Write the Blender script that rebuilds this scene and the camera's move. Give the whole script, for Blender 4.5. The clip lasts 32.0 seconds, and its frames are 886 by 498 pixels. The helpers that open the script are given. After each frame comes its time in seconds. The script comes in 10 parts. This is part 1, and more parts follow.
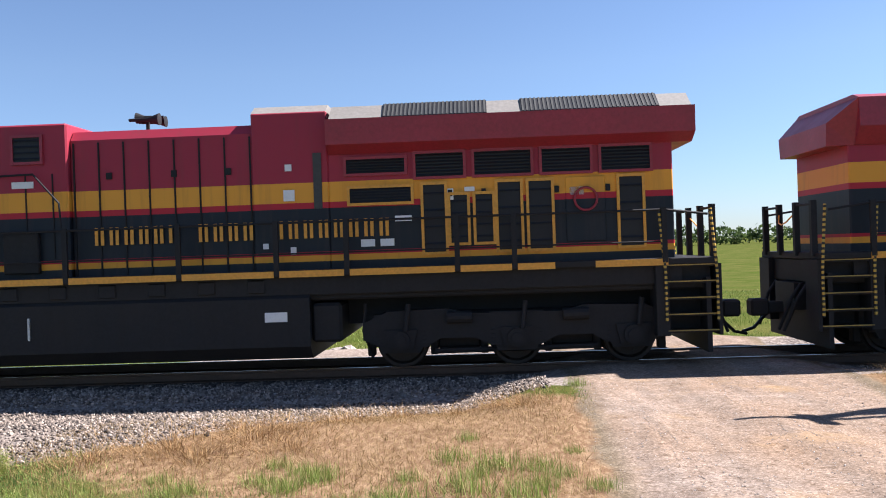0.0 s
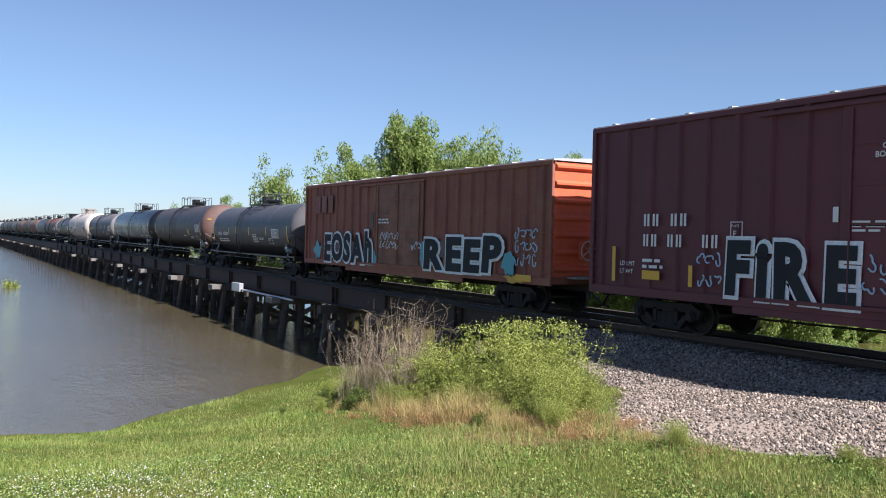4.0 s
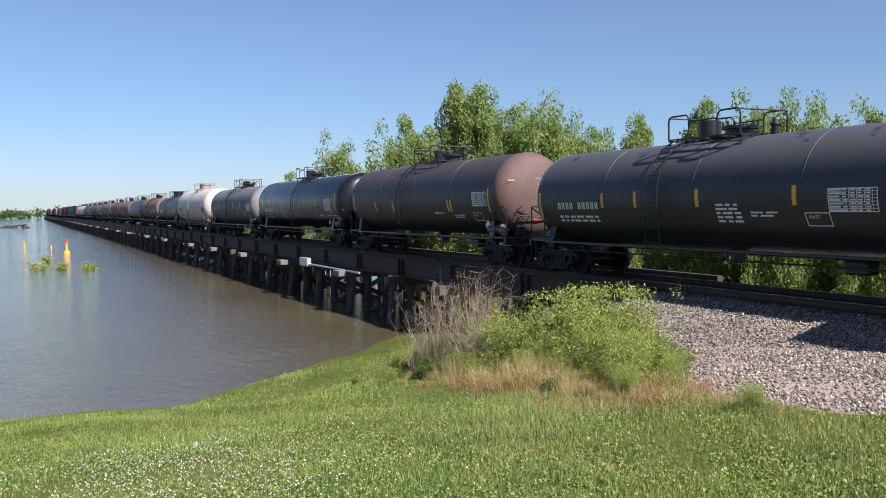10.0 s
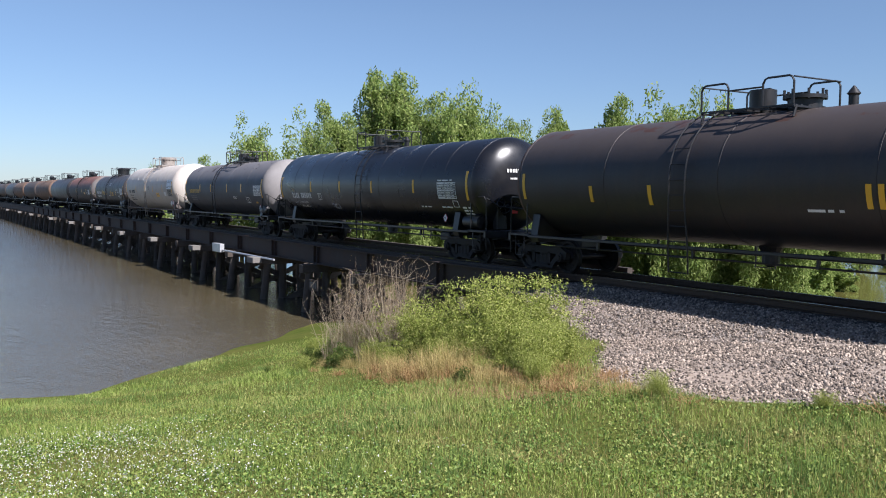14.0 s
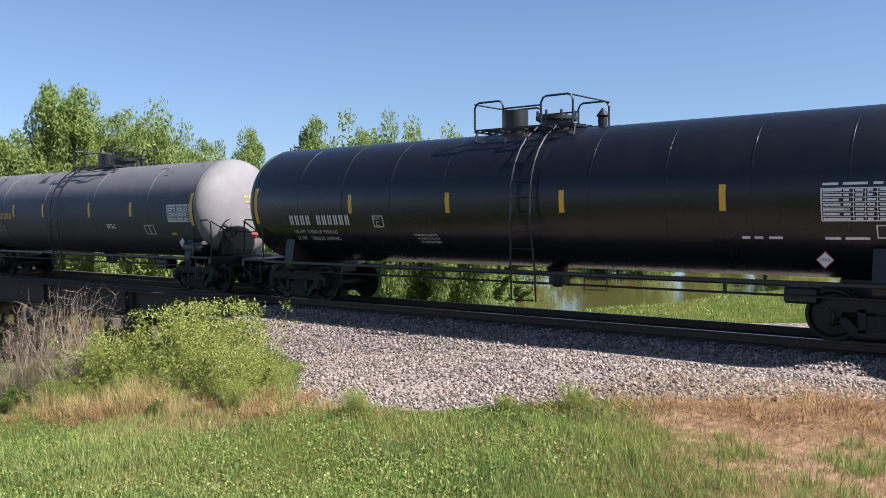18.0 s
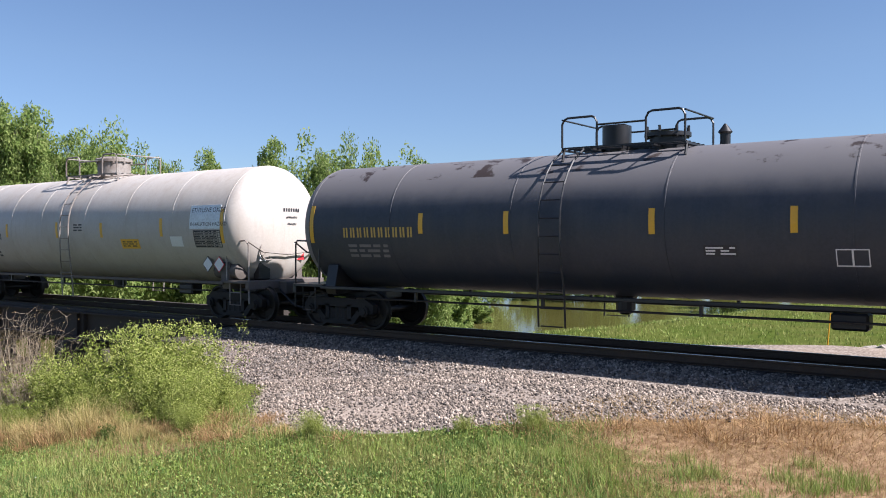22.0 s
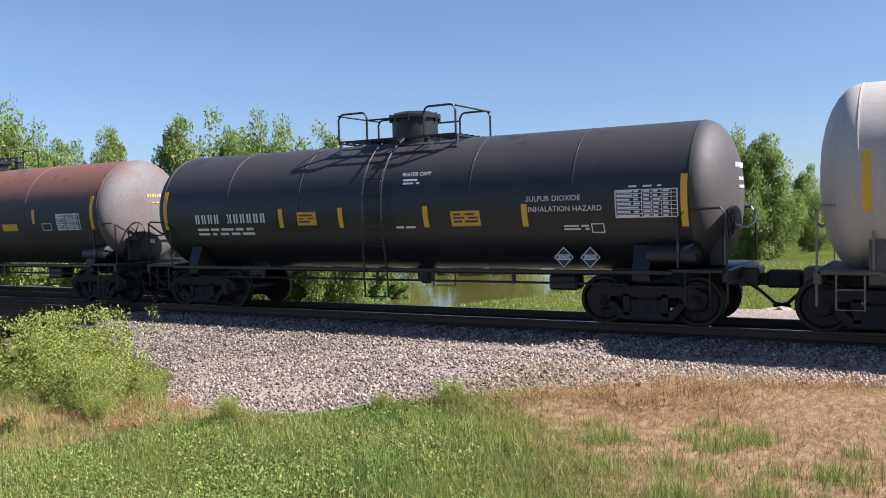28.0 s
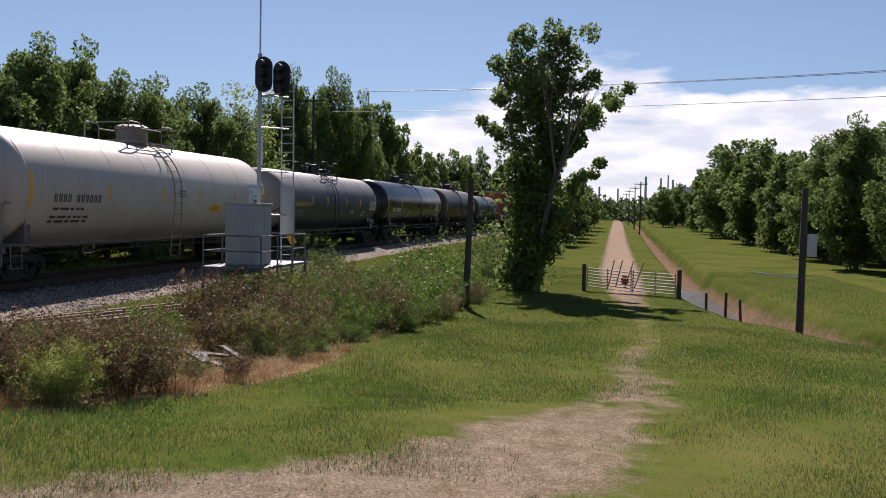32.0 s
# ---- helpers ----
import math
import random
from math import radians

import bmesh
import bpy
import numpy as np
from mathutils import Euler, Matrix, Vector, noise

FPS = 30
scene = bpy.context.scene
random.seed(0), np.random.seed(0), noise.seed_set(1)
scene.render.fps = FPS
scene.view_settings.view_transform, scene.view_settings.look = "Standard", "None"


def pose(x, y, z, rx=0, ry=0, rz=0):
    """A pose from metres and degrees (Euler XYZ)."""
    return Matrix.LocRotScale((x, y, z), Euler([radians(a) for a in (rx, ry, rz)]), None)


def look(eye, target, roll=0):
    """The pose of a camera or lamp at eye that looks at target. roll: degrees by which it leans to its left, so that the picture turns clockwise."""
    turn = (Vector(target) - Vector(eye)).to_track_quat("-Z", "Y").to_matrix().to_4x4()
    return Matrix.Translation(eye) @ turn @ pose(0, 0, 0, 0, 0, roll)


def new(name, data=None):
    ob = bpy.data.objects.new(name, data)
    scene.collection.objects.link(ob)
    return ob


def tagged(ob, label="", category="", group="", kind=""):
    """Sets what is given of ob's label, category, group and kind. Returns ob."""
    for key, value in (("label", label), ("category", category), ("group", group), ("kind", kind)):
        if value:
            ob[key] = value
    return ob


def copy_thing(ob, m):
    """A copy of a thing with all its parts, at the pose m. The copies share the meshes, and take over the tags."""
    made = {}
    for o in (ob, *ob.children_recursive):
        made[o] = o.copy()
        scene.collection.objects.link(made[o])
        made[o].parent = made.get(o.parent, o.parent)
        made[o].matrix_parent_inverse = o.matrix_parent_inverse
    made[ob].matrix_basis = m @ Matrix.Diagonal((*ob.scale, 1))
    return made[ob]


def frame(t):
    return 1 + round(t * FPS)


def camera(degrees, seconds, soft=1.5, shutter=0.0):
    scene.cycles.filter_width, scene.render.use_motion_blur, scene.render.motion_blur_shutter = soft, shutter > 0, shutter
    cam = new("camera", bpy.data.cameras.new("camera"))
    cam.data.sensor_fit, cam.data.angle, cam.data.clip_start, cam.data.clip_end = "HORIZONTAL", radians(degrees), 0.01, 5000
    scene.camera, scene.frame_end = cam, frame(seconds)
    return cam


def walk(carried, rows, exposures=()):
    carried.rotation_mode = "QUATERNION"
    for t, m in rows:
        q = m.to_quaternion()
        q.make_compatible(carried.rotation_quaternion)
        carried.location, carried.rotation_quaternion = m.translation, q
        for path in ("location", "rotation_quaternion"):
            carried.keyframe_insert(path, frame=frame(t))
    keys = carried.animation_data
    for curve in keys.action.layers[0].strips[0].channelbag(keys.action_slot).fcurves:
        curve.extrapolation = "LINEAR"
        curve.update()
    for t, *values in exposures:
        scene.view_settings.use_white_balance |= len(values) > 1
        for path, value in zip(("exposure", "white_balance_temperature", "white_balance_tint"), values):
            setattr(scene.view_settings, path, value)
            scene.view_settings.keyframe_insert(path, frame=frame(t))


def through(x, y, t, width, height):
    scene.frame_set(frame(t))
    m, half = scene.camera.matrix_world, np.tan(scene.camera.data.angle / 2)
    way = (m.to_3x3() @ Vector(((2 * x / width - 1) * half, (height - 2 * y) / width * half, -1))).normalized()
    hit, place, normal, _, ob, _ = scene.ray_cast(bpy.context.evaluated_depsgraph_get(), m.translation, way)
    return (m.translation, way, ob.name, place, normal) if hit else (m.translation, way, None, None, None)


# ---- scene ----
EXPOSURES = tuple((t, s + 1.0, k, m) for t, s, k, m in ((0.0, 0.5, 6050, 18), (1.0, 0.54, 6050, 18), (2.0, 0.48, 6050, 19), (3.0, 0.4, 6050, 19), (4.0, 0.24, 6050, 18), (7.0, 0.1, 6000, 17), (14.0, 0.12, 6000, 17), (19.0, 0.3, 6000, 18), (25.0, 0.15, 6000, 17),
                                                        (28.0, 0.28, 6000, 18), (29.0, 0.22, 6050, 20), (30.0, 0.0, 6150, 20), (31.0, -0.12, 6350, 20), (32.0, -0.28, 6500, 21)))
cam = camera(54.59, 32.0, soft=1.0)

# seconds, yaw, pitch and roll of a hand-held camera that turns on one spot
TURNS = (
    (0.0, 2.42, -0.13, 1.97),
    (0.5, 10.18, -0.16, 2.09),
    (1.0, 20.15, 0.09, 2.15),
    (1.5, 28.50, 0.62, 1.81),
    (2.0, 36.40, 1.21, 1.95),
    (2.5, 44.30, 1.59, 1.84),
    (3.0, 50.32, 1.24, 0.86),
    (3.5, 55.32, 0.32, -0.67),
    (4.0, 59.72, -0.69, -1.45),
    (4.5, 61.80, -0.62, -1.22),
    (6.5, 63.43, -1.51, -0.13),
    (7.0, 63.63, -1.91, 0.20),
    (7.5, 63.88, -2.44, 0.70),
    (8.0, 64.13, -2.92, 0.80),
    (8.5, 64.35, -3.50, 0.85),
    (9.0, 64.45, -3.54, 0.83),
    (9.5, 64.50, -3.15, 0.71),
    (10.0, 63.91, -2.79, 0.77),
    (10.5, 62.96, -2.89, 0.82),
    (11.0, 62.23, -3.09, 0.54),
    (11.5, 62.03, -2.99, 0.27),
    (12.0, 62.06, -2.93, 0.11),
    (12.5, 61.87, -3.16, -0.20),
    (13.0, 61.40, -3.37, -0.44),
    (13.5, 60.38, -3.46, -0.57),
    (14.0, 58.45, -3.55, -0.51),
    (14.5, 54.35, -3.56, -0.66),
    (15.0, 49.89, -3.44, -0.98),
    (15.5, 47.33, -3.30, -0.78),
    (17.5, 42.10, -2.54, 0.05),
    (18.0, 38.61, -2.09, 0.36),
    (18.5, 36.42, -1.94, 0.63),
    (19.0, 35.56, -1.82, 0.54),
    (19.5, 35.34, -1.44, 0.09),
    (20.0, 35.36, -1.00, -0.09),
    (20.5, 35.14, -0.71, -0.02),
    (21.0, 35.10, -0.64, 0.17),
    (21.5, 35.35, -0.66, 0.23),
    (22.0, 35.90, -0.64, 0.12),
    (22.5, 36.68, -0.50, -0.07),
    (23.0, 37.08, -0.09, -0.27),
    (23.5, 37.20, 0.29, -0.38),
    (24.0, 37.67, 0.55, -0.32),
    (24.5, 38.35, 0.49, -0.04),
    (25.0, 39.09, -0.00, 0.42),
    (25.5, 39.68, -0.76, 0.91),
    (27.5, 40.90, -2.27, 1.45),
    (28.0, 30.23, -2.35, 1.49),
    (28.5, 7.01, -3.76, 0.91),
    (29.0, -14.30, -5.41, -1.35),
    (29.5, -27.70, -5.39, -0.95),
    (30.0, -40.42, -4.38, -0.50),
    (30.5, -53.06, -3.38, -1.32),
    (31.0, -64.87, -2.89, -1.42),
    (31.5, -74.04, -2.59, -1.04),
    (32.0, -78.13, -2.60, -1.11),
)
EYE = Vector((0.0, -16.8, 2.18))
ARM = 0.2336


def eye_pose(yaw, pitch, roll):
    a = radians(yaw)
    return pose(EYE.x - ARM * math.sin(a), EYE.y + ARM * math.cos(a), EYE.z, 90 + pitch, roll, yaw)


walk(cam, [(t, eye_pose(y, p, r)) for t, y, p, r in TURNS], EXPOSURES)

# ---- light: a high morning sun over the track, clear sky, clouds low in one quarter ----
SUN_TO = Vector((0.955, 0.278, 1.0)).normalized()
world = bpy.data.worlds.new("sky")
scene.world = world
world.use_nodes = True
wn, wl = world.node_tree.nodes, world.node_tree.links
for n in list(wn):
    wn.remove(n)
w_out = wn.new("ShaderNodeOutputWorld")
w_bg = wn.new("ShaderNodeBackground")
sky = wn.new("ShaderNodeTexSky")
sky.sky_type = "NISHITA"
sky.sun_disc = False
sky.sun_elevation = math.asin(SUN_TO.z)
sky.sun_rotation = math.atan2(SUN_TO.x, SUN_TO.y)
sky.air_density, sky.dust_density, sky.ozone_density = 1.0, 0.15, 3.5
w_bg.inputs["Strength"].default_value = 0.05


def w_math(op, a, b=None, clamp=False):
    n = wn.new("ShaderNodeMath")
    n.operation, n.use_clamp = op, clamp
    for i, v in enumerate((a, b)):
        if v is None:
            continue
        if isinstance(v, (int, float)):
            n.inputs[i].default_value = v
        else:
            wl.new(v, n.inputs[i])
    return n.outputs[0]


w_co = wn.new("ShaderNodeTexCoord")
w_sep = wn.new("ShaderNodeSeparateXYZ")
wl.new(w_co.outputs["Generated"], w_sep.inputs[0])
w_map = wn.new("ShaderNodeMapping")
w_map.inputs["Scale"].default_value = (3.0, 3.0, 11.0)
wl.new(w_co.outputs["Generated"], w_map.inputs[0])
w_noise = wn.new("ShaderNodeTexNoise")
w_noise.inputs["Scale"].default_value = 1.6
w_noise.inputs["Detail"].default_value = 9
w_noise.inputs["Roughness"].default_value = 0.55
wl.new(w_map.outputs[0], w_noise.inputs["Vector"])
# cumulus bank towards +x, thinning upwards and to the sides
w_side = w_math("MULTIPLY", w_math("SUBTRACT", w_sep.outputs[0], 0.72), 4.0, True)
w_low = w_math("SUBTRACT", 1.0, w_math("MULTIPLY", w_sep.outputs[2], 4.4), True)
w_tilt = w_math("MULTIPLY", w_math("ADD", w_math("MULTIPLY", w_sep.outputs[1], -0.55), 0.72), 1.0, True)
w_env = w_math("MULTIPLY", w_math("MULTIPLY", w_side, w_low), w_tilt)
w_cl = w_math("MULTIPLY", w_math("SUBTRACT", w_math("ADD", w_noise.outputs[0], w_math("MULTIPLY", w_env, 0.7)), 0.68), 11.0, True)
w_cl = w_math("MULTIPLY", w_cl, w_math("MULTIPLY", w_env, 3.0, True))
w_puff = wn.new("ShaderNodeTexNoise")
w_puff.inputs["Scale"].default_value = 4.5
w_puff.inputs["Detail"].default_value = 6
wl.new(w_map.outputs[0], w_puff.inputs["Vector"])
w_tone = wn.new("ShaderNodeMix")
w_tone.data_type = "RGBA"
wl.new(w_math("MULTIPLY", w_math("SUBTRACT", w_puff.outputs[0], 0.38), 4.0, True), w_tone.inputs["Factor"])
w_tone.inputs["A"].default_value = (9.6, 10.1, 10.9, 1)
w_tone.inputs["B"].default_value = (13.6, 13.7, 13.8, 1)
w_mix = wn.new("ShaderNodeMix")
w_mix.data_type = "RGBA"
wl.new(w_math("MULTIPLY", w_cl, 0.88), w_mix.inputs["Factor"])
w_haze = wn.new("ShaderNodeMix")
w_haze.data_type, w_haze.blend_type = "RGBA", "MULTIPLY"
wl.new(w_math("SUBTRACT", 1.0, w_math("MULTIPLY", w_sep.outputs[2], 5.0), True), w_haze.inputs["Factor"])
wl.new(sky.outputs[0], w_haze.inputs["A"])
w_haze.inputs["B"].default_value = (0.7, 0.82, 1.0, 1)
wl.new(w_haze.outputs["Result"], w_mix.inputs["A"])
wl.new(w_tone.outputs["Result"], w_mix.inputs["B"])
wl.new(w_mix.outputs["Result"], w_bg.inputs["Color"])
wl.new(w_bg.outputs[0], w_out.inputs[0])

sun = new("sun", bpy.data.lights.new("sun", "SUN"))
sun.data.energy, sun.data.angle, sun.data.color = 5.0, radians(0.53), (1.0, 0.95, 0.87)
sun.matrix_world = look(SUN_TO * 60, (0, 0, 0))


# ---- mesh builder ----
class Shape:
    """Vertices and faces of one mesh, gathered from simple solids."""

    def __init__(self):
        self.v, self.f = [], []

    def add(self, verts, faces):
        o = len(self.v)
        self.v += [tuple(p) for p in verts]
        self.f += [tuple(i + o for i in f) for f in faces]
        return self

    def box(self, x0, x1, y0, y1, z0, z1, c=0.0):
        """A box, its edges chamfered by c."""
        if c <= 0:
            p = [(x, y, z) for x in (x0, x1) for y in (y0, y1) for z in (z0, z1)]
            return self.add(p, [(0, 1, 3, 2), (4, 6, 7, 5), (0, 4, 5, 1), (2, 3, 7, 6), (0, 2, 6, 4), (1, 5, 7, 3)])
        vs, ix = [], {}
        for i, x in enumerate((x0, x1)):
            for j, y in enumerate((y0, y1)):
                for k, z in enumerate((z0, z1)):
                    s = (1 - 2 * i, 1 - 2 * j, 1 - 2 * k)
                    for a in range(3):
                        q = [x + c * s[0], y + c * s[1], z + c * s[2]]
                        q[a] = (x, y, z)[a]
                        ix[i, j, k, a] = len(vs)
                        vs.append(q)
        fs = []
        for a in range(3):
            b, d = (a + 1) % 3, (a + 2) % 3
            for s in (0, 1):
                loop = []
                for m, n in ((0, 0), (1, 0), (1, 1), (0, 1)):
                    key = [0, 0, 0]
                    key[a], key[b], key[d] = s, m, n
                    loop.append(ix[(*key, a)])
                fs.append(loop if s else loop[::-1])
            for m in (0, 1):
                for n in (0, 1):
                    k0, k1 = [0, 0, 0], [0, 0, 0]
                    k0[b] = k1[b] = m
                    k0[d] = k1[d] = n
                    k1[a] = 1
                    q = [ix[(*k0, b)], ix[(*k1, b)], ix[(*k1, d)], ix[(*k0, d)]]
                    fs.append(q if m == n else q[::-1])
        for i in (0, 1):
            for j in (0, 1):
                for k in (0, 1):
                    t = [ix[i, j, k, a] for a in range(3)]
                    fs.append(t if (i + j + k) % 2 else t[::-1])
        return self.add(vs, fs)

    def tube(self, p, q, r, n=8, r2=None, caps=True):
        p, q = Vector(p), Vector(q)
        r2 = r if r2 is None else r2
        d = (q - p).normalized()
        a = d.orthogonal().normalized()
        b = d.cross(a)
        vs = []
        for i in range(n):
            c, s = math.cos(2 * math.pi * i / n), math.sin(2 * math.pi * i / n)
            vs += [p + (a * c + b * s) * r, q + (a * c + b * s) * r2]
        fs = [(2 * i, 2 * ((i + 1) % n), 2 * ((i + 1) % n) + 1, 2 * i + 1) for i in range(n)]
        if caps:
            fs += [tuple(range(0, 2 * n, 2))[::-1], tuple(range(1, 2 * n, 2))]
        return self.add(vs, fs)

    def pipe(self, pts, r, n=6):
        """A bent round bar through the points."""
        pts = [Vector(p) for p in pts]
        vs, fs = [], []
        side = None
        for k, p in enumerate(pts):
            d = (pts[min(k + 1, len(pts) - 1)] - pts[max(k - 1, 0)]).normalized()
            side = d.orthogonal().normalized() if side is None else (side - d * side.dot(d)).normalized()
            b = d.cross(side)
            for i in range(n):
                vs.append(p + (side * math.cos(2 * math.pi * i / n) + b * math.sin(2 * math.pi * i / n)) * r)
        for k in range(len(pts) - 1):
            for i in range(n):
                j = (i + 1) % n
                fs.append((k * n + i, k * n + j, (k + 1) * n + j, (k + 1) * n + i))
        fs += [tuple(range(n))[::-1], tuple((len(pts) - 1) * n + i for i in range(n))]
        return self.add(vs, fs)

    def lathe(self, profile, n=32, axis="x", at=(0, 0, 0)):
        """A turned body: profile of (along, radius)."""
        vs, fs = [], []
        for a, r in profile:
            for i in range(n):
                c, s = r * math.cos(2 * math.pi * i / n), r * math.sin(2 * math.pi * i / n)
                p = {"x": (a, c, s), "y": (s, a, c), "z": (c, s, a)}[axis]
                vs.append((p[0] + at[0], p[1] + at[1], p[2] + at[2]))
        for k in range(len(profile) - 1):
            for i in range(n):
                j = (i + 1) % n
                fs.append((k * n + i, k * n + j, (k + 1) * n + j, (k + 1) * n + i))
        fs += [tuple(range(n))[::-1], tuple((len(profile) - 1) * n + i for i in range(n))]
        return self.add(vs, fs)

    def prism(self, outline, axis, a, b):
        """A flat outline drawn out along an axis from a to b."""
        def at(p, d):
            return {"x": (d, p[0], p[1]), "y": (p[0], d, p[1]), "z": (p[0], p[1], d)}[axis]
        n = len(outline)
        vs = [at(p, a) for p in outline] + [at(p, b) for p in outline]
        fs = [tuple(range(n)), tuple(range(2 * n - 1, n - 1, -1))]
        fs += [(i, i + n, (i + 1) % n + n, (i + 1) % n) for i in range(n)]
        return self.add(vs, fs)

    def mesh(self, name, material, smooth=False):
        me = bpy.data.meshes.new(name)
        me.from_pydata(self.v, [], self.f)
        bm = bmesh.new()
        bm.from_mesh(me)
        bmesh.ops.recalc_face_normals(bm, faces=bm.faces)
        bm.to_mesh(me)
        bm.free()
        if smooth:
            me.shade_smooth()
            me.set_sharp_from_angle(angle=radians(38))
        me.materials.append(material)
        return me


def part(name, shape, material, parent=None, label="", smooth=False, at=None):
    """One mesh object under a thing or a part."""
    me = shape if isinstance(shape, bpy.types.Mesh) else shape.mesh(name, material, smooth)
    ob = new(name, me)
    if parent is not None:
        ob.parent = parent
    if at is not None:
        ob.matrix_basis = at
    return tagged(ob, label)


def thing(name, label, category, group="", kind="", at=None):
    ob = new(name)
    ob.empty_display_size = 0.2
    if at is not None:
        ob.matrix_basis = at
    return tagged(ob, label, category, group, kind)


def soup(name, verts, faces_per, material, attr=None):
    """A large joined mesh from arrays: verts (n, k, 3), one polygon of k corners each."""
    verts = np.asarray(verts, np.float32)
    n, k = verts.shape[:2]
    me = bpy.data.meshes.new(name)
    me.vertices.add(n * k)
    me.vertices.foreach_set("co", verts.reshape(-1))
    me.loops.add(n * k)
    me.loops.foreach_set("vertex_index", np.arange(n * k, dtype=np.int32))
    me.polygons.add(n)
    me.polygons.foreach_set("loop_start", np.arange(0, n * k, k, dtype=np.int32))
    me.update(calc_edges=True)
    me.materials.append(material)
    return me


def indexed(name, verts, faces, material):
    """A large joined mesh from arrays of verts (n, 3) and triangles (m, 3)."""
    me = bpy.data.meshes.new(name)
    me.vertices.add(len(verts))
    me.vertices.foreach_set("co", np.asarray(verts, np.float32).reshape(-1))
    me.loops.add(faces.size)
    me.loops.foreach_set("vertex_index", np.asarray(faces, np.int32).reshape(-1))
    me.polygons.add(len(faces))
    me.polygons.foreach_set("loop_start", np.arange(0, faces.size, faces.shape[1], dtype=np.int32))
    me.update(calc_edges=True)
    me.materials.append(material)
    return me


# ---- materials ----
def base_mat(name):
    m = bpy.data.materials.new(name)
    m.use_nodes = True
    nt = m.node_tree
    return m, nt.nodes, nt.links, nt.nodes["Principled BSDF"]


def link_in(l, sock, v):
    if isinstance(v, (int, float, tuple)):
        sock.default_value = v
    else:
        l.new(v, sock)


def mixed(n, l, fac, a, b, mode="MIX"):
    x = n.new("ShaderNodeMix")
    x.data_type, x.blend_type = "RGBA", mode
    link_in(l, x.inputs["Factor"], fac)
    link_in(l, x.inputs["A"], a)
    link_in(l, x.inputs["B"], b)
    return x.outputs["Result"]


def fac_noise(n, l, co, scale, lo, hi, detail=4, rough=0.6, stretch=None):
    if stretch:
        mp = n.new("ShaderNodeMapping")
        mp.inputs["Scale"].default_value = stretch
        l.new(co, mp.inputs[0])
        co = mp.outputs[0]
    t = n.new("ShaderNodeTexNoise")
    t.inputs["Scale"].default_value, t.inputs["Detail"].default_value, t.inputs["Roughness"].default_value = scale, detail, rough
    l.new(co, t.inputs["Vector"])
    r = n.new("ShaderNodeMapRange")
    r.inputs["From Min"].default_value, r.inputs["From Max"].default_value = lo, hi
    l.new(t.outputs[0], r.inputs[0])
    return r.outputs[0], t.outputs[0]


def rgb(c):
    return (c[0], c[1], c[2], 1.0)


def surface(name, color, rough=0.6, metal=0.0, worn=None, wear=0.35, big=1.2, fine=18.0, bump=0.0, streak=None, streaks=0.0, spread=0.18, spec=0.5):
    """Paint, metal, timber: grain and stains at two scales; streaks run down from the top."""
    m, n, l, p = base_mat(name)
    co = n.new("ShaderNodeTexCoord").outputs["Object"]
    f1, raw1 = fac_noise(n, l, co, big, 0.42, 0.72)
    f2, raw2 = fac_noise(n, l, co, fine, 0.3, 0.75, 6)
    dark = tuple(c * (1 - spread) for c in color)
    lite = tuple(min(1, c * (1 + spread)) for c in color)
    col = mixed(n, l, f2, rgb(dark), rgb(lite))
    if worn:
        mul = n.new("ShaderNodeMath")
        mul.operation = "MULTIPLY"
        l.new(f1, mul.inputs[0])
        mul.inputs[1].default_value = wear
        col = mixed(n, l, mul.outputs[0], col, rgb(worn))
    if streaks:
        f3, _ = fac_noise(n, l, co, 1.0, 0.5, 0.78, 5, 0.6, (4.5, 4.5, 0.35))
        mul = n.new("ShaderNodeMath")
        mul.operation = "MULTIPLY"
        l.new(f3, mul.inputs[0])
        mul.inputs[1].default_value = streaks
        col = mixed(n, l, mul.outputs[0], col, rgb(streak or worn))
    l.new(col, p.inputs["Base Color"])
    rr = n.new("ShaderNodeMapRange")
    rr.inputs["To Min"].default_value, rr.inputs["To Max"].default_value = max(0.05, rough - 0.12), min(1, rough + 0.12)
    l.new(raw1, rr.inputs[0])
    l.new(rr.outputs[0], p.inputs["Roughness"])
    p.inputs["Metallic"].default_value = metal
    p.inputs["Specular IOR Level"].default_value = spec
    if bump:
        b = n.new("ShaderNodeBump")
        b.inputs["Strength"].default_value, b.inputs["Distance"].default_value = 0.5, bump
        l.new(raw2, b.inputs["Height"])
        l.new(b.outputs[0], p.inputs["Normal"])
    return m


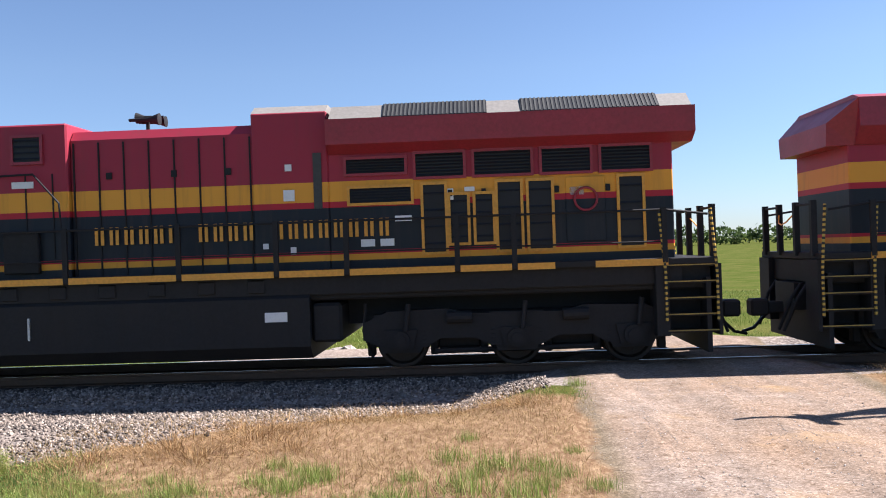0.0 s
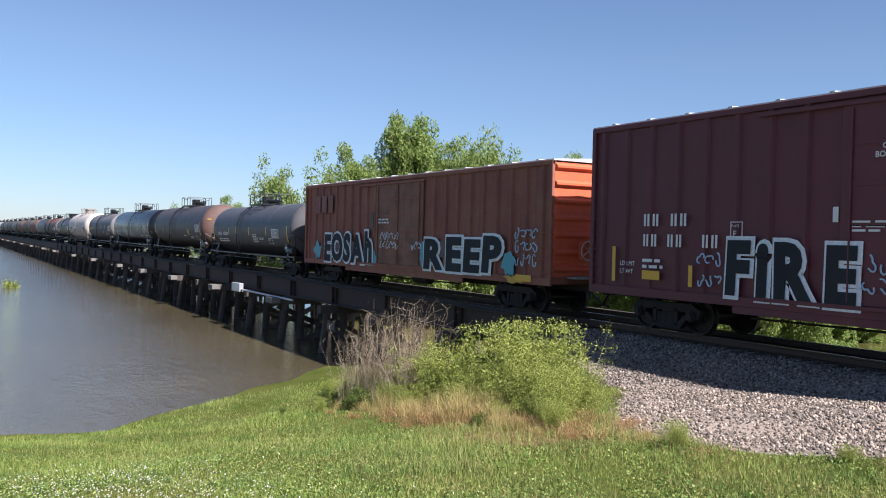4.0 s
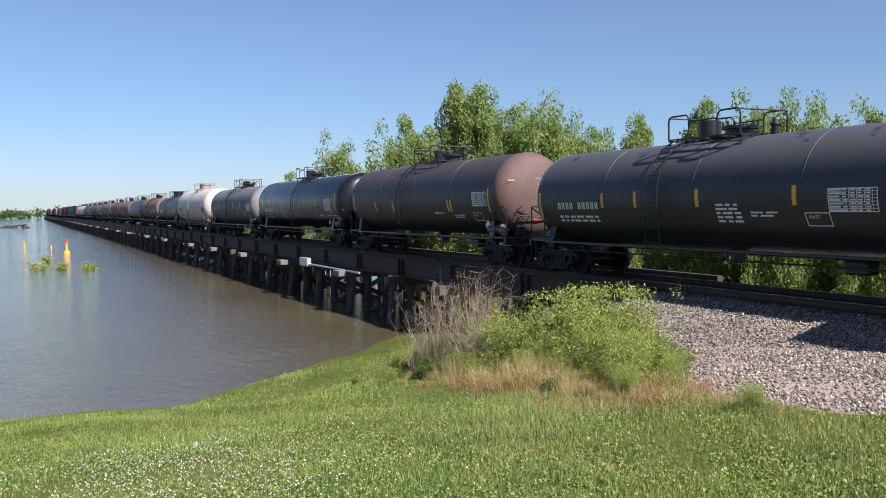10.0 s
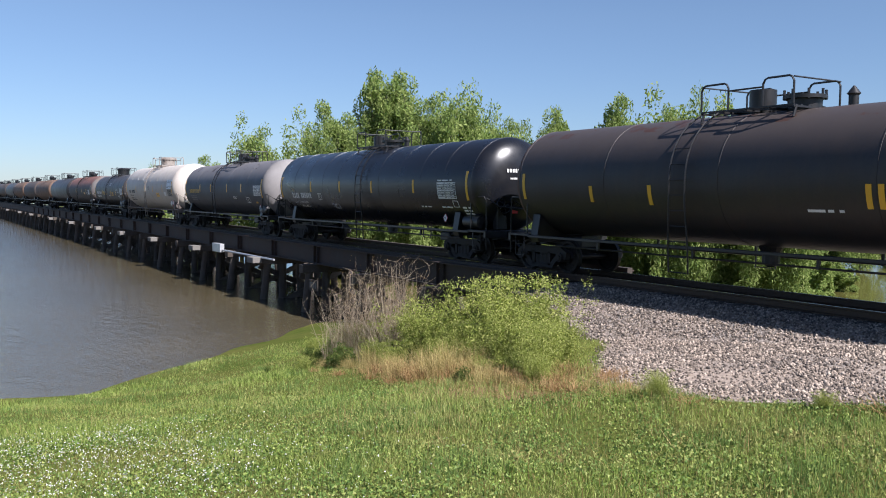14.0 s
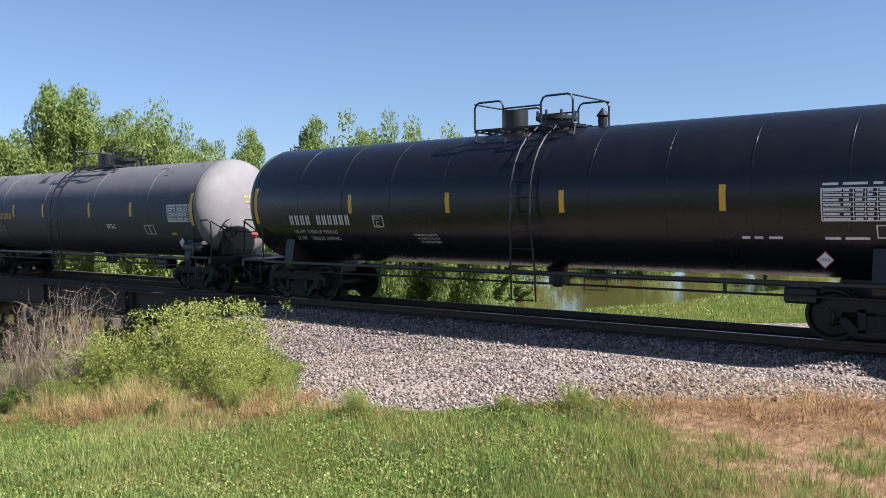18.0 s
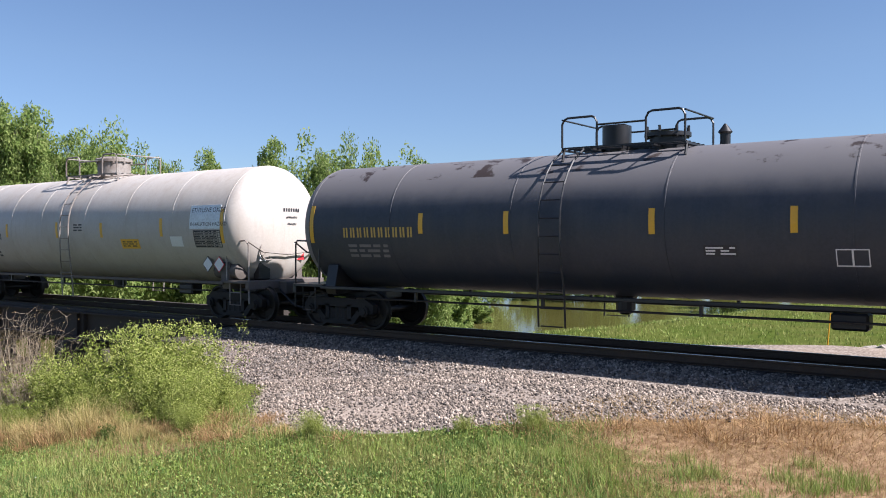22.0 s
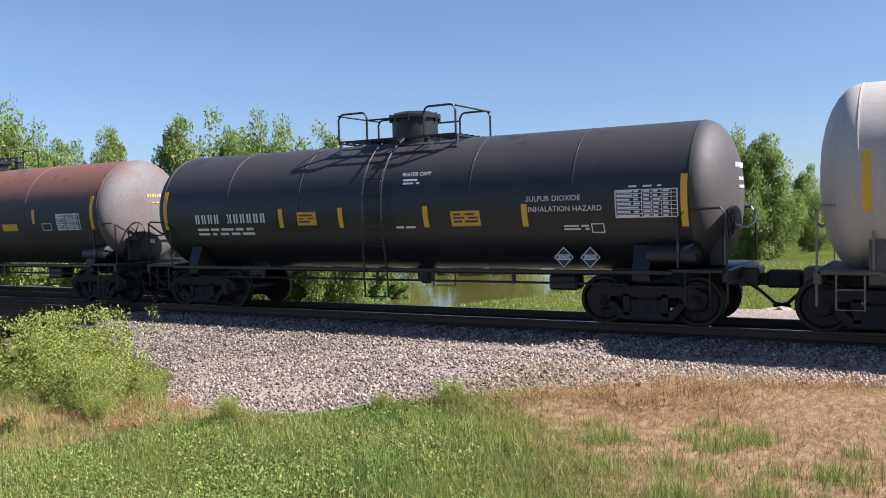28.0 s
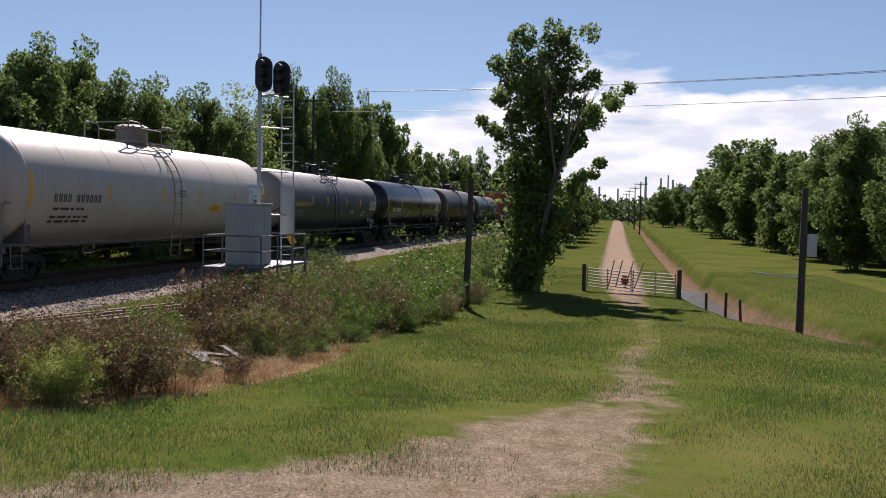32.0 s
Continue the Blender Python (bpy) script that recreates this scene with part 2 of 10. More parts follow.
def leafy(name, a, b, c, rough=0.55, through=0.35, patch=None, amount=0.0):
    """Leaves and blades: each island its own tone, light shining through."""
    m, n, l, p = base_mat(name)
    g = n.new("ShaderNodeNewGeometry").outputs["Random Per Island"]
    r = n.new("ShaderNodeValToRGB")
    e = r.color_ramp.elements
    e[0].color, e[1].color = rgb(a), rgb(c)
    e.new(0.5).color = rgb(b)
    l.new(g, r.inputs[0])
    tone = r.outputs[0]
    if patch:
        co = n.new("ShaderNodeTexCoord").outputs["Object"]
        f1, _ = fac_noise(n, l, co, 0.55, 0.42, 0.68, 6, 0.65)
        f2, _ = fac_noise(n, l, co, 3.2, 0.35, 0.7, 4)
        k = n.new("ShaderNodeMath")
        k.operation = "MULTIPLY"
        l.new(f1, k.inputs[0])
        l.new(f2, k.inputs[1])
        k2 = n.new("ShaderNodeMath")
        k2.operation, k2.use_clamp = "MULTIPLY", True
        l.new(k.outputs[0], k2.inputs[0])
        k2.inputs[1].default_value = amount
        tone = mixed(n, l, k2.outputs[0], tone, rgb(patch))
    l.new(tone, p.inputs["Base Color"])
    p.inputs["Roughness"].default_value = rough
    p.inputs["Specular IOR Level"].default_value = 0.1
    t = n.new("ShaderNodeBsdfTranslucent")
    l.new(tone, t.inputs[0])
    mx = n.new("ShaderNodeMixShader")
    mx.inputs[0].default_value = through
    l.new(p.outputs[0], mx.inputs[1])
    l.new(t.outputs[0], mx.inputs[2])
    l.new(mx.outputs[0], n["Material Output"].inputs[0])
    return m


def plain(name, color, rough=0.5, metal=0.0):
    return surface(name, color, rough, metal, spread=0.06, fine=30)


M_BLACK = surface("black_paint", (0.009, 0.009, 0.010), 0.42, worn=(0.03, 0.027, 0.024), wear=0.3)
M_GRIME = surface("grimy_iron", (0.013, 0.012, 0.011), 0.75, worn=(0.035, 0.026, 0.02), wear=0.5, bump=0.004)
M_STEEL = surface("wheel_steel", (0.022, 0.019, 0.016), 0.55, 0.4, worn=(0.045, 0.03, 0.02), wear=0.5)
M_RAIL = surface("rail_steel", (0.075, 0.05, 0.035), 0.55, 0.5, worn=(0.12, 0.07, 0.04), wear=0.5)
M_RAILTOP = surface("rail_head_worn", (0.35, 0.34, 0.33), 0.25, 1.0)
M_TIE = surface("creosoted_timber", (0.035, 0.027, 0.022), 0.85, worn=(0.09, 0.075, 0.06), wear=0.5, fine=25, bump=0.006)
M_PILE = surface("weathered_pile_timber", (0.055, 0.043, 0.034), 0.85, worn=(0.125, 0.105, 0.088), wear=0.55, fine=20, bump=0.008, streaks=0.4, streak=(0.02, 0.017, 0.014))
M_GIRDER = surface("rusty_girder", (0.028, 0.018, 0.015), 0.75, worn=(0.055, 0.03, 0.022), wear=0.6, streaks=0.5, streak=(0.03, 0.02, 0.018), bump=0.004)
M_CONCRETE = surface("pale_concrete", (0.15, 0.14, 0.128), 0.85, worn=(0.12, 0.11, 0.1), wear=0.6, bump=0.005)
M_YELLOW = plain("reflector_yellow", (0.72, 0.40, 0.03), 0.4)
M_WHITE = plain("lettering_white", (0.72, 0.72, 0.70), 0.5)
M_DARKLET = plain("lettering_dark", (0.03, 0.03, 0.035), 0.5)
M_GOLDLET = plain("lettering_gold", (0.55, 0.36, 0.08), 0.5)
M_RED = plain("placard_red", (0.6, 0.03, 0.04), 0.4)
M_GALV = surface("galvanised_steel", (0.5, 0.51, 0.52), 0.45, 0.6, worn=(0.36, 0.36, 0.36), wear=0.5)
# ---- lie of the land ----
WATER_Z = -2.9


def sstep(t):
    t = np.clip(t, 0.0, 1.0)
    return t * t * (3 - 2 * t)


def shore_x(y):
    """Where the near bank meets the flood, by distance from the track."""
    return np.interp(y, (-60, -25, -20, -13, -7, -3.5, 2, 8, 16, 40, 80, 160), (-16, -22, -24, -23.2, -28, -31.5, -33, -30, -24, -15, -2, 40))


def ground_z(x, y):
    x, y = np.asarray(x, float), np.asarray(y, float)
    # the bank runs down to the flood
    xs = shore_x(y)
    run = np.clip((x + 4.0) / (xs + 4.0), 0, 3)
    left = -2.9 * np.where(run < 1, run ** 1.15, 1 + 0.5 * (1 - np.exp(-(run - 1) * 1.5)))
    left = np.where(xs > -6, np.minimum(0, np.maximum(-4.3, (x - xs) * 0.06 - 2.9 + 1.9)), left)
    right = -1.8 * (1 - np.exp(-np.clip(x - 7.5, 0, None) / 17.0))
    near = np.where(x < 0, left, right)
    field = np.where(x < 20, np.minimum(-0.95, left), -0.95)
    far_side = sstep((y - 2.0) / 5.0)
    z = near * (1 - far_side) + field * far_side
    # hummocks
    z = z + 0.05 * np.sin(x * 0.9 + 1.3 * np.sin(y * 0.5)) * np.sin(y * 0.8 + 0.7) * np.clip((np.abs(y) - 3) / 3, 0, 1) * np.clip((62 - np.abs(x)) / 10, 0, 1) * np.clip((28 - np.abs(y)) / 6, 0, 1)
    # ditch beside the lane beyond the gate
    ditch_y = np.interp(x, (24, 31, 42, 60, 300), (-25.5, -22.8, -21.4, -21.2, -20.5))
    z = z - 1.5 * np.exp(-((y - ditch_y) / np.interp(x, (44, 60), (1.75, 1.0))) ** 4) * sstep((x - 22) / 6)
    # the ground dips towards the ballast's foot beside the crossing
    dip = -0.36 * sstep((y + 6.4) / 3.6) * sstep((1.0 - x) / 1.6) * np.where((y < 0) & (x > -16), 1, 0)
    z = np.where((y < 0) & (x > -16), np.minimum(z, dip), z)
    # the land rises towards the far end of the lane
    z = z + 1.25 * sstep((x - 60) / 220) * (1 - far_side)
    # ruts worn in the dirt
    z = z + 0.018 * np.sin(x * 4.1 + 0.6 * np.sin(y * 0.9)) * np.where((x > 1) & (x < 12) & (y < -3) & (y > -17), 1, 0)
    # railway bank with ballast shoulders
    bank = -0.2 - np.clip(np.abs(y) - 2.0, 0, None) * 0.42
    bank = bank - np.clip(-18.5 - x, 0, None) * 0.62
    z = np.maximum(z, bank)
    # sleepers and rails stand proud of the stone
    bed = 1 - sstep((np.abs(y) - 1.55) / 1.1)
    z = z * (1 - bed) + np.minimum(z, -0.21) * bed
    # the lane climbs to rail height at the crossing
    lane = np.clip(1 - np.abs(x - 3.7) / 3.2, 0, 1)
    lane = sstep(lane * 1.8) * (1 - sstep((np.abs(y) - 2.6) / 4))
    z = z * (1 - lane) + (-0.03) * lane
    # far banks beyond the flood
    shore = sstep((np.hypot(x + 200, y) - 1000) / 400) * np.where(x < -150, 1, 0)
    return z * (1 - shore) + (-2.2) * shore


LANE = ((3.7, 30.0), (3.7, -2.0), (3.0, -9.0), (3.5, -11.6), (4.6, -13.6), (7.4, -15.7), (12.6, -16.9), (18.6, -17.1), (25.0, -17.6), (41.0, -17.0), (60.0, -16.6), (120.0, -16.0), (420.0, -14.0))
LANE_W = (2.2, 2.3, 1.95, 2.0, 2.0, 1.5, 0.95, 0.7, 0.55, 0.9, 1.4, 1.4, 1.6)


def lane_mask(x, y):
    best = np.full(np.shape(x), -9.0)
    for (ax, ay), (bx, by), wa, wb in zip(LANE, LANE[1:], LANE_W, LANE_W[1:]):
        dx, dy = bx - ax, by - ay
        t = np.clip(((x - ax) * dx + (y - ay) * dy) / (dx * dx + dy * dy), 0, 1)
        d = np.hypot(x - ax - t * dx, y - ay - t * dy)
        best = np.maximum(best, (wa + (wb - wa) * t) - d)
    worn = np.where(y < -10.5, np.interp(x, (4.5, 6.5, 9.0, 20.0, 32.0, 44.0), (1.0, 0.74, 0.65, 0.64, 0.54, 1.0)), 1.0)
    soft = np.where(y < -10.5, np.interp(x, (3.0, 6.0, 30.0, 42.0), (0.9, 1.7, 1.6, 0.9)), 0.9)
    return np.clip(0.5 + best / soft, 0, 1) * worn


def gravel_mask(x, y):
    edge = np.interp(x, (-26, -19, -14, -10, -7, -5.5, -4, -2.5, -1.4, 1, 6, 9, 14, 60), (-2.6, -2.8, -4.0, -8.0, -8.3, -7.5, -6.7, -5.3, -4.0, -3.3, -3.0, -2.9, -3.0, -2.9))
    inside = np.clip(0.5 + (y - edge) / 0.7, 0, 1)
    return inside * np.clip(0.5 + (3.2 - y) / 0.8, 0, 1) * np.where(x > -24, 1, 0)


def ditch_mask(x, y):
    ditch_y = np.interp(x, (24, 31, 42, 60, 300), (-25.5, -22.8, -21.4, -21.2, -20.5))
    wide = np.interp(x, (24, 44, 60, 300), (1.75, 1.7, 0.8, 0.6))
    return np.clip(1.5 - np.abs(y - ditch_y) / wide, 0, 1) * sstep((x - 22) / 4)


def dry_mask(x, y):
    def blob(cx, cy, rx, ry):
        return np.clip(1.3 - np.hypot((x - cx) / rx, (y - cy) / ry), 0, 1)
    a = np.maximum(np.maximum(blob(-1.2, -6.3, 3.9, 2.9) * 1.6, blob(0.7, -9.0, 1.5, 3.0) * 1.3), np.maximum(blob(-1.7, -9.3, 2.9, 1.9) * 0.62, blob(10.2, -4.6, 3.4, 1.7)))
    a = np.clip(np.maximum(a, np.maximum(blob(6.9, -6.4, 1.5, 2.8), blob(5.9, -5.4, 0.9, 3.0)) * 1.2), 0, 1)
    b = np.maximum(blob(-10.5, -9.6, 2.6, 1.3) * 0.55, blob(18, -6.2, 7.5, 2.6))
    c = np.maximum(blob(28, -7.5, 9.0, 3.0) * 0.8, np.maximum(blob(9.6, -7.2, 4.2, 2.8), blob(17.5, -8.6, 8.5, 3.2) * 0.62) * 0.9)
    foot = np.interp(x, (5, 6.7, 8.8, 10.2, 12.4, 15.6), (-7.4, -8.8, -10.5, -11.2, -11.5, -11.2))
    c = np.maximum(c, np.clip(1.25 - np.abs(y - foot - 0.3) / 0.65, 0, 0.85) * sstep(x - 5.2) * sstep((19 - x) / 3))
    m = lane_mask(x, y)
    fringe = 3.4 * m * (1 - m) * np.where((y < -6) & (x < 40), np.where(x < 3.2, 1.0, 0.45), 0)
    return np.maximum(np.maximum(np.maximum(a, b), fringe), c)


def growing(lo, hi, step, far, rate=1.18):
    """Grid lines: even between lo and hi, then wider and wider to far."""
    mid = np.arange(lo, hi + step / 2, step)
    out, s, a = [], step, hi
    while a < far:
        s *= rate
        a += s
        out.append(a)
    low, s, a = [], step, lo
    while a > -far:
        s *= rate
        a -= s
        low.append(a)
    return np.concatenate([low[::-1], mid, out])


def ground_material():
    m, n, l, p = base_mat("ground_cover")
    co = n.new("ShaderNodeTexCoord").outputs["Object"]
    at = n.new("ShaderNodeAttribute")
    at.attribute_name = "cover"
    sep = n.new("ShaderNodeSeparateColor")
    l.new(at.outputs["Color"], sep.inputs[0])

    def broken(weight, scale, amount):
        _, raw = fac_noise(n, l, co, scale, 0.3, 0.7, 7, 0.65)
        a = n.new("ShaderNodeMath")
        a.operation = "MULTIPLY_ADD"
        l.new(raw, a.inputs[0])
        a.inputs[1].default_value = amount
        l.new(weight, a.inputs[2])
        r = n.new("ShaderNodeMapRange")
        r.interpolation_type = "SMOOTHSTEP"
        r.inputs["From Min"].default_value, r.inputs["From Max"].default_value = 0.42 + amount * 0.5, 0.62 + amount * 0.5
        l.new(a.outputs[0], r.inputs[0])
        return r.outputs[0]

    f_big, _ = fac_noise(n, l, co, 0.35, 0.35, 0.68, 5)
    f_mid, _ = fac_noise(n, l, co, 3.0, 0.3, 0.7, 5)
    f_fine, fine = fac_noise(n, l, co, 38.0, 0.25, 0.75, 4)
    grass = mixed(n, l, f_mid, (0.048, 0.077, 0.014, 1), (0.095, 0.125, 0.026, 1))
    grass = mixed(n, l, f_big, grass, (0.13, 0.13, 0.04, 1))
    grass = mixed(n, l, f_fine, mixed(n, l, 1.0, grass, (0.55, 0.55, 0.5, 1), "MULTIPLY"), grass)
    dry = mixed(n, l, f_mid, (0.17, 0.098, 0.054, 1), (0.3, 0.19, 0.11, 1))
    f_blot, _ = fac_noise(n, l, co, 1.3, 0.38, 0.66, 7, 0.7)
    dry = mixed(n, l, f_blot, dry, (0.15, 0.09, 0.052, 1))
    f_thin, _ = fac_noise(n, l, co, 14.0, 0.45, 0.6, 6, 0.7, (1.0, 0.35, 1.0))
    dry = mixed(n, l, f_thin, dry, mixed(n, l, 0.7, dry, (0.52, 0.37, 0.22, 1)))
    dry = mixed(n, l, f_fine, (0.15, 0.092, 0.052, 1), dry)
    lane = mixed(n, l, f_mid, (0.2, 0.158, 0.126, 1), (0.32, 0.262, 0.215, 1))
    lane = mixed(n, l, f_big, lane, (0.24, 0.175, 0.125, 1))
    lane = mixed(n, l, f_fine, mixed(n, l, 1.0, lane, (0.86, 0.85, 0.84, 1), "MULTIPLY"), lane)
    grit = n.new("ShaderNodeTexVoronoi")
    grit.inputs["Scale"].default_value = 55.0
    l.new(co, grit.inputs["Vector"])
    grit_c = n.new("ShaderNodeSeparateColor")
    l.new(grit.outputs["Color"], grit_c.inputs[0])
    speck = n.new("ShaderNodeValToRGB")
    e = speck.color_ramp.elements
    e[0].color, e[1].color = (0.62, 0.6, 0.58, 1), (1.55, 1.52, 1.5, 1)
    e.new(0.3).color = (0.8, 0.79, 0.78, 1)
    e.new(0.8).color = (1.1, 1.1, 1.1, 1)
    l.new(grit_c.outputs[0], speck.inputs[0])
    lane = mixed(n, l, 0.85, lane, speck.outputs[0], "MULTIPLY")
    f_rut, _ = fac_noise(n, l, co, 1.0, 0.4, 0.62, 6, 0.65, (2.6, 0.3, 1.0))
    lane = mixed(n, l, f_rut, lane, mixed(n, l, 1.0, lane, (1.28, 1.24, 1.2, 1), "MULTIPLY"))
    f_pit, _ = fac_noise(n, l, co, 9.0, 0.52, 0.66, 5, 0.7)
    lane = mixed(n, l, f_pit, lane, mixed(n, l, 1.0, lane, (0.66, 0.62, 0.58, 1), "MULTIPLY"))
    f_tan, _ = fac_noise(n, l, co, 0.9, 0.58, 0.78, 4)
    lane = mixed(n, l, f_tan, lane, mixed(n, l, 0.75, lane, (0.36, 0.235, 0.12, 1)))
    firm = n.new("ShaderNodeMapRange")
    firm.interpolation_type = "SMOOTHSTEP"
    firm.inputs["From Min"].default_value, firm.inputs["From Max"].default_value = 0.62, 0.98
    l.new(sep.outputs[1], firm.inputs[0])
    soil = mixed(n, l, 0.9, mixed(n, l, f_mid, (0.12, 0.092, 0.06, 1), (0.21, 0.17, 0.12, 1)), speck.outputs[0], "MULTIPLY")
    lane = mixed(n, l, firm.outputs[0], soil, lane)
    v = n.new("ShaderNodeTexVoronoi")
    v.inputs["Scale"].default_value = 30.0
    l.new(co, v.inputs["Vector"])
    stone = n.new("ShaderNodeValToRGB")
    e = stone.color_ramp.elements
    e[0].color, e[1].color = (0.035, 0.031, 0.029, 1), (0.34, 0.305, 0.275, 1)
    e.new(0.55).color = (0.14, 0.124, 0.112, 1)
    sepv = n.new("ShaderNodeSeparateColor")
    l.new(v.outputs["Color"], sepv.inputs[0])
    l.new(sepv.outputs[0], stone.inputs[0])
    grav = mixed(n, l, f_big, stone.outputs[0], mixed(n, l, 0.7, stone.outputs[0], (0.37, 0.295, 0.235, 1)))
    col = mixed(n, l, broken(sep.outputs[2], 1.6, 0.7), grass, dry)
    g_mask = broken(sep.outputs[0], 2.2, 0.5)
    col = mixed(n, l, g_mask, col, grav)
    col = mixed(n, l, broken(sep.outputs[1], 1.0, 0.9), col, lane)
    earth = mixed(n, l, f_mid, (0.075, 0.048, 0.032, 1), (0.15, 0.098, 0.066, 1))
    col = mixed(n, l, broken(at.outputs["Alpha"], 1.4, 0.6), col, mixed(n, l, f_thin, earth, (0.2, 0.145, 0.09, 1)))
    l.new(col, p.inputs["Base Color"])
    p.inputs["Roughness"].default_value = 1.0
    p.inputs["Specular IOR Level"].default_value = 0.0
    h = n.new("ShaderNodeMix")
    l.new(g_mask, h.inputs["Factor"])
    l.new(fine, h.inputs["A"])
    l.new(v.outputs["Distance"], h.inputs["B"])
    b = n.new("ShaderNodeBump")
    b.inputs["Strength"].default_value, b.inputs["Distance"].default_value = 0.5, 0.007
    l.new(h.outputs[0], b.inputs["Height"])
    l.new(b.outputs[0], p.inputs["Normal"])
    return m


def build_ground():
    xs, ys = growing(-36, 62, 0.28, 3200), growing(-28, 7, 0.25, 3200)
    gx, gy = np.meshgrid(xs, ys, indexing="ij")
    gz = ground_z(gx, gy)
    nx, ny = len(xs), len(ys)
    verts = np.stack([gx, gy, gz], -1).reshape(-1, 3)
    i = (np.arange(nx - 1)[:, None] * ny + np.arange(ny - 1)[None, :]).reshape(-1)
    faces = np.stack([i, i + ny, i + ny + 1, i + 1], -1)
    me = indexed("ground", verts, faces, ground_material())
    c = me.color_attributes.new("cover", "FLOAT_COLOR", "POINT")
    lane, grav, dry = lane_mask(gx, gy), gravel_mask(gx, gy), dry_mask(gx, gy)
    col = np.stack([grav, lane, dry, ditch_mask(gx, gy)], -1)
    c.data.foreach_set("color", col.astype(np.float32).reshape(-1))
    me.shade_smooth()
    tagged(new("ground", me), "mown grass, gravel and dirt ground sloping to the flood", "ground", kind="structure")


def water_mat(name, dark, pale, ripple):
    m, n, l, p = base_mat(name)
    co = n.new("ShaderNodeTexCoord").outputs["Object"]
    f1, _ = fac_noise(n, l, co, 0.06, 0.35, 0.65, 4)
    l.new(mixed(n, l, f1, rgb(dark), rgb(pale)), p.inputs["Base Color"])
    p.inputs["Roughness"].default_value = 0.04
    p.inputs["IOR"].default_value = 1.5
    _, r1 = fac_noise(n, l, co, 1.1, 0, 1, 7, 0.62, (0.8, 2.4, 1.0))
    _, r2 = fac_noise(n, l, co, 6.0, 0, 1, 3, 0.5, (1.0, 1.8, 1.0))
    a = n.new("ShaderNodeMath")
    a.operation = "MULTIPLY_ADD"
    l.new(r2, a.inputs[0])
    a.inputs[1].default_value = 0.25
    l.new(r1, a.inputs[2])
    b = n.new("ShaderNodeBump")
    b.inputs["Strength"].default_value, b.inputs["Distance"].default_value = ripple, 0.09
    l.new(a.outputs[0], b.inputs["Height"])
    l.new(b.outputs[0], p.inputs["Normal"])
    return m


def build_water():
    # pond's muddy base is turned olive to stand for the trees it reflects
    for name, y0, y1, m, label in (("water", -2500, 3, water_mat("muddy_flood_water", (0.07, 0.058, 0.032), (0.1, 0.083, 0.048), 0.6), "brown flood water with small ripples round the trestle"),
                                   ("pond_water", 3, 2500, water_mat("still_olive_water", (0.085, 0.08, 0.022), (0.12, 0.11, 0.035), 0.05), "still olive water beyond the track, tree reflections put into its colour")):
        s = Shape().add([(-3000, y0, WATER_Z), (60, y0, WATER_Z), (60, y1, WATER_Z), (-3000, y1, WATER_Z)], [(0, 1, 2, 3)])
        tagged(new(name, s.mesh(name, m)), label, "water", kind="structure")


build_ground()
build_water()

# ---- the track ----
GAUGE = 0.7525


def rail_outline():
    return [(-0.075, -0.186), (0.075, -0.186), (0.075, -0.172), (0.012, -0.15), (0.012, -0.045), (0.036, -0.035), (0.036, -0.004), (0.028, 0.0),
            (-0.028, 0.0), (-0.036, -0.004), (-0.036, -0.035), (-0.012, -0.045), (-0.012, -0.15), (-0.075, -0.172)]


def build_track():
    track = thing("railway_track", "rusty rails on dark creosoted sleepers", "railway track", kind="structure")
    for y in (-GAUGE, GAUGE):
        s = Shape().prism([(a + y, b) for a, b in rail_outline()], "x", -900, 700)
        r = part("rail", s, M_RAIL, track)
        part("rail_head", Shape().box(-900, 700, y - 0.024, y + 0.024, 0.0, 0.002), M_RAILTOP, r, "rail head polished by wheels")
    tie = Shape().box(-0.115, 0.115, -1.3, 1.3, -0.36, -0.186, 0.012).mesh("sleeper", M_TIE)
    for x in np.arange(-34, 34, 0.5):
        if 1.2 < x < 6.2:
            continue
        ob = part("sleeper", tie, None, track)
        ob.location = (x, 0.02 * math.sin(x * 7), -0.004 * (1 + math.sin(x * 3)))
    rest = Shape()
    for x in list(np.arange(-560, -34, 0.5)) + list(np.arange(34, 160, 0.5)):
        rest.box(x - 0.115, x + 0.115, -1.3, 1.3, -0.36, -0.19)
    tagged(part("sleepers_beyond", rest, M_TIE, track), kind="stuff")


build_track()


# ---- timber trestle with steel girders ----
BENT_X0, BENT_STEP = -24.5, 5.2


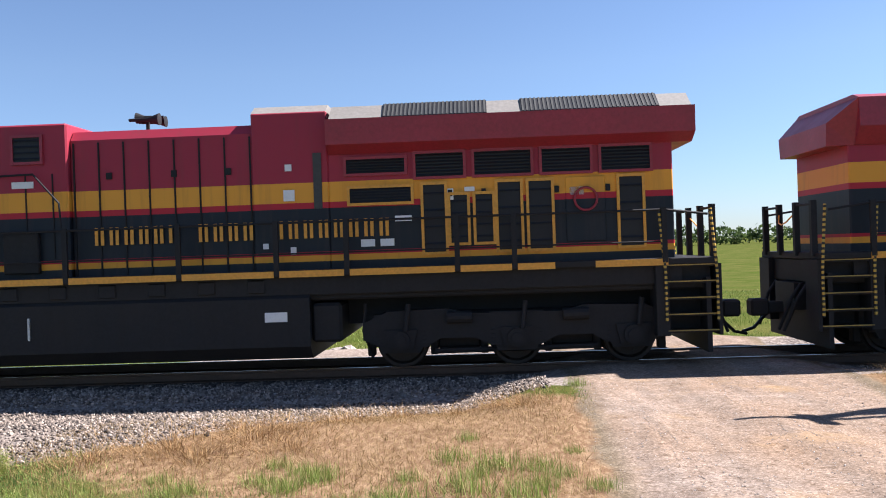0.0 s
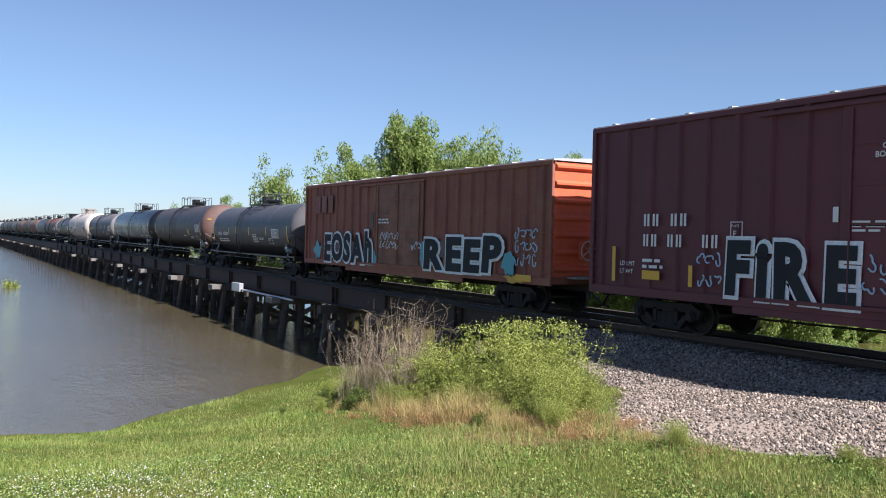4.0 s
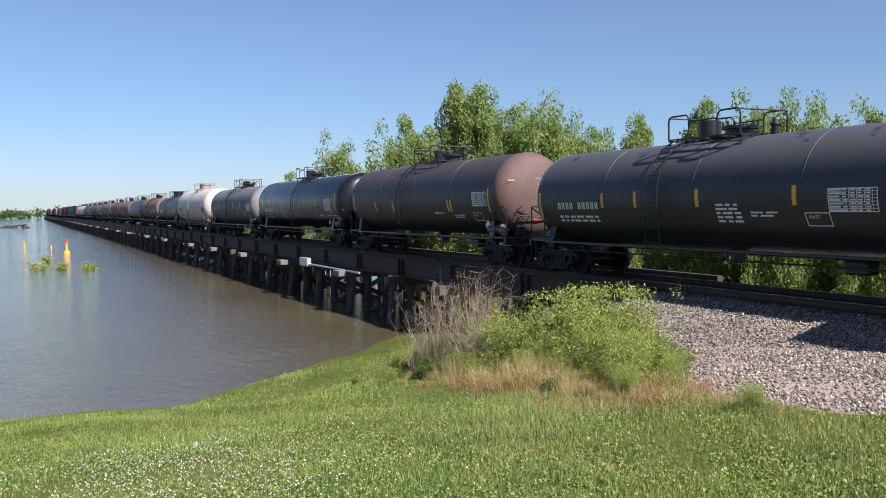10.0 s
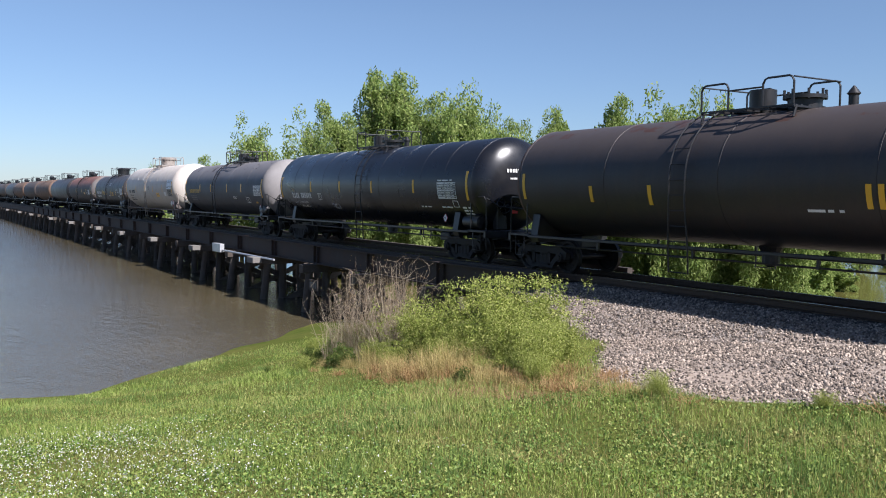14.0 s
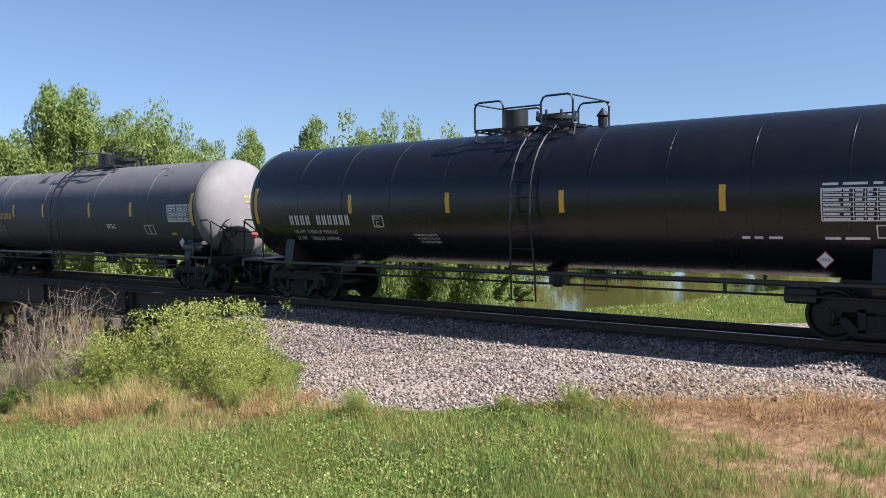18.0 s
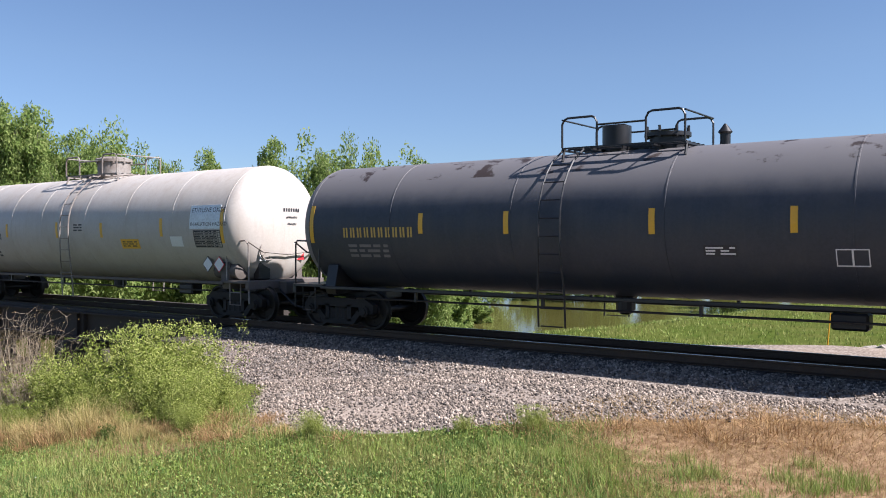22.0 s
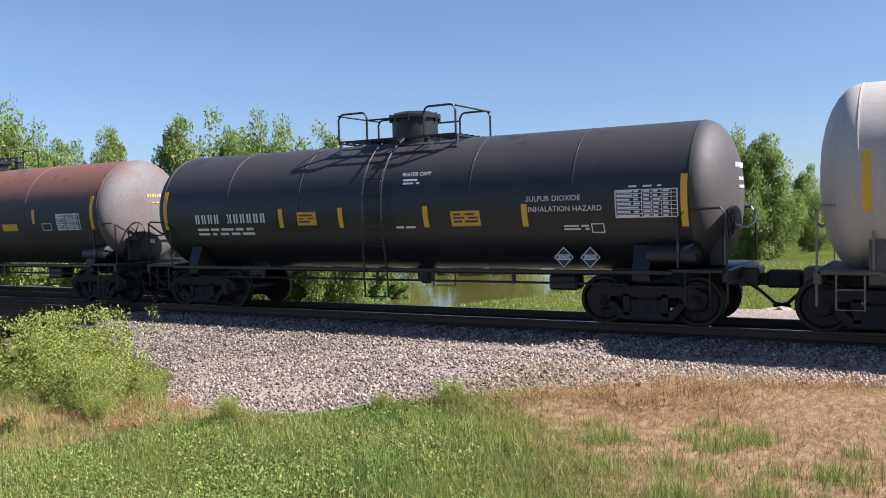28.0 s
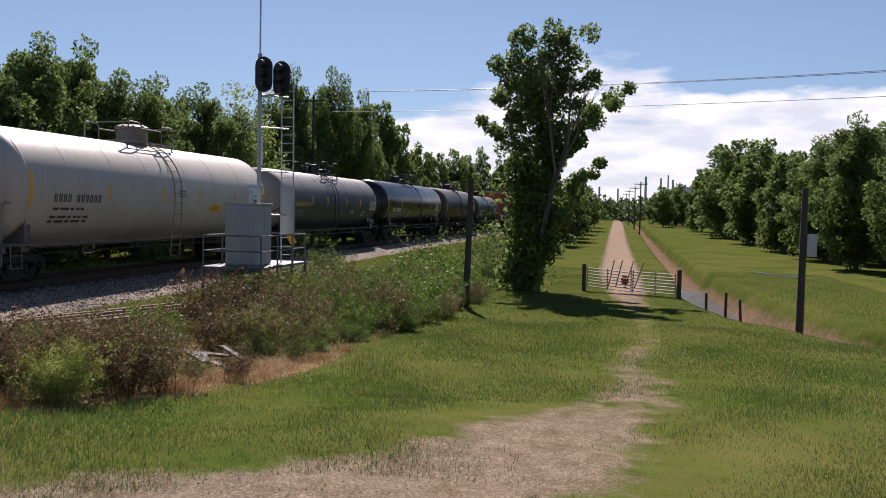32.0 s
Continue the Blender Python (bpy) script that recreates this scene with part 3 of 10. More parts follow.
def build_trestle():
    bridge = thing("railway_trestle", "long low railway trestle of dark timber piles and rusty girders over flood water", "bridge", kind="structure")
    # girders, span by span, with stiffeners
    for side in (-1, 1):
        for k in range(-1, 22):
            x1, x0 = BENT_X0 - BENT_STEP * k, BENT_X0 - BENT_STEP * (k + 1)
            if x1 > -19:
                x1 = -19.2
            y = 1.75 * side
            s = Shape().box(x0 + 0.02, x1 - 0.02, y - 0.02, y + 0.02, -0.8, -0.02)
            s.box(x0 + 0.02, x1 - 0.02, y - 0.16, y + 0.16, -0.83, -0.79).box(x0 + 0.02, x1 - 0.02, y - 0.16, y + 0.16, -0.06, -0.02)
            for a in (x0 + 0.2, x1 - 0.2):
                s.box(a - 0.012, a + 0.012, y - 0.13, y + 0.13, -0.79, -0.06)
            part("girder", s, M_GIRDER, bridge)
        s = Shape()
        for k in range(22, 130):
            x1, x0 = BENT_X0 - BENT_STEP * k, BENT_X0 - BENT_STEP * (k + 1)
            s.box(x0 + 0.03, x1 - 0.03, 1.75 * side - 0.14, 1.75 * side + 0.14, -0.83, -0.02)
        tagged(part("girders_beyond", s, M_GIRDER, bridge), kind="stuff")
        # guard timber and deck edge
        part("guard_timber", Shape().box(-700, -19.2, 1.62 * side - 0.1, 1.62 * side + 0.1, -0.16, 0.06), M_TIE, bridge)
    deck = Shape().box(-700, -19.2, -1.5, 1.5, -0.42, -0.33)
    part("deck", deck, M_TIE, bridge)
    rng = random.Random(4)
    far = Shape()
    for k in range(130):
        x = BENT_X0 - BENT_STEP * k
        holder = None
        ys = (-2.15, -1.35, -0.45, 0.45, 1.35, 2.15)
        piles, caps, braces = [], Shape(), []
        caps.box(x - 0.2, x + 0.2, -2.55, 2.55, -1.2, -0.835, 0.02)
        for j, y in enumerate(ys):
            out = 0.55 if abs(y) > 2 else 0.2 if abs(y) > 1 else 0.05
            s = Shape().tube((x + rng.uniform(-0.05, 0.05), y * (1 + out * 0.45), -5.6), (x, y, -1.18), 0.2 + rng.uniform(-0.02, 0.03), 10, 0.17)
            piles.append(s)
        for e, sgn in ((-0.24, 1), (0.24, -1)):
            a, b = Vector((x + e, -2.5 * sgn, -1.3)), Vector((x + e, 2.75 * sgn, -3.6))
            d = (b - a).normalized()
            n = Vector((1, 0, 0))
            w = d.cross(n) * 0.13
            t = n * 0.045
            q = [a - w - t, a + w - t, b + w - t, b - w - t, a - w + t, a + w + t, b + w + t, b - w + t]
            braces.append(Shape().add(q, [(0, 1, 2, 3), (7, 6, 5, 4), (0, 4, 5, 1), (1, 5, 6, 2), (2, 6, 7, 3), (3, 7, 4, 0)]))
        if k < 20:
            part("bent_cap", caps, M_PILE, bridge)
            for s in piles:
                part("pile", s, M_PILE, bridge, smooth=True)
            for s in braces:
                part("sway_brace", s, M_PILE, bridge)
        else:
            for s in [caps, *piles, *braces]:
                far.add(s.v, s.f)
        if k in (3, 5, 7, 9, 11, 14, 17, 21) or k > 21 and k % 4 == 0:
            s = Shape().box(x - 0.45, x + 0.45, -3.05, -2.6, -1.12, -0.84, 0.02)
            part("bearing_block", s, M_CONCRETE, bridge, "pale weathered end block")
    tagged(part("bents_beyond", far, M_PILE, bridge), kind="stuff")
    part("abutment", Shape().box(-19.6, -18.6, -2.6, 2.6, -3.2, -0.45, 0.04), M_PILE, bridge)
    # flat utility box and conduit on the near side
    s = Shape().box(-47.2, -45.8, -2.75, -2.5, -0.98, -0.52, 0.02)
    part("junction_box", s, M_GALV, bridge, "grey metal box bolted to the girder")
    part("conduit", Shape().tube((-46, -2.6, -0.85), (-38, -2.6, -0.85), 0.05), M_GALV, bridge)


build_trestle()

# ---- lettering ----
TEXT_SPECS = {
    "sulfur": ("SULFUR DIOXIDE", 0.20, 0.0), "inhal": ("INHALATION HAZARD", 0.20, 0.0), "ethyl": ("ETHYLENE OXIDE", 0.20, 0.0),
    "n1079": ("1079", 0.15, 0.0), "n1993": ("1993", 0.15, 0.0), "plate": ("PLATE", 0.09, 0.0), "c": ("C", 0.17, 0.0), "f": ("F", 0.15, 0.0),
    "heat1": ("EXTERIOR HEATER PIPES", 0.09, 0.0), "heat2": ("NO INLET OR OUTLET", 0.09, 0.0), "heat3": ("PIPE CAPS REQUIRED", 0.09, 0.0),
    "water": ("WATER CAPY", 0.11, 0.0), "ldlmt": ("LD LMT", 0.13, 0.0), "ltwt": ("LT WT", 0.13, 0.0), "stop": ("STOP", 0.30, 0.006),
    "load1": ("LD LMT  211000 LB  95700 KG", 0.13, 0.0), "load2": ("LT WT     75000 LB  34000 KG", 0.13, 0.0),
    "rail": ("RAIL", 0.19, 0.002), "road": ("ROAD", 0.19, 0.002), "crossing": ("CROSSING", 0.19, 0.002), "private": ("PRIVATE", 0.13, 0.002),
    "crossing2": ("CROSSING", 0.13, 0.002), "notres": ("NO TRESPASSING", 0.085, 0.0), "close1": ("CLOSE AND LOCK", 0.12, 0.002), "close2": ("BOTH DOORS BEFORE", 0.12, 0.002), "close3": ("MOVING CAR", 0.12, 0.002), "openclose": ("OPEN  CLOSE", 0.1, 0.0),
    "look": ("LOOK", 0.11, 0.002), "listen": ("LISTEN", 0.11, 0.002),
}
SPRAY = {"F": "F", "i": "i", "R": "R", "E": "E", "O": "O", "T": "T", "P": "P", "S": "S", "A": "A", "h": "h"}
for c_ in SPRAY:
    TEXT_SPECS["spray_" + c_ + "_in"] = (c_, 1.5, 0.08)
    TEXT_SPECS["spray_" + c_ + "_out"] = (c_, 1.5, 0.165)
TEXTS = {}


def build_texts():
    obs = {}
    for key, (body, size, off) in TEXT_SPECS.items():
        cu = bpy.data.curves.new(key, "FONT")
        cu.body, cu.size, cu.offset, cu.resolution_u = body, size, off, 3
        obs[key] = new(key, cu)
    dg = bpy.context.evaluated_depsgraph_get()
    dg.update()
    for key, ob in obs.items():
        me = bpy.data.meshes.new_from_object(ob.evaluated_get(dg))
        v = np.array([p.co[:] for p in me.vertices])
        f = [tuple(p.vertices) for p in me.polygons]
        v[:, 0] -= v[:, 0].min()
        TEXTS[key] = (v, f)
        bpy.data.objects.remove(ob)
        bpy.data.meshes.remove(me)


build_texts()


def wrap(R, zc, x, z):
    """A point of a tank's near side, R from its axis, at height z."""
    a = math.asin(max(-1, min(1, (z - zc) / R)))
    return (x, -R * math.cos(a), zc + R * math.sin(a))


class Face:
    """A near side to mark: a tank (R, zc) or a flat wall at y."""

    def __init__(self, R=None, zc=0.0, y=None):
        self.R, self.zc, self.y = R, zc, y

    def at(self, x, z, lift):
        if self.R:
            return wrap(self.R + lift, self.zc, x, self.zc + (z - self.zc) * (self.R + lift) / self.R)
        return (x, self.y - lift, z)

    def rect(self, s, x0, x1, z0, z1, lift=0.007):
        k = max(1, int((z1 - z0) / 0.12)) if self.R else 1
        rows = [z0 + (z1 - z0) * i / k for i in range(k + 1)]
        vs = [self.at(x, z, lift) for z in rows for x in (x0, x1)]
        back = [self.at(x, z, 0.001) for z in rows for x in (x0, x1)]
        n = len(vs)
        fs = [(2 * i, 2 * i + 1, 2 * i + 3, 2 * i + 2) for i in range(k)]
        fs += [(0, n, n + 1, 1), (2 * k, 2 * k + 1, 2 * k + 1 + n, 2 * k + n)]
        fs += [(2 * i, 2 * i + 2, 2 * i + 2 + n, 2 * i + n) for i in range(k)] + [(2 * i + 1, 2 * i + 1 + n, 2 * i + 3 + n, 2 * i + 3) for i in range(k)]
        return s.add(vs + back, fs)

    def text(self, key, x, z, h=None, lift=0.009, width=None):
        v, f = TEXTS[key]
        top = max(v[:, 1].max(), 1e-6)
        k = (h / top) if h else 1.0
        kx = (width / v[:, 0].max()) if width else k
        return Shape().add([self.at(x + p[0] * kx, z + p[1] * k, lift) for p in v], f)

    def blocks(self, text, x0, x1, z0, z1):
        """Pairs of plain bars the size of characters, for marks that are not spelled out."""
        bars = []
        w = (x1 - x0) / len(text)
        for i, c in enumerate(text):
            if c == " ":
                continue
            a = x0 + i * w
            bars.append(self.rect(self.rect(Shape(), a + 0.14 * w, a + 0.36 * w, z0, z1), a + 0.54 * w, a + 0.76 * w, z0, z1))
        return bars

    def lines(self, x0, x1, z0, z1, n, seed=0):
        s, rng = Shape(), random.Random(seed)
        h = (z1 - z0) / n
        for i in range(n):
            x = x0
            z = z1 - (i + 1) * h
            while x < x1 - 0.05:
                w = rng.uniform(0.12, 0.4)
                self.rect(s, x, min(x + w, x1), z + 0.2 * h, z + 0.72 * h)
                x += w + rng.uniform(0.05, 0.12)
        return s

    def outline(self, x0, x1, z0, z1, t=0.018):
        s = Shape()
        self.rect(s, x0, x1, z0, z0 + t)
        self.rect(s, x0, x1, z1 - t, z1)
        self.rect(s, x0, x0 + t, z0 + t, z1 - t)
        self.rect(s, x1 - t, x1, z0 + t, z1 - t)
        return s

    def panel(self, x0, x1, z0, z1):
        s = self.outline(x0, x1, z0, z1)
        n = 7
        h = (z1 - z0) / n
        for i in range(1, n):
            self.rect(s, x0 + 0.02, x1 - 0.02, z0 + i * h - 0.005, z0 + i * h + 0.005)
        for k in range(1, 5):
            x = x0 + (x1 - x0) * (0.28 + 0.155 * k)
            self.rect(s, x - 0.005, x + 0.005, z0 + 0.02, z1 - 0.02)
        rng = random.Random(7)
        for i in range(n):
            z = z1 - (i + 1) * h
            for k in range(5):
                a = x0 + (x1 - x0) * (0.03 if k == 0 else 0.29 + 0.155 * (k - 1) + 0.015)
                w = (x1 - x0) * (rng.uniform(0.2, 0.36) if k == 0 else rng.uniform(0.07, 0.12))
                self.rect(s, a, a + w, z + 0.28 * h, z + 0.72 * h)
        return s

    def diamond(self, x, z, r, lift=0.02):
        vs = [self.at(x + a * r, z + b * r, lift) for a, b in ((-1, 0), (0, -1), (1, 0), (0, 1))]
        bk = [self.at(x + a * r, z + b * r, lift - 0.012) for a, b in ((-1, 0), (0, -1), (1, 0), (0, 1))]
        return Shape().add(vs + bk, [(0, 1, 2, 3), (7, 6, 5, 4), (0, 4, 5, 1), (1, 5, 6, 2), (2, 6, 7, 3), (3, 7, 4, 0)])


def mark_all(face, marks, car):
    for m in marks:
        k = m[0]
        if k == "strip":
            part("reflector_strip", face.rect(Shape(), m[1] - 0.06, m[1] + 0.06, m[2], m[3]), M_YELLOW, car, "yellow reflective strip")
        elif k == "blocks":
            for bar in face.blocks(m[1], *m[2:6]):
                part("character_bar", bar, m[6], car)
        elif k == "lines":
            tagged(part("fine_print", face.lines(*m[1:6], seed=int(m[1] * 10)), m[6], car), kind="stuff")
        elif k == "panel":
            part("data_panel", face.panel(*m[1:5]), m[5], car, "stencilled test data table")
        elif k == "frame":
            part("stencilled_box", face.outline(*m[1:5]), m[5], car)
        elif k == "plate":
            part("sticker", face.rect(Shape(), *m[1:5]), m[5], car)
        elif k == "text":
            part("lettering", face.text(m[1], m[2], m[3], m[4]), m[5], car)
        elif k == "placard":
            if face.R:
                face_, face = face, Face(y=face.at(m[1], m[2] + m[3], 0.0)[1])
            else:
                face_ = face
            p = part("placard", face.diamond(m[1], m[2], m[3]), m[4], car, "diamond hazard placard")
            rim = "border"
            part(rim, face.diamond(m[1], m[2], m[3] * 0.88, 0.024), m[5], p)
            h = m[3] * 0.42
            part("number_bar", face.rect(Shape(), m[1] - m[3] * 0.62, m[1] + m[3] * 0.62, m[2] - h * 0.62, m[2] + h * 0.62, 0.03), M_WHITE, p)
            if m[6]:
                v, f = TEXTS[m[6]]
                w = m[3] * 1.1
                part("lettering", face.text(m[6], m[1] - w / 2, m[2] - h * 0.42, h * 0.86, 0.036, w), M_DARKLET, p)
            face = face_


# ---- running gear ----
MESH = {}


def wheelset_mesh():
    if "wheels" not in MESH:
        s = Shape().tube((0, -1.05, 0), (0, 1.05, 0), 0.08, 10)
        for k in (-1, 1):
            y = 0.7525 * k
            prof = [(-0.07, 0.1), (-0.07, 0.17), (-0.02, 0.2), (-0.01, 0.36), (-0.07, 0.4), (-0.07, 0.455), (0.04, 0.46), (0.05, 0.485), (0.075, 0.485), (0.075, 0.4), (0.02, 0.37), (0.01, 0.2), (0.07, 0.17), (0.07, 0.1)]
            s.lathe([(y - a * k, r) for a, r in prof], 26, "y")
            for i in range(5):
                a = i * 2 * math.pi / 5
                s.tube((0.28 * math.cos(a), y + 0.02 * k, 0.28 * math.sin(a)), (0.28 * math.cos(a), y + 0.045 * k, 0.28 * math.sin(a)), 0.035, 6)
        MESH["wheels"] = s.mesh("wheelset", M_STEEL, True)
    return MESH["wheels"]


def sideframe_mesh(y):
    key = "side%+d" % (1 if y > 0 else -1)
    if key not in MESH:
        s = Shape()
        # cast frame as bars round its openings
        y0, y1 = y - 0.08, y + 0.08
        s.prism([(-1.14, 0.6), (-1.1, 0.4), (-0.72, 0.37), (-0.66, 0.55), (0.66, 0.55), (0.72, 0.37), (1.1, 0.4), (1.14, 0.6), (0.86, 0.75), (-0.86, 0.75)], "y", y0, y1)
        s.prism([(-0.76, 0.42), (-0.5, 0.13), (0.5, 0.13), (0.76, 0.42), (0.62, 0.46), (0.4, 0.25), (-0.4, 0.25), (-0.62, 0.46)], "y", y0, y1)
        for a in (-0.36, 0.36):
            s.box(a - 0.06, a + 0.06, y0, y1, 0.2, 0.6)
        for a in (-0.89, 0.89):
            s.tube((a, y - 0.16, 0.457), (a, y + 0.16, 0.457), 0.13, 14)
            s.tube((a, y + (0.16 if y > 0 else -0.16), 0.457), (a, y + (0.2 if y > 0 else -0.2), 0.457), 0.085, 10)
        s.box(-0.31, 0.31, y - 0.05, y + 0.05, 0.2, 0.5)
        for a in (-0.2, 0.0, 0.2):
            s.tube((a, y, 0.24), (a, y, 0.5), 0.075, 8)
        MESH[key] = s.mesh("side_frame", M_GRIME)
    return MESH[key]


ROLLING = []


def bogie(car, x, spin):
    b = part("bogie", MESH.setdefault("bolster", Shape().box(-0.2, 0.2, -1.0, 1.0, 0.42, 0.72, 0.03).tube((0, 0, 0.7), (0, 0, 0.82), 0.3, 14).mesh("bolster", M_GRIME)), None, car)
    b.location = (x, 0, 0)
    for y in (-1.0, 1.0):
        part("side_frame", sideframe_mesh(y), None, b)
    for a in (-0.89, 0.89):
        w = part("wheelset", wheelset_mesh(), None, b)
        w.location = (a, 0, 0.457)
        if spin:
            ROLLING.append((w, a, 0.457))
    return b


def coupler(car, x, sgn):
    s = Shape().box(x - 0.25, x + 0.25, -0.09, 0.09, 0.72, 0.94, 0.02).box(x + 0.18 * sgn - 0.14, x + 0.18 * sgn + 0.2, -0.17, 0.17, 0.68, 1.0, 0.04)
    part("coupler", s, M_GRIME, car)
    pts = [(x - 0.3 * sgn, -0.35, 0.82), (x - 0.05 * sgn, -0.37, 0.66), (x + 0.2 * sgn, -0.3, 0.42), (x + 0.45 * sgn, -0.2, 0.36)]
    part("air_hose", Shape().pipe(pts, 0.032, 6), M_BLACK, car)


# ---- tank cars ----
def tank_profile(L, R, head):
    pts = []
    for i in range(9):
        a = math.pi / 2 * i / 8
        pts.append((-L / 2 - head * math.cos(a), max(0.02, R * math.sin(a) ** 0.8)))
    return pts + [(-p, r) for p, r in pts[::-1]]


def end_rail(car, x, sgn, material, wheel=False):
    """Hand rails, safety rail and brake gear on a tank car's end platform."""
    for y in (-1.38, 1.38):
        s = Shape().pipe([(x - 0.75 * sgn, y, 1.1), (x - 0.75 * sgn, y, 2.0), (x - 0.6 * sgn, y, 2.14), (x, y, 2.16), (x + 0.08 * sgn, y * 0.98, 2.05), (x + 0.1 * sgn, y * 0.98, 0.5)], 0.022)
        part("grab_rail", s, material, car)
        for z in (0.45, 0.78):
            part("stirrup_step", Shape().pipe([(x - 0.62 * sgn, y, 1.05), (x - 0.62 * sgn, y, z), (x - 0.2 * sgn, y, z), (x - 0.2 * sgn, y, 1.05)], 0.018, 5), material, car)
    part("safety_rail", Shape().pipe([(x + 0.1 * sgn, -1.36, 2.12), (x + 0.14 * sgn, -0.9, 1.86), (x + 0.16 * sgn, 0, 1.78), (x + 0.14 * sgn, 0.9, 1.86), (x + 0.1 * sgn, 1.36, 2.12)], 0.022), material, car)
    if wheel:
        c = (x + 0.02 * sgn, -0.62, 1.9)
        ring = [(c[0], c[1] + 0.27 * math.cos(a), c[2] + 0.27 * math.sin(a)) for a in np.linspace(0, 2 * math.pi, 19)]
        w = part("brake_wheel", Shape().pipe(ring, 0.02, 6), material, car)
        s = Shape()
        for a in np.linspace(0, 2 * math.pi, 6)[:5]:
            s.tube(c, (c[0], c[1] + 0.26 * math.cos(a), c[2] + 0.26 * math.sin(a)), 0.014, 5)
        part("spokes", s, material, w)
        part("brake_stand", Shape().box(x - 0.22 * sgn - 0.12, x - 0.22 * sgn + 0.14, -0.82, -0.42, 1.1, 2.02, 0.03), M_BLACK, car)


def platform(car, R, zc, metal, x0, x1, dome, dark, rail_h=0.6):
    """Top platform with hoop rails, manway and valves."""
    zt = zc + R
    z = zt + 0.06
    grid = Shape()
    for y in np.linspace(-0.78, 0.78, 7):
        grid.box(x0, x1, y - 0.035, y + 0.035, z - 0.03, z)
    for x in np.linspace(x0, x1, 5):
        grid.box(x - 0.02, x + 0.02, -0.8, 0.8, z - 0.07, z - 0.03)
    part("platform_grating", grid, dark, car)
    for x in (x0, x1):
        for y in (-0.7, 0.7):
            a = math.asin(min(1, abs(y) * 1.12 / R))
            part("platform_strut", Shape().tube((x, y, z - 0.02), (x, y * 1.12, zc + R * math.cos(a)), 0.03, 6), dark, car)
    for y in (-0.8, 0.8):
        for a, b in ((x0, x0 + 0.78), (x1 - 0.78, x1)):
            part("hoop_rail", Shape().pipe([(a, y, z), (a, y, z + rail_h - 0.12), (a + 0.05, y, z + rail_h - 0.03), (a + 0.12, y, z + rail_h), (b - 0.12, y, z + rail_h), (b - 0.05, y, z + rail_h - 0.03), (b, y, z + rail_h - 0.12), (b, y, z)], 0.024), metal, car)
        part("top_rail", Shape().pipe([(x0 + 0.78, y, z + rail_h * 0.7), (x1 - 0.78, y, z + rail_h * 0.7)], 0.02), metal, car)
    for x in (x0, x1):
        part("end_top_rail", Shape().pipe([(x, -0.8, z + rail_h - 0.03), (x, 0.8, z + rail_h - 0.03)], 0.02), metal, car)
    kind, dx = dome
    if kind == "dome":
        s = Shape().lathe([(zt - 0.15, 0.52), (zt + 0.5, 0.52), (zt + 0.5, 0.58), (zt + 0.58, 0.58), (zt + 0.66, 0.4), (zt + 0.67, 0.02)], 28, "z", (dx, 0, 0))
        d = part("manway_dome", s, dark, car, smooth=True)
        for i in range(10):
            a = i * 2 * math.pi / 10
            part("dome_bolt", Shape().tube((dx + 0.55 * math.cos(a), 0.55 * math.sin(a), zt + 0.44), (dx + 0.55 * math.cos(a), 0.55 * math.sin(a), zt + 0.62), 0.035, 6), dark, d)
    else:
        s = Shape().lathe([(zt - 0.1, 0.3), (zt + 0.52, 0.3), (zt + 0.55, 0.02)], 20, "z", (dx, 0, 0))
        part("manway_nozzle", s, dark, car, smooth=True)
        s = Shape().lathe([(zt - 0.1, 0.36), (zt + 0.22, 0.36), (zt + 0.22, 0.46), (zt + 0.3, 0.46), (zt + 0.34, 0.02)], 20, "z", (dx + 1.1, 0, 0))
        m = part("manway_hatch", s, dark, car, smooth=True)
        for i in range(8):
            a = i * math.pi / 4
            part("eye_bolt", Shape().tube((dx + 1.1 + 0.43 * math.cos(a), 0.43 * math.sin(a), zt + 0.2), (dx + 1.1 + 0.43 * math.cos(a), 0.43 * math.sin(a), zt + 0.42), 0.03, 6), dark, m)
        s = Shape().lathe([(zt - 0.1, 0.1), (zt + 0.2, 0.1), (zt + 0.24, 0.14), (zt + 0.32, 0.08), (zt + 0.4, 0.02)], 12, "z", (dx + 2.25, 0, 0))
        part("relief_valve", s, dark, car, smooth=True)


def ladder(car, R, zc, x, metal, bottom=0.42):
    """A side ladder that follows the tank, with rungs."""
    for side in (-1, 1):
        path = []
        for z in np.linspace(zc + R * 0.93, zc, 7):
            a = math.asin((z - zc) / R)
            path.append((side * (R + 0.14) * math.cos(a), zc + (R + 0.14) * math.sin(a)))
        path += [(side * (R + 0.14), zc - 0.5), (side * (R + 0.06), 1.05), (side * (R + 0.02), bottom)]
        for dx in (-0.24, 0.24):
            part("ladder_rail", Shape().pipe([(x + dx * (1.0 if p[1] > 1.1 else 1.25), p[0], p[1]) for p in path], 0.022, 5), metal, car)
        ys = np.array([p[0] for p in path][::-1])
        zs = np.array([p[1] for p in path][::-1])
        for z in np.arange(bottom + 0.02, zc + R * 0.9, 0.36):
            y = np.interp(z, zs, ys)
            part("rung", Shape().tube((x - 0.25, y, z), (x + 0.25, y, z), 0.014, 5), metal, car)


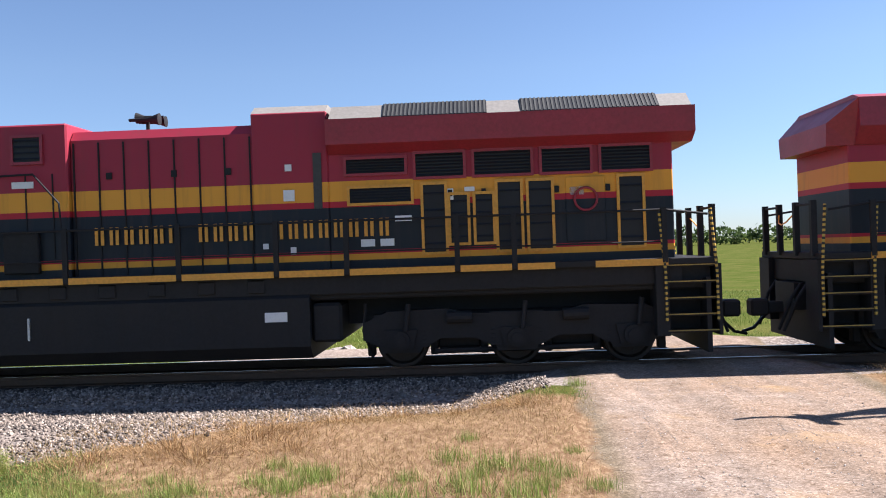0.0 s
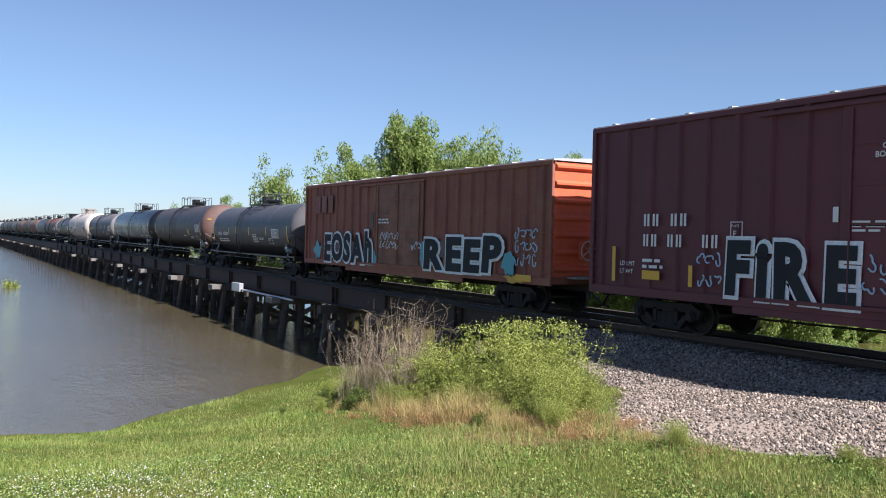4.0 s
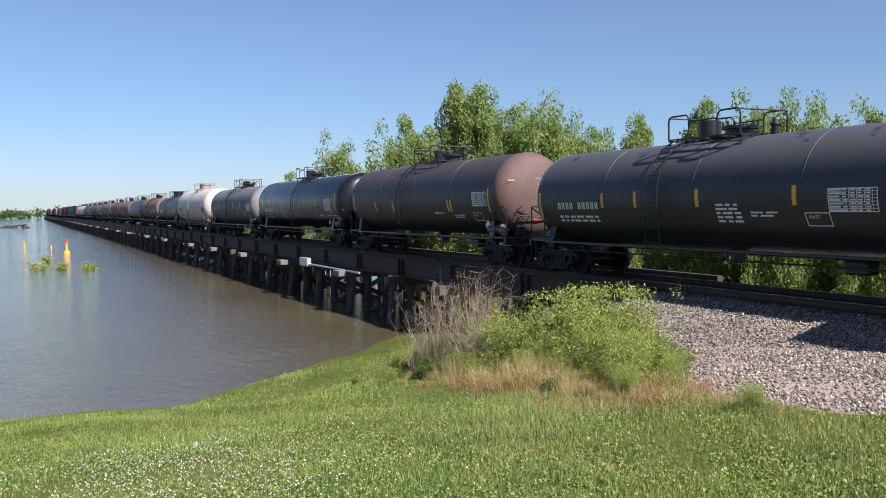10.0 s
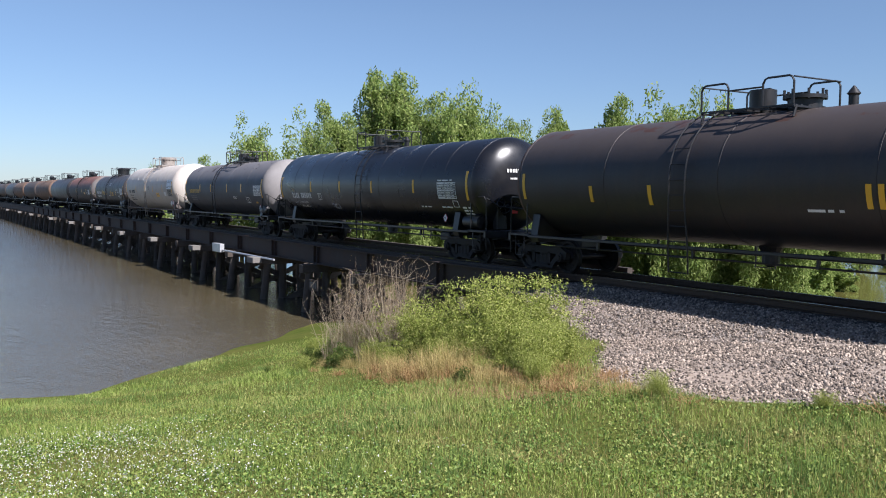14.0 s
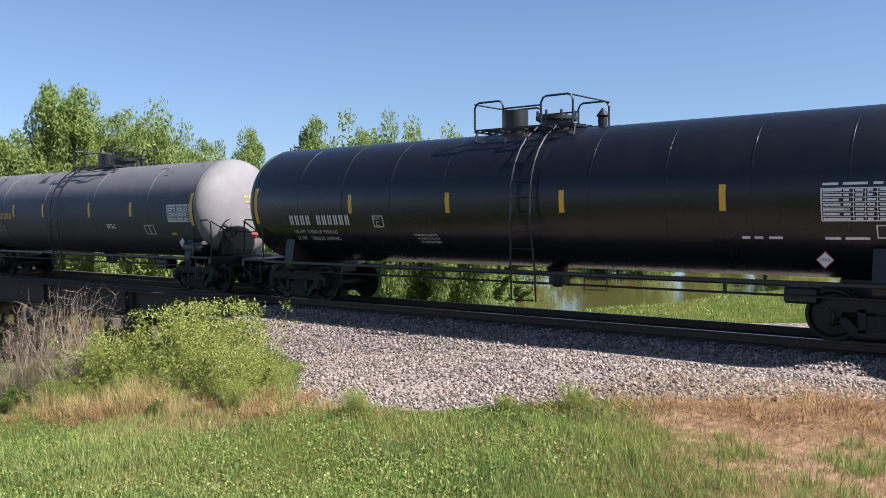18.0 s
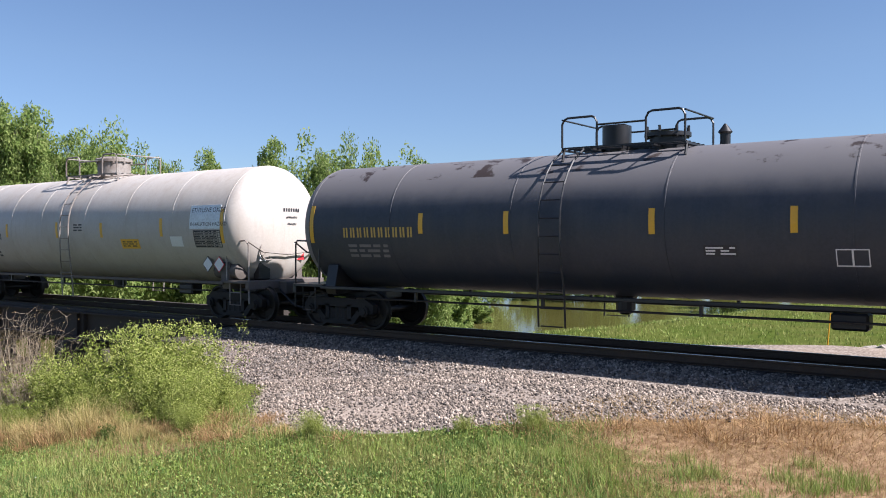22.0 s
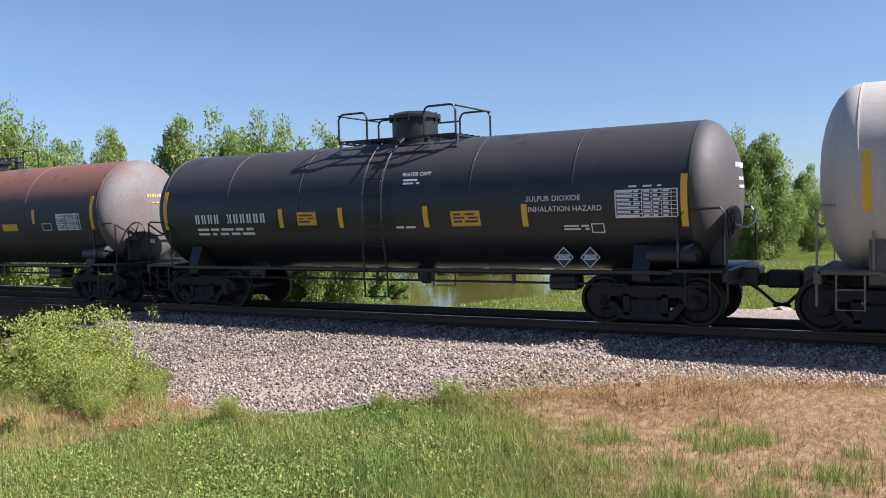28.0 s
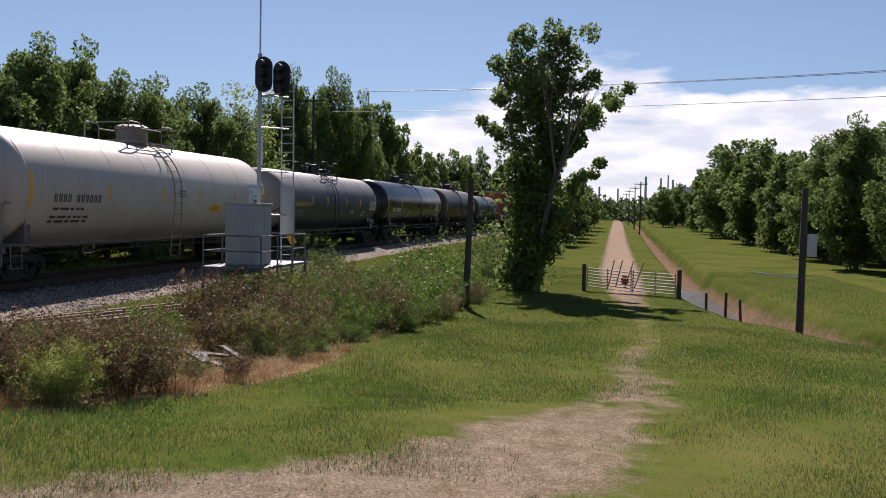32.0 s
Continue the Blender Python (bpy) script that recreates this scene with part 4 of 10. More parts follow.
def tank_car(label, u, R, zc, L, paint, marks=(), head=None, metal=None, sill=None, rings=(), top=(-1.45, 1.6), dome=("dome", 0.1), inset=0.5, group="tank cars of the train", near=True, lad=None, head_marks=None):
    car = thing("tank_car", label, "tank car", group)
    metal, sill = metal or M_BLACK, sill or M_BLACK
    depth = R * 0.42
    prof = tank_profile(L, R, depth)
    n = 64 if near else 28
    if head:
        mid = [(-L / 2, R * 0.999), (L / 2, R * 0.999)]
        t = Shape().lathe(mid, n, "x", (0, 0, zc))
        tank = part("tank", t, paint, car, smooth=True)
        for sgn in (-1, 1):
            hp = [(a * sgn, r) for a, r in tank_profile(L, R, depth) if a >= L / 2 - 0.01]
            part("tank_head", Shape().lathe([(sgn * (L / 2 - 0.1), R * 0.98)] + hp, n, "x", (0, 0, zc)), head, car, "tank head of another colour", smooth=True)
    else:
        tank = part("tank", Shape().lathe(prof, n, "x", (0, 0, zc)), paint, car, smooth=True)
    for x in list(rings) + ([-L / 2, L / 2] if near else []):
        part("weld_seam", Shape().lathe([(x - 0.02, R * 0.99), (x - 0.012, R + 0.005), (x + 0.012, R + 0.005), (x + 0.02, R * 0.99)], n, "x", (0, 0, zc)), paint, tank, smooth=True)
    e = L / 2 + 0.62
    for sgn in (-1, 1):
        xb = sgn * (L / 2 - inset)
        bogie(car, xb, near)
        part("stub_sill", Shape().box(min(xb - 0.9 * sgn, e * sgn + 0.35 * sgn), max(xb - 0.9 * sgn, e * sgn + 0.35 * sgn), -0.32, 0.32, 0.72, 1.06, 0.02), sill, car)
        part("saddle", Shape().prism([(-1.3, 0.86), (1.3, 0.86), (1.36, 1.02), (R * 0.82, zc - R * 0.62), (R * 0.4, zc - R * 0.93), (-R * 0.4, zc - R * 0.93), (-R * 0.82, zc - R * 0.62), (-1.36, 1.02)], "x", xb - 0.16, xb + 0.16), sill, car)
        a, b = sorted((sgn * (L / 2 - 0.35), sgn * e))
        part("end_platform", Shape().box(a, b, -1.42, 1.42, 1.02, 1.09, 0.012), sill, car)
        part("end_beam", Shape().box(sgn * e - 0.06, sgn * e + 0.06, -1.42, 1.42, 0.86, 1.09, 0.015), sill, car)
        coupler(car, sgn * (e + 0.42), sgn)
        if near:
            end_rail(car, sgn * (e - 0.08), sgn, metal, sgn > 0)
    for y in (-1.4, 1.4):
        part("side_sill", Shape().box(-L / 2 + 0.3, L / 2 - 0.3, y - 0.045, y + 0.045, 0.985, 1.06, 0.01), sill, car)
        if near:
            part("brake_pipe", Shape().pipe([(-L / 2 + 1.2, y * 0.8, 0.78), (L / 2 - 1.2, y * 0.8, 0.78)], 0.025, 6), M_BLACK, car)
            for x in np.arange(-L / 2 + 3.0, L / 2 - 2.6, 3.3):
                part("pipe_hanger", Shape().box(x - 0.03, x + 0.03, y * 0.8 - 0.03, y * 0.8 + 0.03, 0.75, 1.04), M_BLACK, car)
    if near:
        part("outlet_valve", Shape().lathe([(0.62, 0.1), (0.72, 0.2), (0.9, 0.2), (1.1, 0.3)], 12, "z", (0.3, 0, 0)), M_BLACK, car)
        part("air_reservoir", Shape().lathe([(L / 2 - 0.85, 0.03), (L / 2 - 0.8, 0.2), (L / 2 + 0.1, 0.22), (L / 2 + 0.16, 0.03)], 16, "x", (0, -1.14, 1.34)), sill, car, smooth=True)
        part("brake_valve", Shape().box(L / 2 - 2.9, L / 2 - 2.3, -0.9, -0.5, 0.62, 0.92, 0.04), M_BLACK, car)
        ladder(car, R, zc, (top[0] + top[1]) / 2 if lad is None else lad, metal)
    platform(car, R, zc, metal, top[0], top[1], dome, metal)
    mark_all(Face(R, zc), marks, car)
    if head_marks:
        for (y, z, w, h, mt) in head_marks:
            xe = L / 2 + depth * math.sqrt(max(0, 1 - ((z - zc) ** 2 + y * y) / R ** 2)) + 0.02
            s = Shape()
            n_bar = 1 if h > 0.2 else max(3, round(w / (h * 0.95)))
            for q in range(n_bar):
                a0 = y - w * 0.42 + w * 0.84 * (q + 0.1) / n_bar
                a1 = y - w * 0.42 + w * 0.84 * (q + (1.0 if n_bar == 1 else 0.72)) / n_bar
                s.add([(xe, a0, z - h * 0.4), (xe, a1, z - h * 0.4), (xe, a1, z + h * 0.4), (xe, a0, z + h * 0.4)], [(0, 1, 2, 3)])
            part("end_stencil", s, mt, car)
    TRAIN.append((car, u))
    return car


TRAIN = []


# ---- box cars ----
M_ROOF = surface("galvanised_roof", (0.55, 0.55, 0.54), 0.5, 0.3, worn=(0.35, 0.33, 0.3), wear=0.5)


def box_car(label, u, L, z0, z1, paint, end_paint, ribs, doors, near=True, group="box cars of the train", inset=2.4, roof=None, top_panel=None, door_paint=None):
    car = thing("box_car", label, "box car", group)
    h = L / 2
    body = part("body", Shape().box(-h + 0.06, h - 0.06, -1.46, 1.46, z0 + 0.05, z1 - 0.12), paint, car)
    for y in (-1, 1):
        part("side_sill", Shape().box(-h, h, y * 1.5 - 0.03, y * 1.5 + 0.03, z0, z0 + 0.22, 0.01).box(-h * 0.5, h * 0.5, y * 1.49 - 0.02, y * 1.49 + 0.02, z0 - 0.16, z0), paint, car)
        part("top_chord", Shape().box(-h, h, y * 1.48 - 0.05, y * 1.48 + 0.05, z1 - 0.2, z1 - 0.06, 0.01), paint, car)
        for x in ribs:
            part("side_post", Shape().prism([(x - 0.09, y * 1.462), (x - 0.045, y * 1.53), (x + 0.045, y * 1.53), (x + 0.09, y * 1.462)], "z", z0 + 0.22, z1 - 0.2), paint, car)
        for x in (-h + 0.07, h - 0.07):
            part("corner_post", Shape().box(x - 0.07, x + 0.07, y * 1.49 - 0.05, y * 1.49 + 0.05, z0, z1 - 0.06, 0.012), paint, car)
        # sliding or plug doors, with rods and rails
        for a, b in doors:
            d = part("door", Shape().box(a + 0.02, b - 0.02, y * 1.51 - 0.03, y * 1.51 + 0.03, z0 + 0.24, z1 - 0.3, 0.012), door_paint or paint, car)
            s = Shape()
            for k in range(1, 5):
                z = z0 + 0.24 + (z1 - z0 - 0.54) * k / 5
                s.box(a + 0.1, b - 0.1, y * 1.545 - 0.012, y * 1.545 + 0.012, z - 0.035, z + 0.035)
            part("door_rib", s, paint, d)
            for x in (a + 0.25, (a + b) / 2, b - 0.25):
                part("lock_rod", Shape().tube((x, y * 1.57, z0 + 0.3), (x, y * 1.57, z1 - 0.4), 0.022, 6), paint, d)
        if doors:
            a, b = min(d[0] for d in doors), max(d[1] for d in doors)
            for z in (z0 + 0.2, z1 - 0.3):
                part("door_track", Shape().box(a - (b - a) * 0.4, b + 0.1, y * 1.56 - 0.03, y * 1.56 + 0.03, z - 0.04, z + 0.04), paint, car)
    roof_m = roof or M_ROOF
    part("roof", Shape().prism([(-1.5, z1 - 0.07), (1.5, z1 - 0.07), (1.5, z1 - 0.03), (0, z1 + 0.06), (-1.5, z1 - 0.03)], "x", -h, h), roof_m, car, "pale sheet metal roof")
    for x in np.linspace(-h + 0.8, h - 0.8, int(L / 1.3)):
        part("roof_seam", Shape().prism([(-1.5, z1 - 0.03), (0, z1 + 0.06), (1.5, z1 - 0.03), (1.5, z1 + 0.0), (0, z1 + 0.1), (-1.5, z1 + 0.0)], "x", x - 0.06, x + 0.06), roof_m, car)
    for sgn in (-1, 1):
        x = sgn * (h - 0.02)
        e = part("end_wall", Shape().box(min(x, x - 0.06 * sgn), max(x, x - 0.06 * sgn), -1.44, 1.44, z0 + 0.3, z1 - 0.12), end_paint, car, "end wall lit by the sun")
        if near:
            n = 7
            for k in range(n):
                z = z0 + 0.5 + (z1 - z0 - (1.3 if top_panel else 0.75)) * k / (n - 1)
                part("end_corrugation", Shape().prism([(x, z - 0.1), (x + 0.1 * sgn, z - 0.03), (x + 0.1 * sgn, z + 0.03), (x, z + 0.1)], "y", -1.42, 1.42), end_paint, e)
            if top_panel:
                part("end_panel", Shape().box(min(x, x + 0.05 * sgn), max(x, x + 0.05 * sgn), -1.4, 1.4, z1 - 0.72, z1 - 0.2), top_panel, e, "white reflective end panel")
            for y in (-1.25, 1.25):
                for z in np.arange(z0 + 0.3, z0 + 1.9, 0.42):
                    part("grab_iron", Shape().pipe([(x + 0.02 * sgn, y - 0.22, z), (x + 0.16 * sgn, y - 0.22, z), (x + 0.16 * sgn, y + 0.22, z), (x + 0.02 * sgn, y + 0.22, z)], 0.015, 5), end_paint, e)
            part("crossover_platform", Shape().box(min(x, x + 0.4 * sgn), max(x, x + 0.4 * sgn), -0.9, 0.9, z0 + 0.22, z0 + 0.28), M_GALV, car)
            if sgn > 0:
                c = (x + 0.3, -0.35, z0 + 1.05)
                w = part("brake_wheel", Shape().pipe([(c[0], c[1] + 0.28 * math.cos(a), c[2] + 0.28 * math.sin(a)) for a in np.linspace(0, 2 * math.pi, 19)], 0.02, 6), M_GALV, car)
                s = Shape()
                for a in np.linspace(0, 2 * math.pi, 6)[:5]:
                    s.tube(c, (c[0], c[1] + 0.27 * math.cos(a), c[2] + 0.27 * math.sin(a)), 0.014, 5)
                part("spokes", s, M_GALV, w)
                part("brake_housing", Shape().box(x + 0.03, x + 0.26, -0.55, -0.15, z0 + 0.75, z0 + 1.3, 0.03), end_paint, car)
            for k in range(5):
                z = z0 + 0.35 + 0.4 * k
                for y in (-1.56, 1.56):
                    part("ladder_rung", Shape().tube((sgn * (h - 0.55), y, z), (sgn * (h - 0.1), y, z), 0.014, 5), paint, car)
        bogie(car, sgn * (h - inset), near)
        part("draft_sill", Shape().box(min(sgn * (h - 3.2), sgn * (h + 0.35)), max(sgn * (h - 3.2), sgn * (h + 0.35)), -0.3, 0.3, 0.72, z0 + 0.05, 0.02), M_GRIME, car)
        coupler(car, sgn * (h + 0.62), sgn)
    part("centre_sill", Shape().box(-h + 2, h - 2, -0.28, 0.28, 0.62, z0 + 0.06), M_GRIME, car)
    if near:
        part("air_reservoir", Shape().lathe([(-1.2, 0.03), (-1.15, 0.2), (-0.1, 0.2), (-0.05, 0.03)], 14, "x", (1.5, -0.8, 0.66)), M_GRIME, car)
        part("brake_rod", Shape().tube((-5, -0.75, 0.55), (3.5, -0.75, 0.6), 0.025), M_GRIME, car)
    TRAIN.append((car, u))
    return car


def spaced(a, b, n, gaps=()):
    return [x for x in np.linspace(a, b, n) if not any(p - 0.05 < x < q + 0.05 for p, q in gaps)]


M_BOXA = surface("oxide_red_brown", (0.125, 0.029, 0.036), 0.6, worn=(0.1, 0.036, 0.038), wear=0.5, streaks=0.25, streak=(0.05, 0.02, 0.02), spread=0.08)
# brighter than the sides: sunlight on the end is put into this red
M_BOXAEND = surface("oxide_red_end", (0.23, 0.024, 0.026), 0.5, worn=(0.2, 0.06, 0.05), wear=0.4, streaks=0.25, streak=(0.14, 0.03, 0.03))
M_BOXB = surface("rusty_brown_paint", (0.25, 0.08, 0.052), 0.7, worn=(0.32, 0.15, 0.09), wear=0.75, big=0.7, streaks=0.5, streak=(0.06, 0.03, 0.024))
# sunlit look of the brown car's end wall mixed into this orange
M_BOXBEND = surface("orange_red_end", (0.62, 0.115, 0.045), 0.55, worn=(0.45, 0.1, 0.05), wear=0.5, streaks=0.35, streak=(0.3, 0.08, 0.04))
M_PINKPATCH = surface("faded_pink_patch", (0.24, 0.1, 0.075), 0.7, worn=(0.17, 0.07, 0.05), wear=0.6)
M_DOORBROWN = surface("faded_brown_door", (0.25, 0.115, 0.066), 0.7, worn=(0.1, 0.05, 0.035), wear=0.8, streaks=0.6, streak=(0.08, 0.035, 0.025))
M_TEAL = plain("spray_teal", (0.08, 0.35, 0.42))
M_SPRAYBLUE = plain("spray_pale_blue", (0.4, 0.55, 0.68))
M_SPRAYWHITE = surface("spray_white", (0.72, 0.77, 0.8), 0.6, worn=(0.45, 0.47, 0.5), wear=0.3)
M_SPRAYGOLD = surface("spray_gold", (0.62, 0.36, 0.04), 0.6, worn=(0.5, 0.3, 0.1), wear=0.3)
M_SPRAYLIME = surface("spray_lime", (0.52, 0.6, 0.38), 0.6)
M_SPRAYGREY = surface("thin_grey_overspray", (0.13, 0.1, 0.1), 0.7, worn=(0.1, 0.05, 0.04), wear=0.8)
M_SPRAYINK = plain("spray_ink", (0.01, 0.013, 0.018), 0.75)

# first box car, plug doors in the middle
gap = (-2.3, 2.6)
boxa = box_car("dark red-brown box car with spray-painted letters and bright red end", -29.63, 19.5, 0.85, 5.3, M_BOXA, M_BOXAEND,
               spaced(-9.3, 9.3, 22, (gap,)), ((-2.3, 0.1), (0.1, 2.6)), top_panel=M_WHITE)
wall = Face(y=-1.55)
mark_all(wall, [
    ("strip", 8.9, 1.26, 2.19), ("strip", -8.75, 1.2, 2.1), ("strip", -6.1, 1.2, 1.7), ("strip", 2.75, 1.2, 1.8),
    ("plate", 6.9, 7.55, 1.36, 1.56, M_YELLOW), ("plate", -7.7, -7.1, 1.3, 1.52, M_YELLOW),
    ("blocks", "++ ++", -7.72, -6.2, 2.62, 2.92, M_WHITE), ("blocks", "++ ++  ++", -7.72, -5.25, 2.12, 2.42, M_WHITE),
    ("frame", -4.95, -4.62, 2.35, 2.72, M_WHITE), ("text", "f", -4.86, 2.38, 0.14, M_WHITE), ("text", "plate", -4.92, 2.6, 0.055, M_WHITE),
    ("text", "ldlmt", -8.5, 1.62, 0.11, M_WHITE), ("text", "ltwt", -8.5, 1.42, 0.11, M_WHITE), ("lines", -7.7, -7.0, 1.55, 1.85, 2, M_WHITE),
    ("text", "close1", -1.42, 4.08, 0.11, M_WHITE), ("text", "close2", -1.56, 3.92, 0.11, M_WHITE), ("text", "close3", -1.26, 3.76, 0.11, M_WHITE), ("text", "openclose", -1.2, 2.2, 0.08, M_WHITE), ("text", "openclose", 1.3, 2.3, 0.08, M_WHITE), ("plate", -1.1, -0.85, 1.75, 1.98, M_WHITE), ("lines", -1.3, -0.5, 2.32, 2.45, 1, M_WHITE), ("lines", 1.2, 2.1, 2.1, 2.25, 1, M_WHITE), ("lines", 1.2, 2.1, 4.0, 4.2, 2, M_WHITE), ("lines", 1.4, 2.4, 2.5, 2.75, 3, M_WHITE), ("lines", -2.0, -1.3, 2.5, 2.75, 3, M_WHITE),
    ("plate", -2.42, -2.3, 2.7, 3.0, M_WHITE), ("plate", 0.25, 0.5, 2.55, 3.2, M_WHITE), ("plate", 0.75, 1.0, 2.95, 3.1, M_WHITE), ("plate", -0.55, -0.3, 2.95, 3.2, M_WHITE),
    ("lines", 6.2, 6.5, 2.1, 2.6, 5, M_WHITE), ("lines", 7.4, 8.0, 2.1, 2.6, 5, M_WHITE), ("lines", 8.2, 8.6, 1.35, 1.6, 3, M_WHITE), ("lines", 8.3, 9.5, 1.0, 1.08, 1, M_WHITE),
], boxa)


def sprayed(car, face, x, z, width, height, word, outer, inner, gap=0.92):
    """Fat hand-sprayed letters, each with its outline; inner may be one paint or one a letter."""
    ws = [TEXTS["spray_" + c + "_out"][0][:, 0].max() for c in word]
    k = width / (sum(ws[:-1]) * gap + ws[-1])
    rng = random.Random(len(word) * 7 + int(width * 10))
    for i, (c, w) in enumerate(zip(word, ws)):
        vo, fo = TEXTS["spray_" + c + "_out"]
        vi, fi = TEXTS["spray_" + c + "_in"]
        kz = height / (vo[:, 1].max() - vo[:, 1].min()) * rng.uniform(0.93, 1.05)
        z1 = z - vo[:, 1].min() * kz + rng.uniform(-0.04, 0.06)
        lean = rng.uniform(-0.07, 0.07)
        paint = inner[i] if isinstance(inner, (list, tuple)) else inner
        part("spray_outline", Shape().add([face.at(x + (p[0] + lean * p[1]) * k, z1 + p[1] * kz, 0.010 + 0.003 * i) for p in vo], fo), outer, car, "sprayed letter outline")
        part("spray_letter", Shape().add([face.at(x + (p[0] + 0.06 + lean * p[1]) * k, z1 + p[1] * kz, 0.026 + 0.003 * i) for p in vi], fi), paint, car, "spray-painted letter")
        x += w * gap * k


def spray_cloud(car, face, x, z, rx, rz, material, seed):
    """An uneven patch of sprayed colour."""
    rng = random.Random(seed)
    n = 16
    rr = [rng.uniform(0.6, 1.1) for _ in range(n)]
    pts = [face.at(x + rx * rr[i] * math.cos(2 * math.pi * i / n), z + rz * rr[i] * math.sin(2 * math.pi * i / n), 0.006) for i in range(n)]
    part("spray_cloud", Shape().add(pts + [face.at(x, z, 0.006)], [(i, (i + 1) % n, n) for i in range(n)]), material, car, "patch of sprayed colour")


def scribble(car, face, x, z, w, h, material, seed):
    rng = random.Random(seed)
    rows = max(1, round(h / 0.45))
    cols = max(2, round(w / 0.28))
    for k in range(rows * cols):
        cx, cz = x + w * (k % cols + 0.5) / cols, z + h * (k // cols + 0.5) / rows
        a0, turn, r = rng.uniform(0, 6.28), rng.choice((-1, 1)) * rng.uniform(3.0, 5.6), 0.4 * min(w / cols, h / rows)
        pts = []
        for i in range(13):
            q = r * (0.8 + 0.3 * math.sin(0.8 * i + a0))
            pts.append(face.at(cx + 1.1 * q * math.cos(a0 + turn * i / 12), cz + 1.4 * q * math.sin(a0 + turn * i / 12), 0.018))
        part("spray_scrawl", Shape().pipe(pts, 0.02, 4), material, car)


sprayed(boxa, wall, -5.1, 0.98, 3.35, 1.42, "FiRE", M_SPRAYWHITE, M_SPRAYINK, 1.04)
scribble(boxa, wall, -5.9, 1.15, 0.75, 0.95, M_SPRAYBLUE, 1)
scribble(boxa, wall, -1.75, 1.3, 0.6, 0.8, M_SPRAYBLUE, 2)
scribble(boxa, wall, 2.05, 1.35, 0.5, 0.6, M_SPRAYBLUE, 5)
scribble(boxa, wall, 8.9, 3.2, 0.35, 1.5, M_SPRAYBLUE, 3)
spray_cloud(boxa, wall, 4.6, 1.5, 2.2, 0.75, M_SPRAYINK, 21)
sprayed(boxa, wall, 2.85, 0.88, 4.0, 1.4, "REOT", M_SPRAYINK, (M_SPRAYWHITE, M_SPRAYGOLD, M_SPRAYLIME, M_SPRAYLIME), 0.88)
spray_cloud(boxa, wall, 6.2, 1.95, 0.6, 0.22, M_SPRAYLIME, 22)
part("spray_arrow", Shape().add([wall.at(x, z, 0.03) for x, z in ((6.05, 0.86), (6.9, 0.74), (7.3, 0.92), (8.0, 1.05), (7.98, 1.3), (7.2, 1.95), (6.95, 1.55), (6.6, 1.42))], [(0, 1, 2, 3, 4, 5, 6, 7)]), M_SPRAYGOLD, boxa, "gold sprayed arrow")

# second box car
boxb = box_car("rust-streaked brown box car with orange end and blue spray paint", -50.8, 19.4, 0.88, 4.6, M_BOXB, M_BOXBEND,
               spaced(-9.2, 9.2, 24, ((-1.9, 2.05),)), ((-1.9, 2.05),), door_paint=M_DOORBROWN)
mark_all(wall, [("plate", -8.45, -7.75, 3.2, 4.0, M_PINKPATCH), ("plate", -7.6, -7.0, 3.2, 4.0, M_PINKPATCH), ("plate", -6.85, -6.3, 3.2, 4.0, M_PINKPATCH), ("plate", 8.0, 8.8, 0.95, 1.15, M_YELLOW),
                ("lines", -1.6, -0.7, 2.7, 2.95, 2, M_WHITE), ("plate", -2.3, -2.1, 2.5, 3.2, M_DARKLET)], boxb)
for k, (x, z, rx, rz, mt) in enumerate(((-8.0, 1.5, 0.5, 0.45, M_TEAL), (-5.2, 1.7, 2.3, 0.6, M_SPRAYGREY), (-2.2, 1.35, 0.6, 0.5, M_TEAL), (2.2, 1.6, 0.4, 0.5, M_TEAL), (4.6, 1.9, 2.4, 0.45, M_SPRAYGREY), (7.6, 1.5, 0.45, 0.5, M_TEAL), (7.9, 1.0, 0.6, 0.14, M_SPRAYGOLD))):
    spray_cloud(boxb, wall, x, z, rx, rz, mt, 40 + k)
sprayed(boxb, wall, -7.2, 0.98, 5.2, 1.45, "EOSAh", M_SPRAYWHITE, M_SPRAYINK)
sprayed(boxb, wall, 2.15, 0.98, 5.2, 1.3, "REEP", M_SPRAYWHITE, M_SPRAYINK)
scribble(boxb, wall, -1.4, 1.7, 1.6, 0.7, M_SPRAYWHITE, 8)
scribble(boxb, wall, 7.9, 1.4, 1.2, 1.2, M_SPRAYBLUE, 9)
scribble(boxb, wall, 1.2, 1.6, 0.8, 0.6, M_SPRAYWHITE, 12)

# ---- the tank cars, front to rear ----
M_T1 = surface("dull_black_tank", (0.024, 0.025, 0.03), 0.48, worn=(0.032, 0.031, 0.031), wear=0.6, streaks=0.2, streak=(0.05, 0.045, 0.04))
M_T2 = surface("brown_black_tank", (0.021, 0.019, 0.02), 0.5, worn=(0.036, 0.025, 0.021), wear=0.6, streaks=0.3, streak=(0.06, 0.04, 0.03))
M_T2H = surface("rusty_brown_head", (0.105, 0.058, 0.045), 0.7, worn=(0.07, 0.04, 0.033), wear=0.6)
M_T3 = surface("glossy_black_tank", (0.007, 0.008, 0.011), 0.3, worn=(0.014, 0.012, 0.012), wear=0.4, spec=0.45)
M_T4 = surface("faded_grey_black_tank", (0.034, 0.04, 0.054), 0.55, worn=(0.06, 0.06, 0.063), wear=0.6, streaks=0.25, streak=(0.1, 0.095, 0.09))


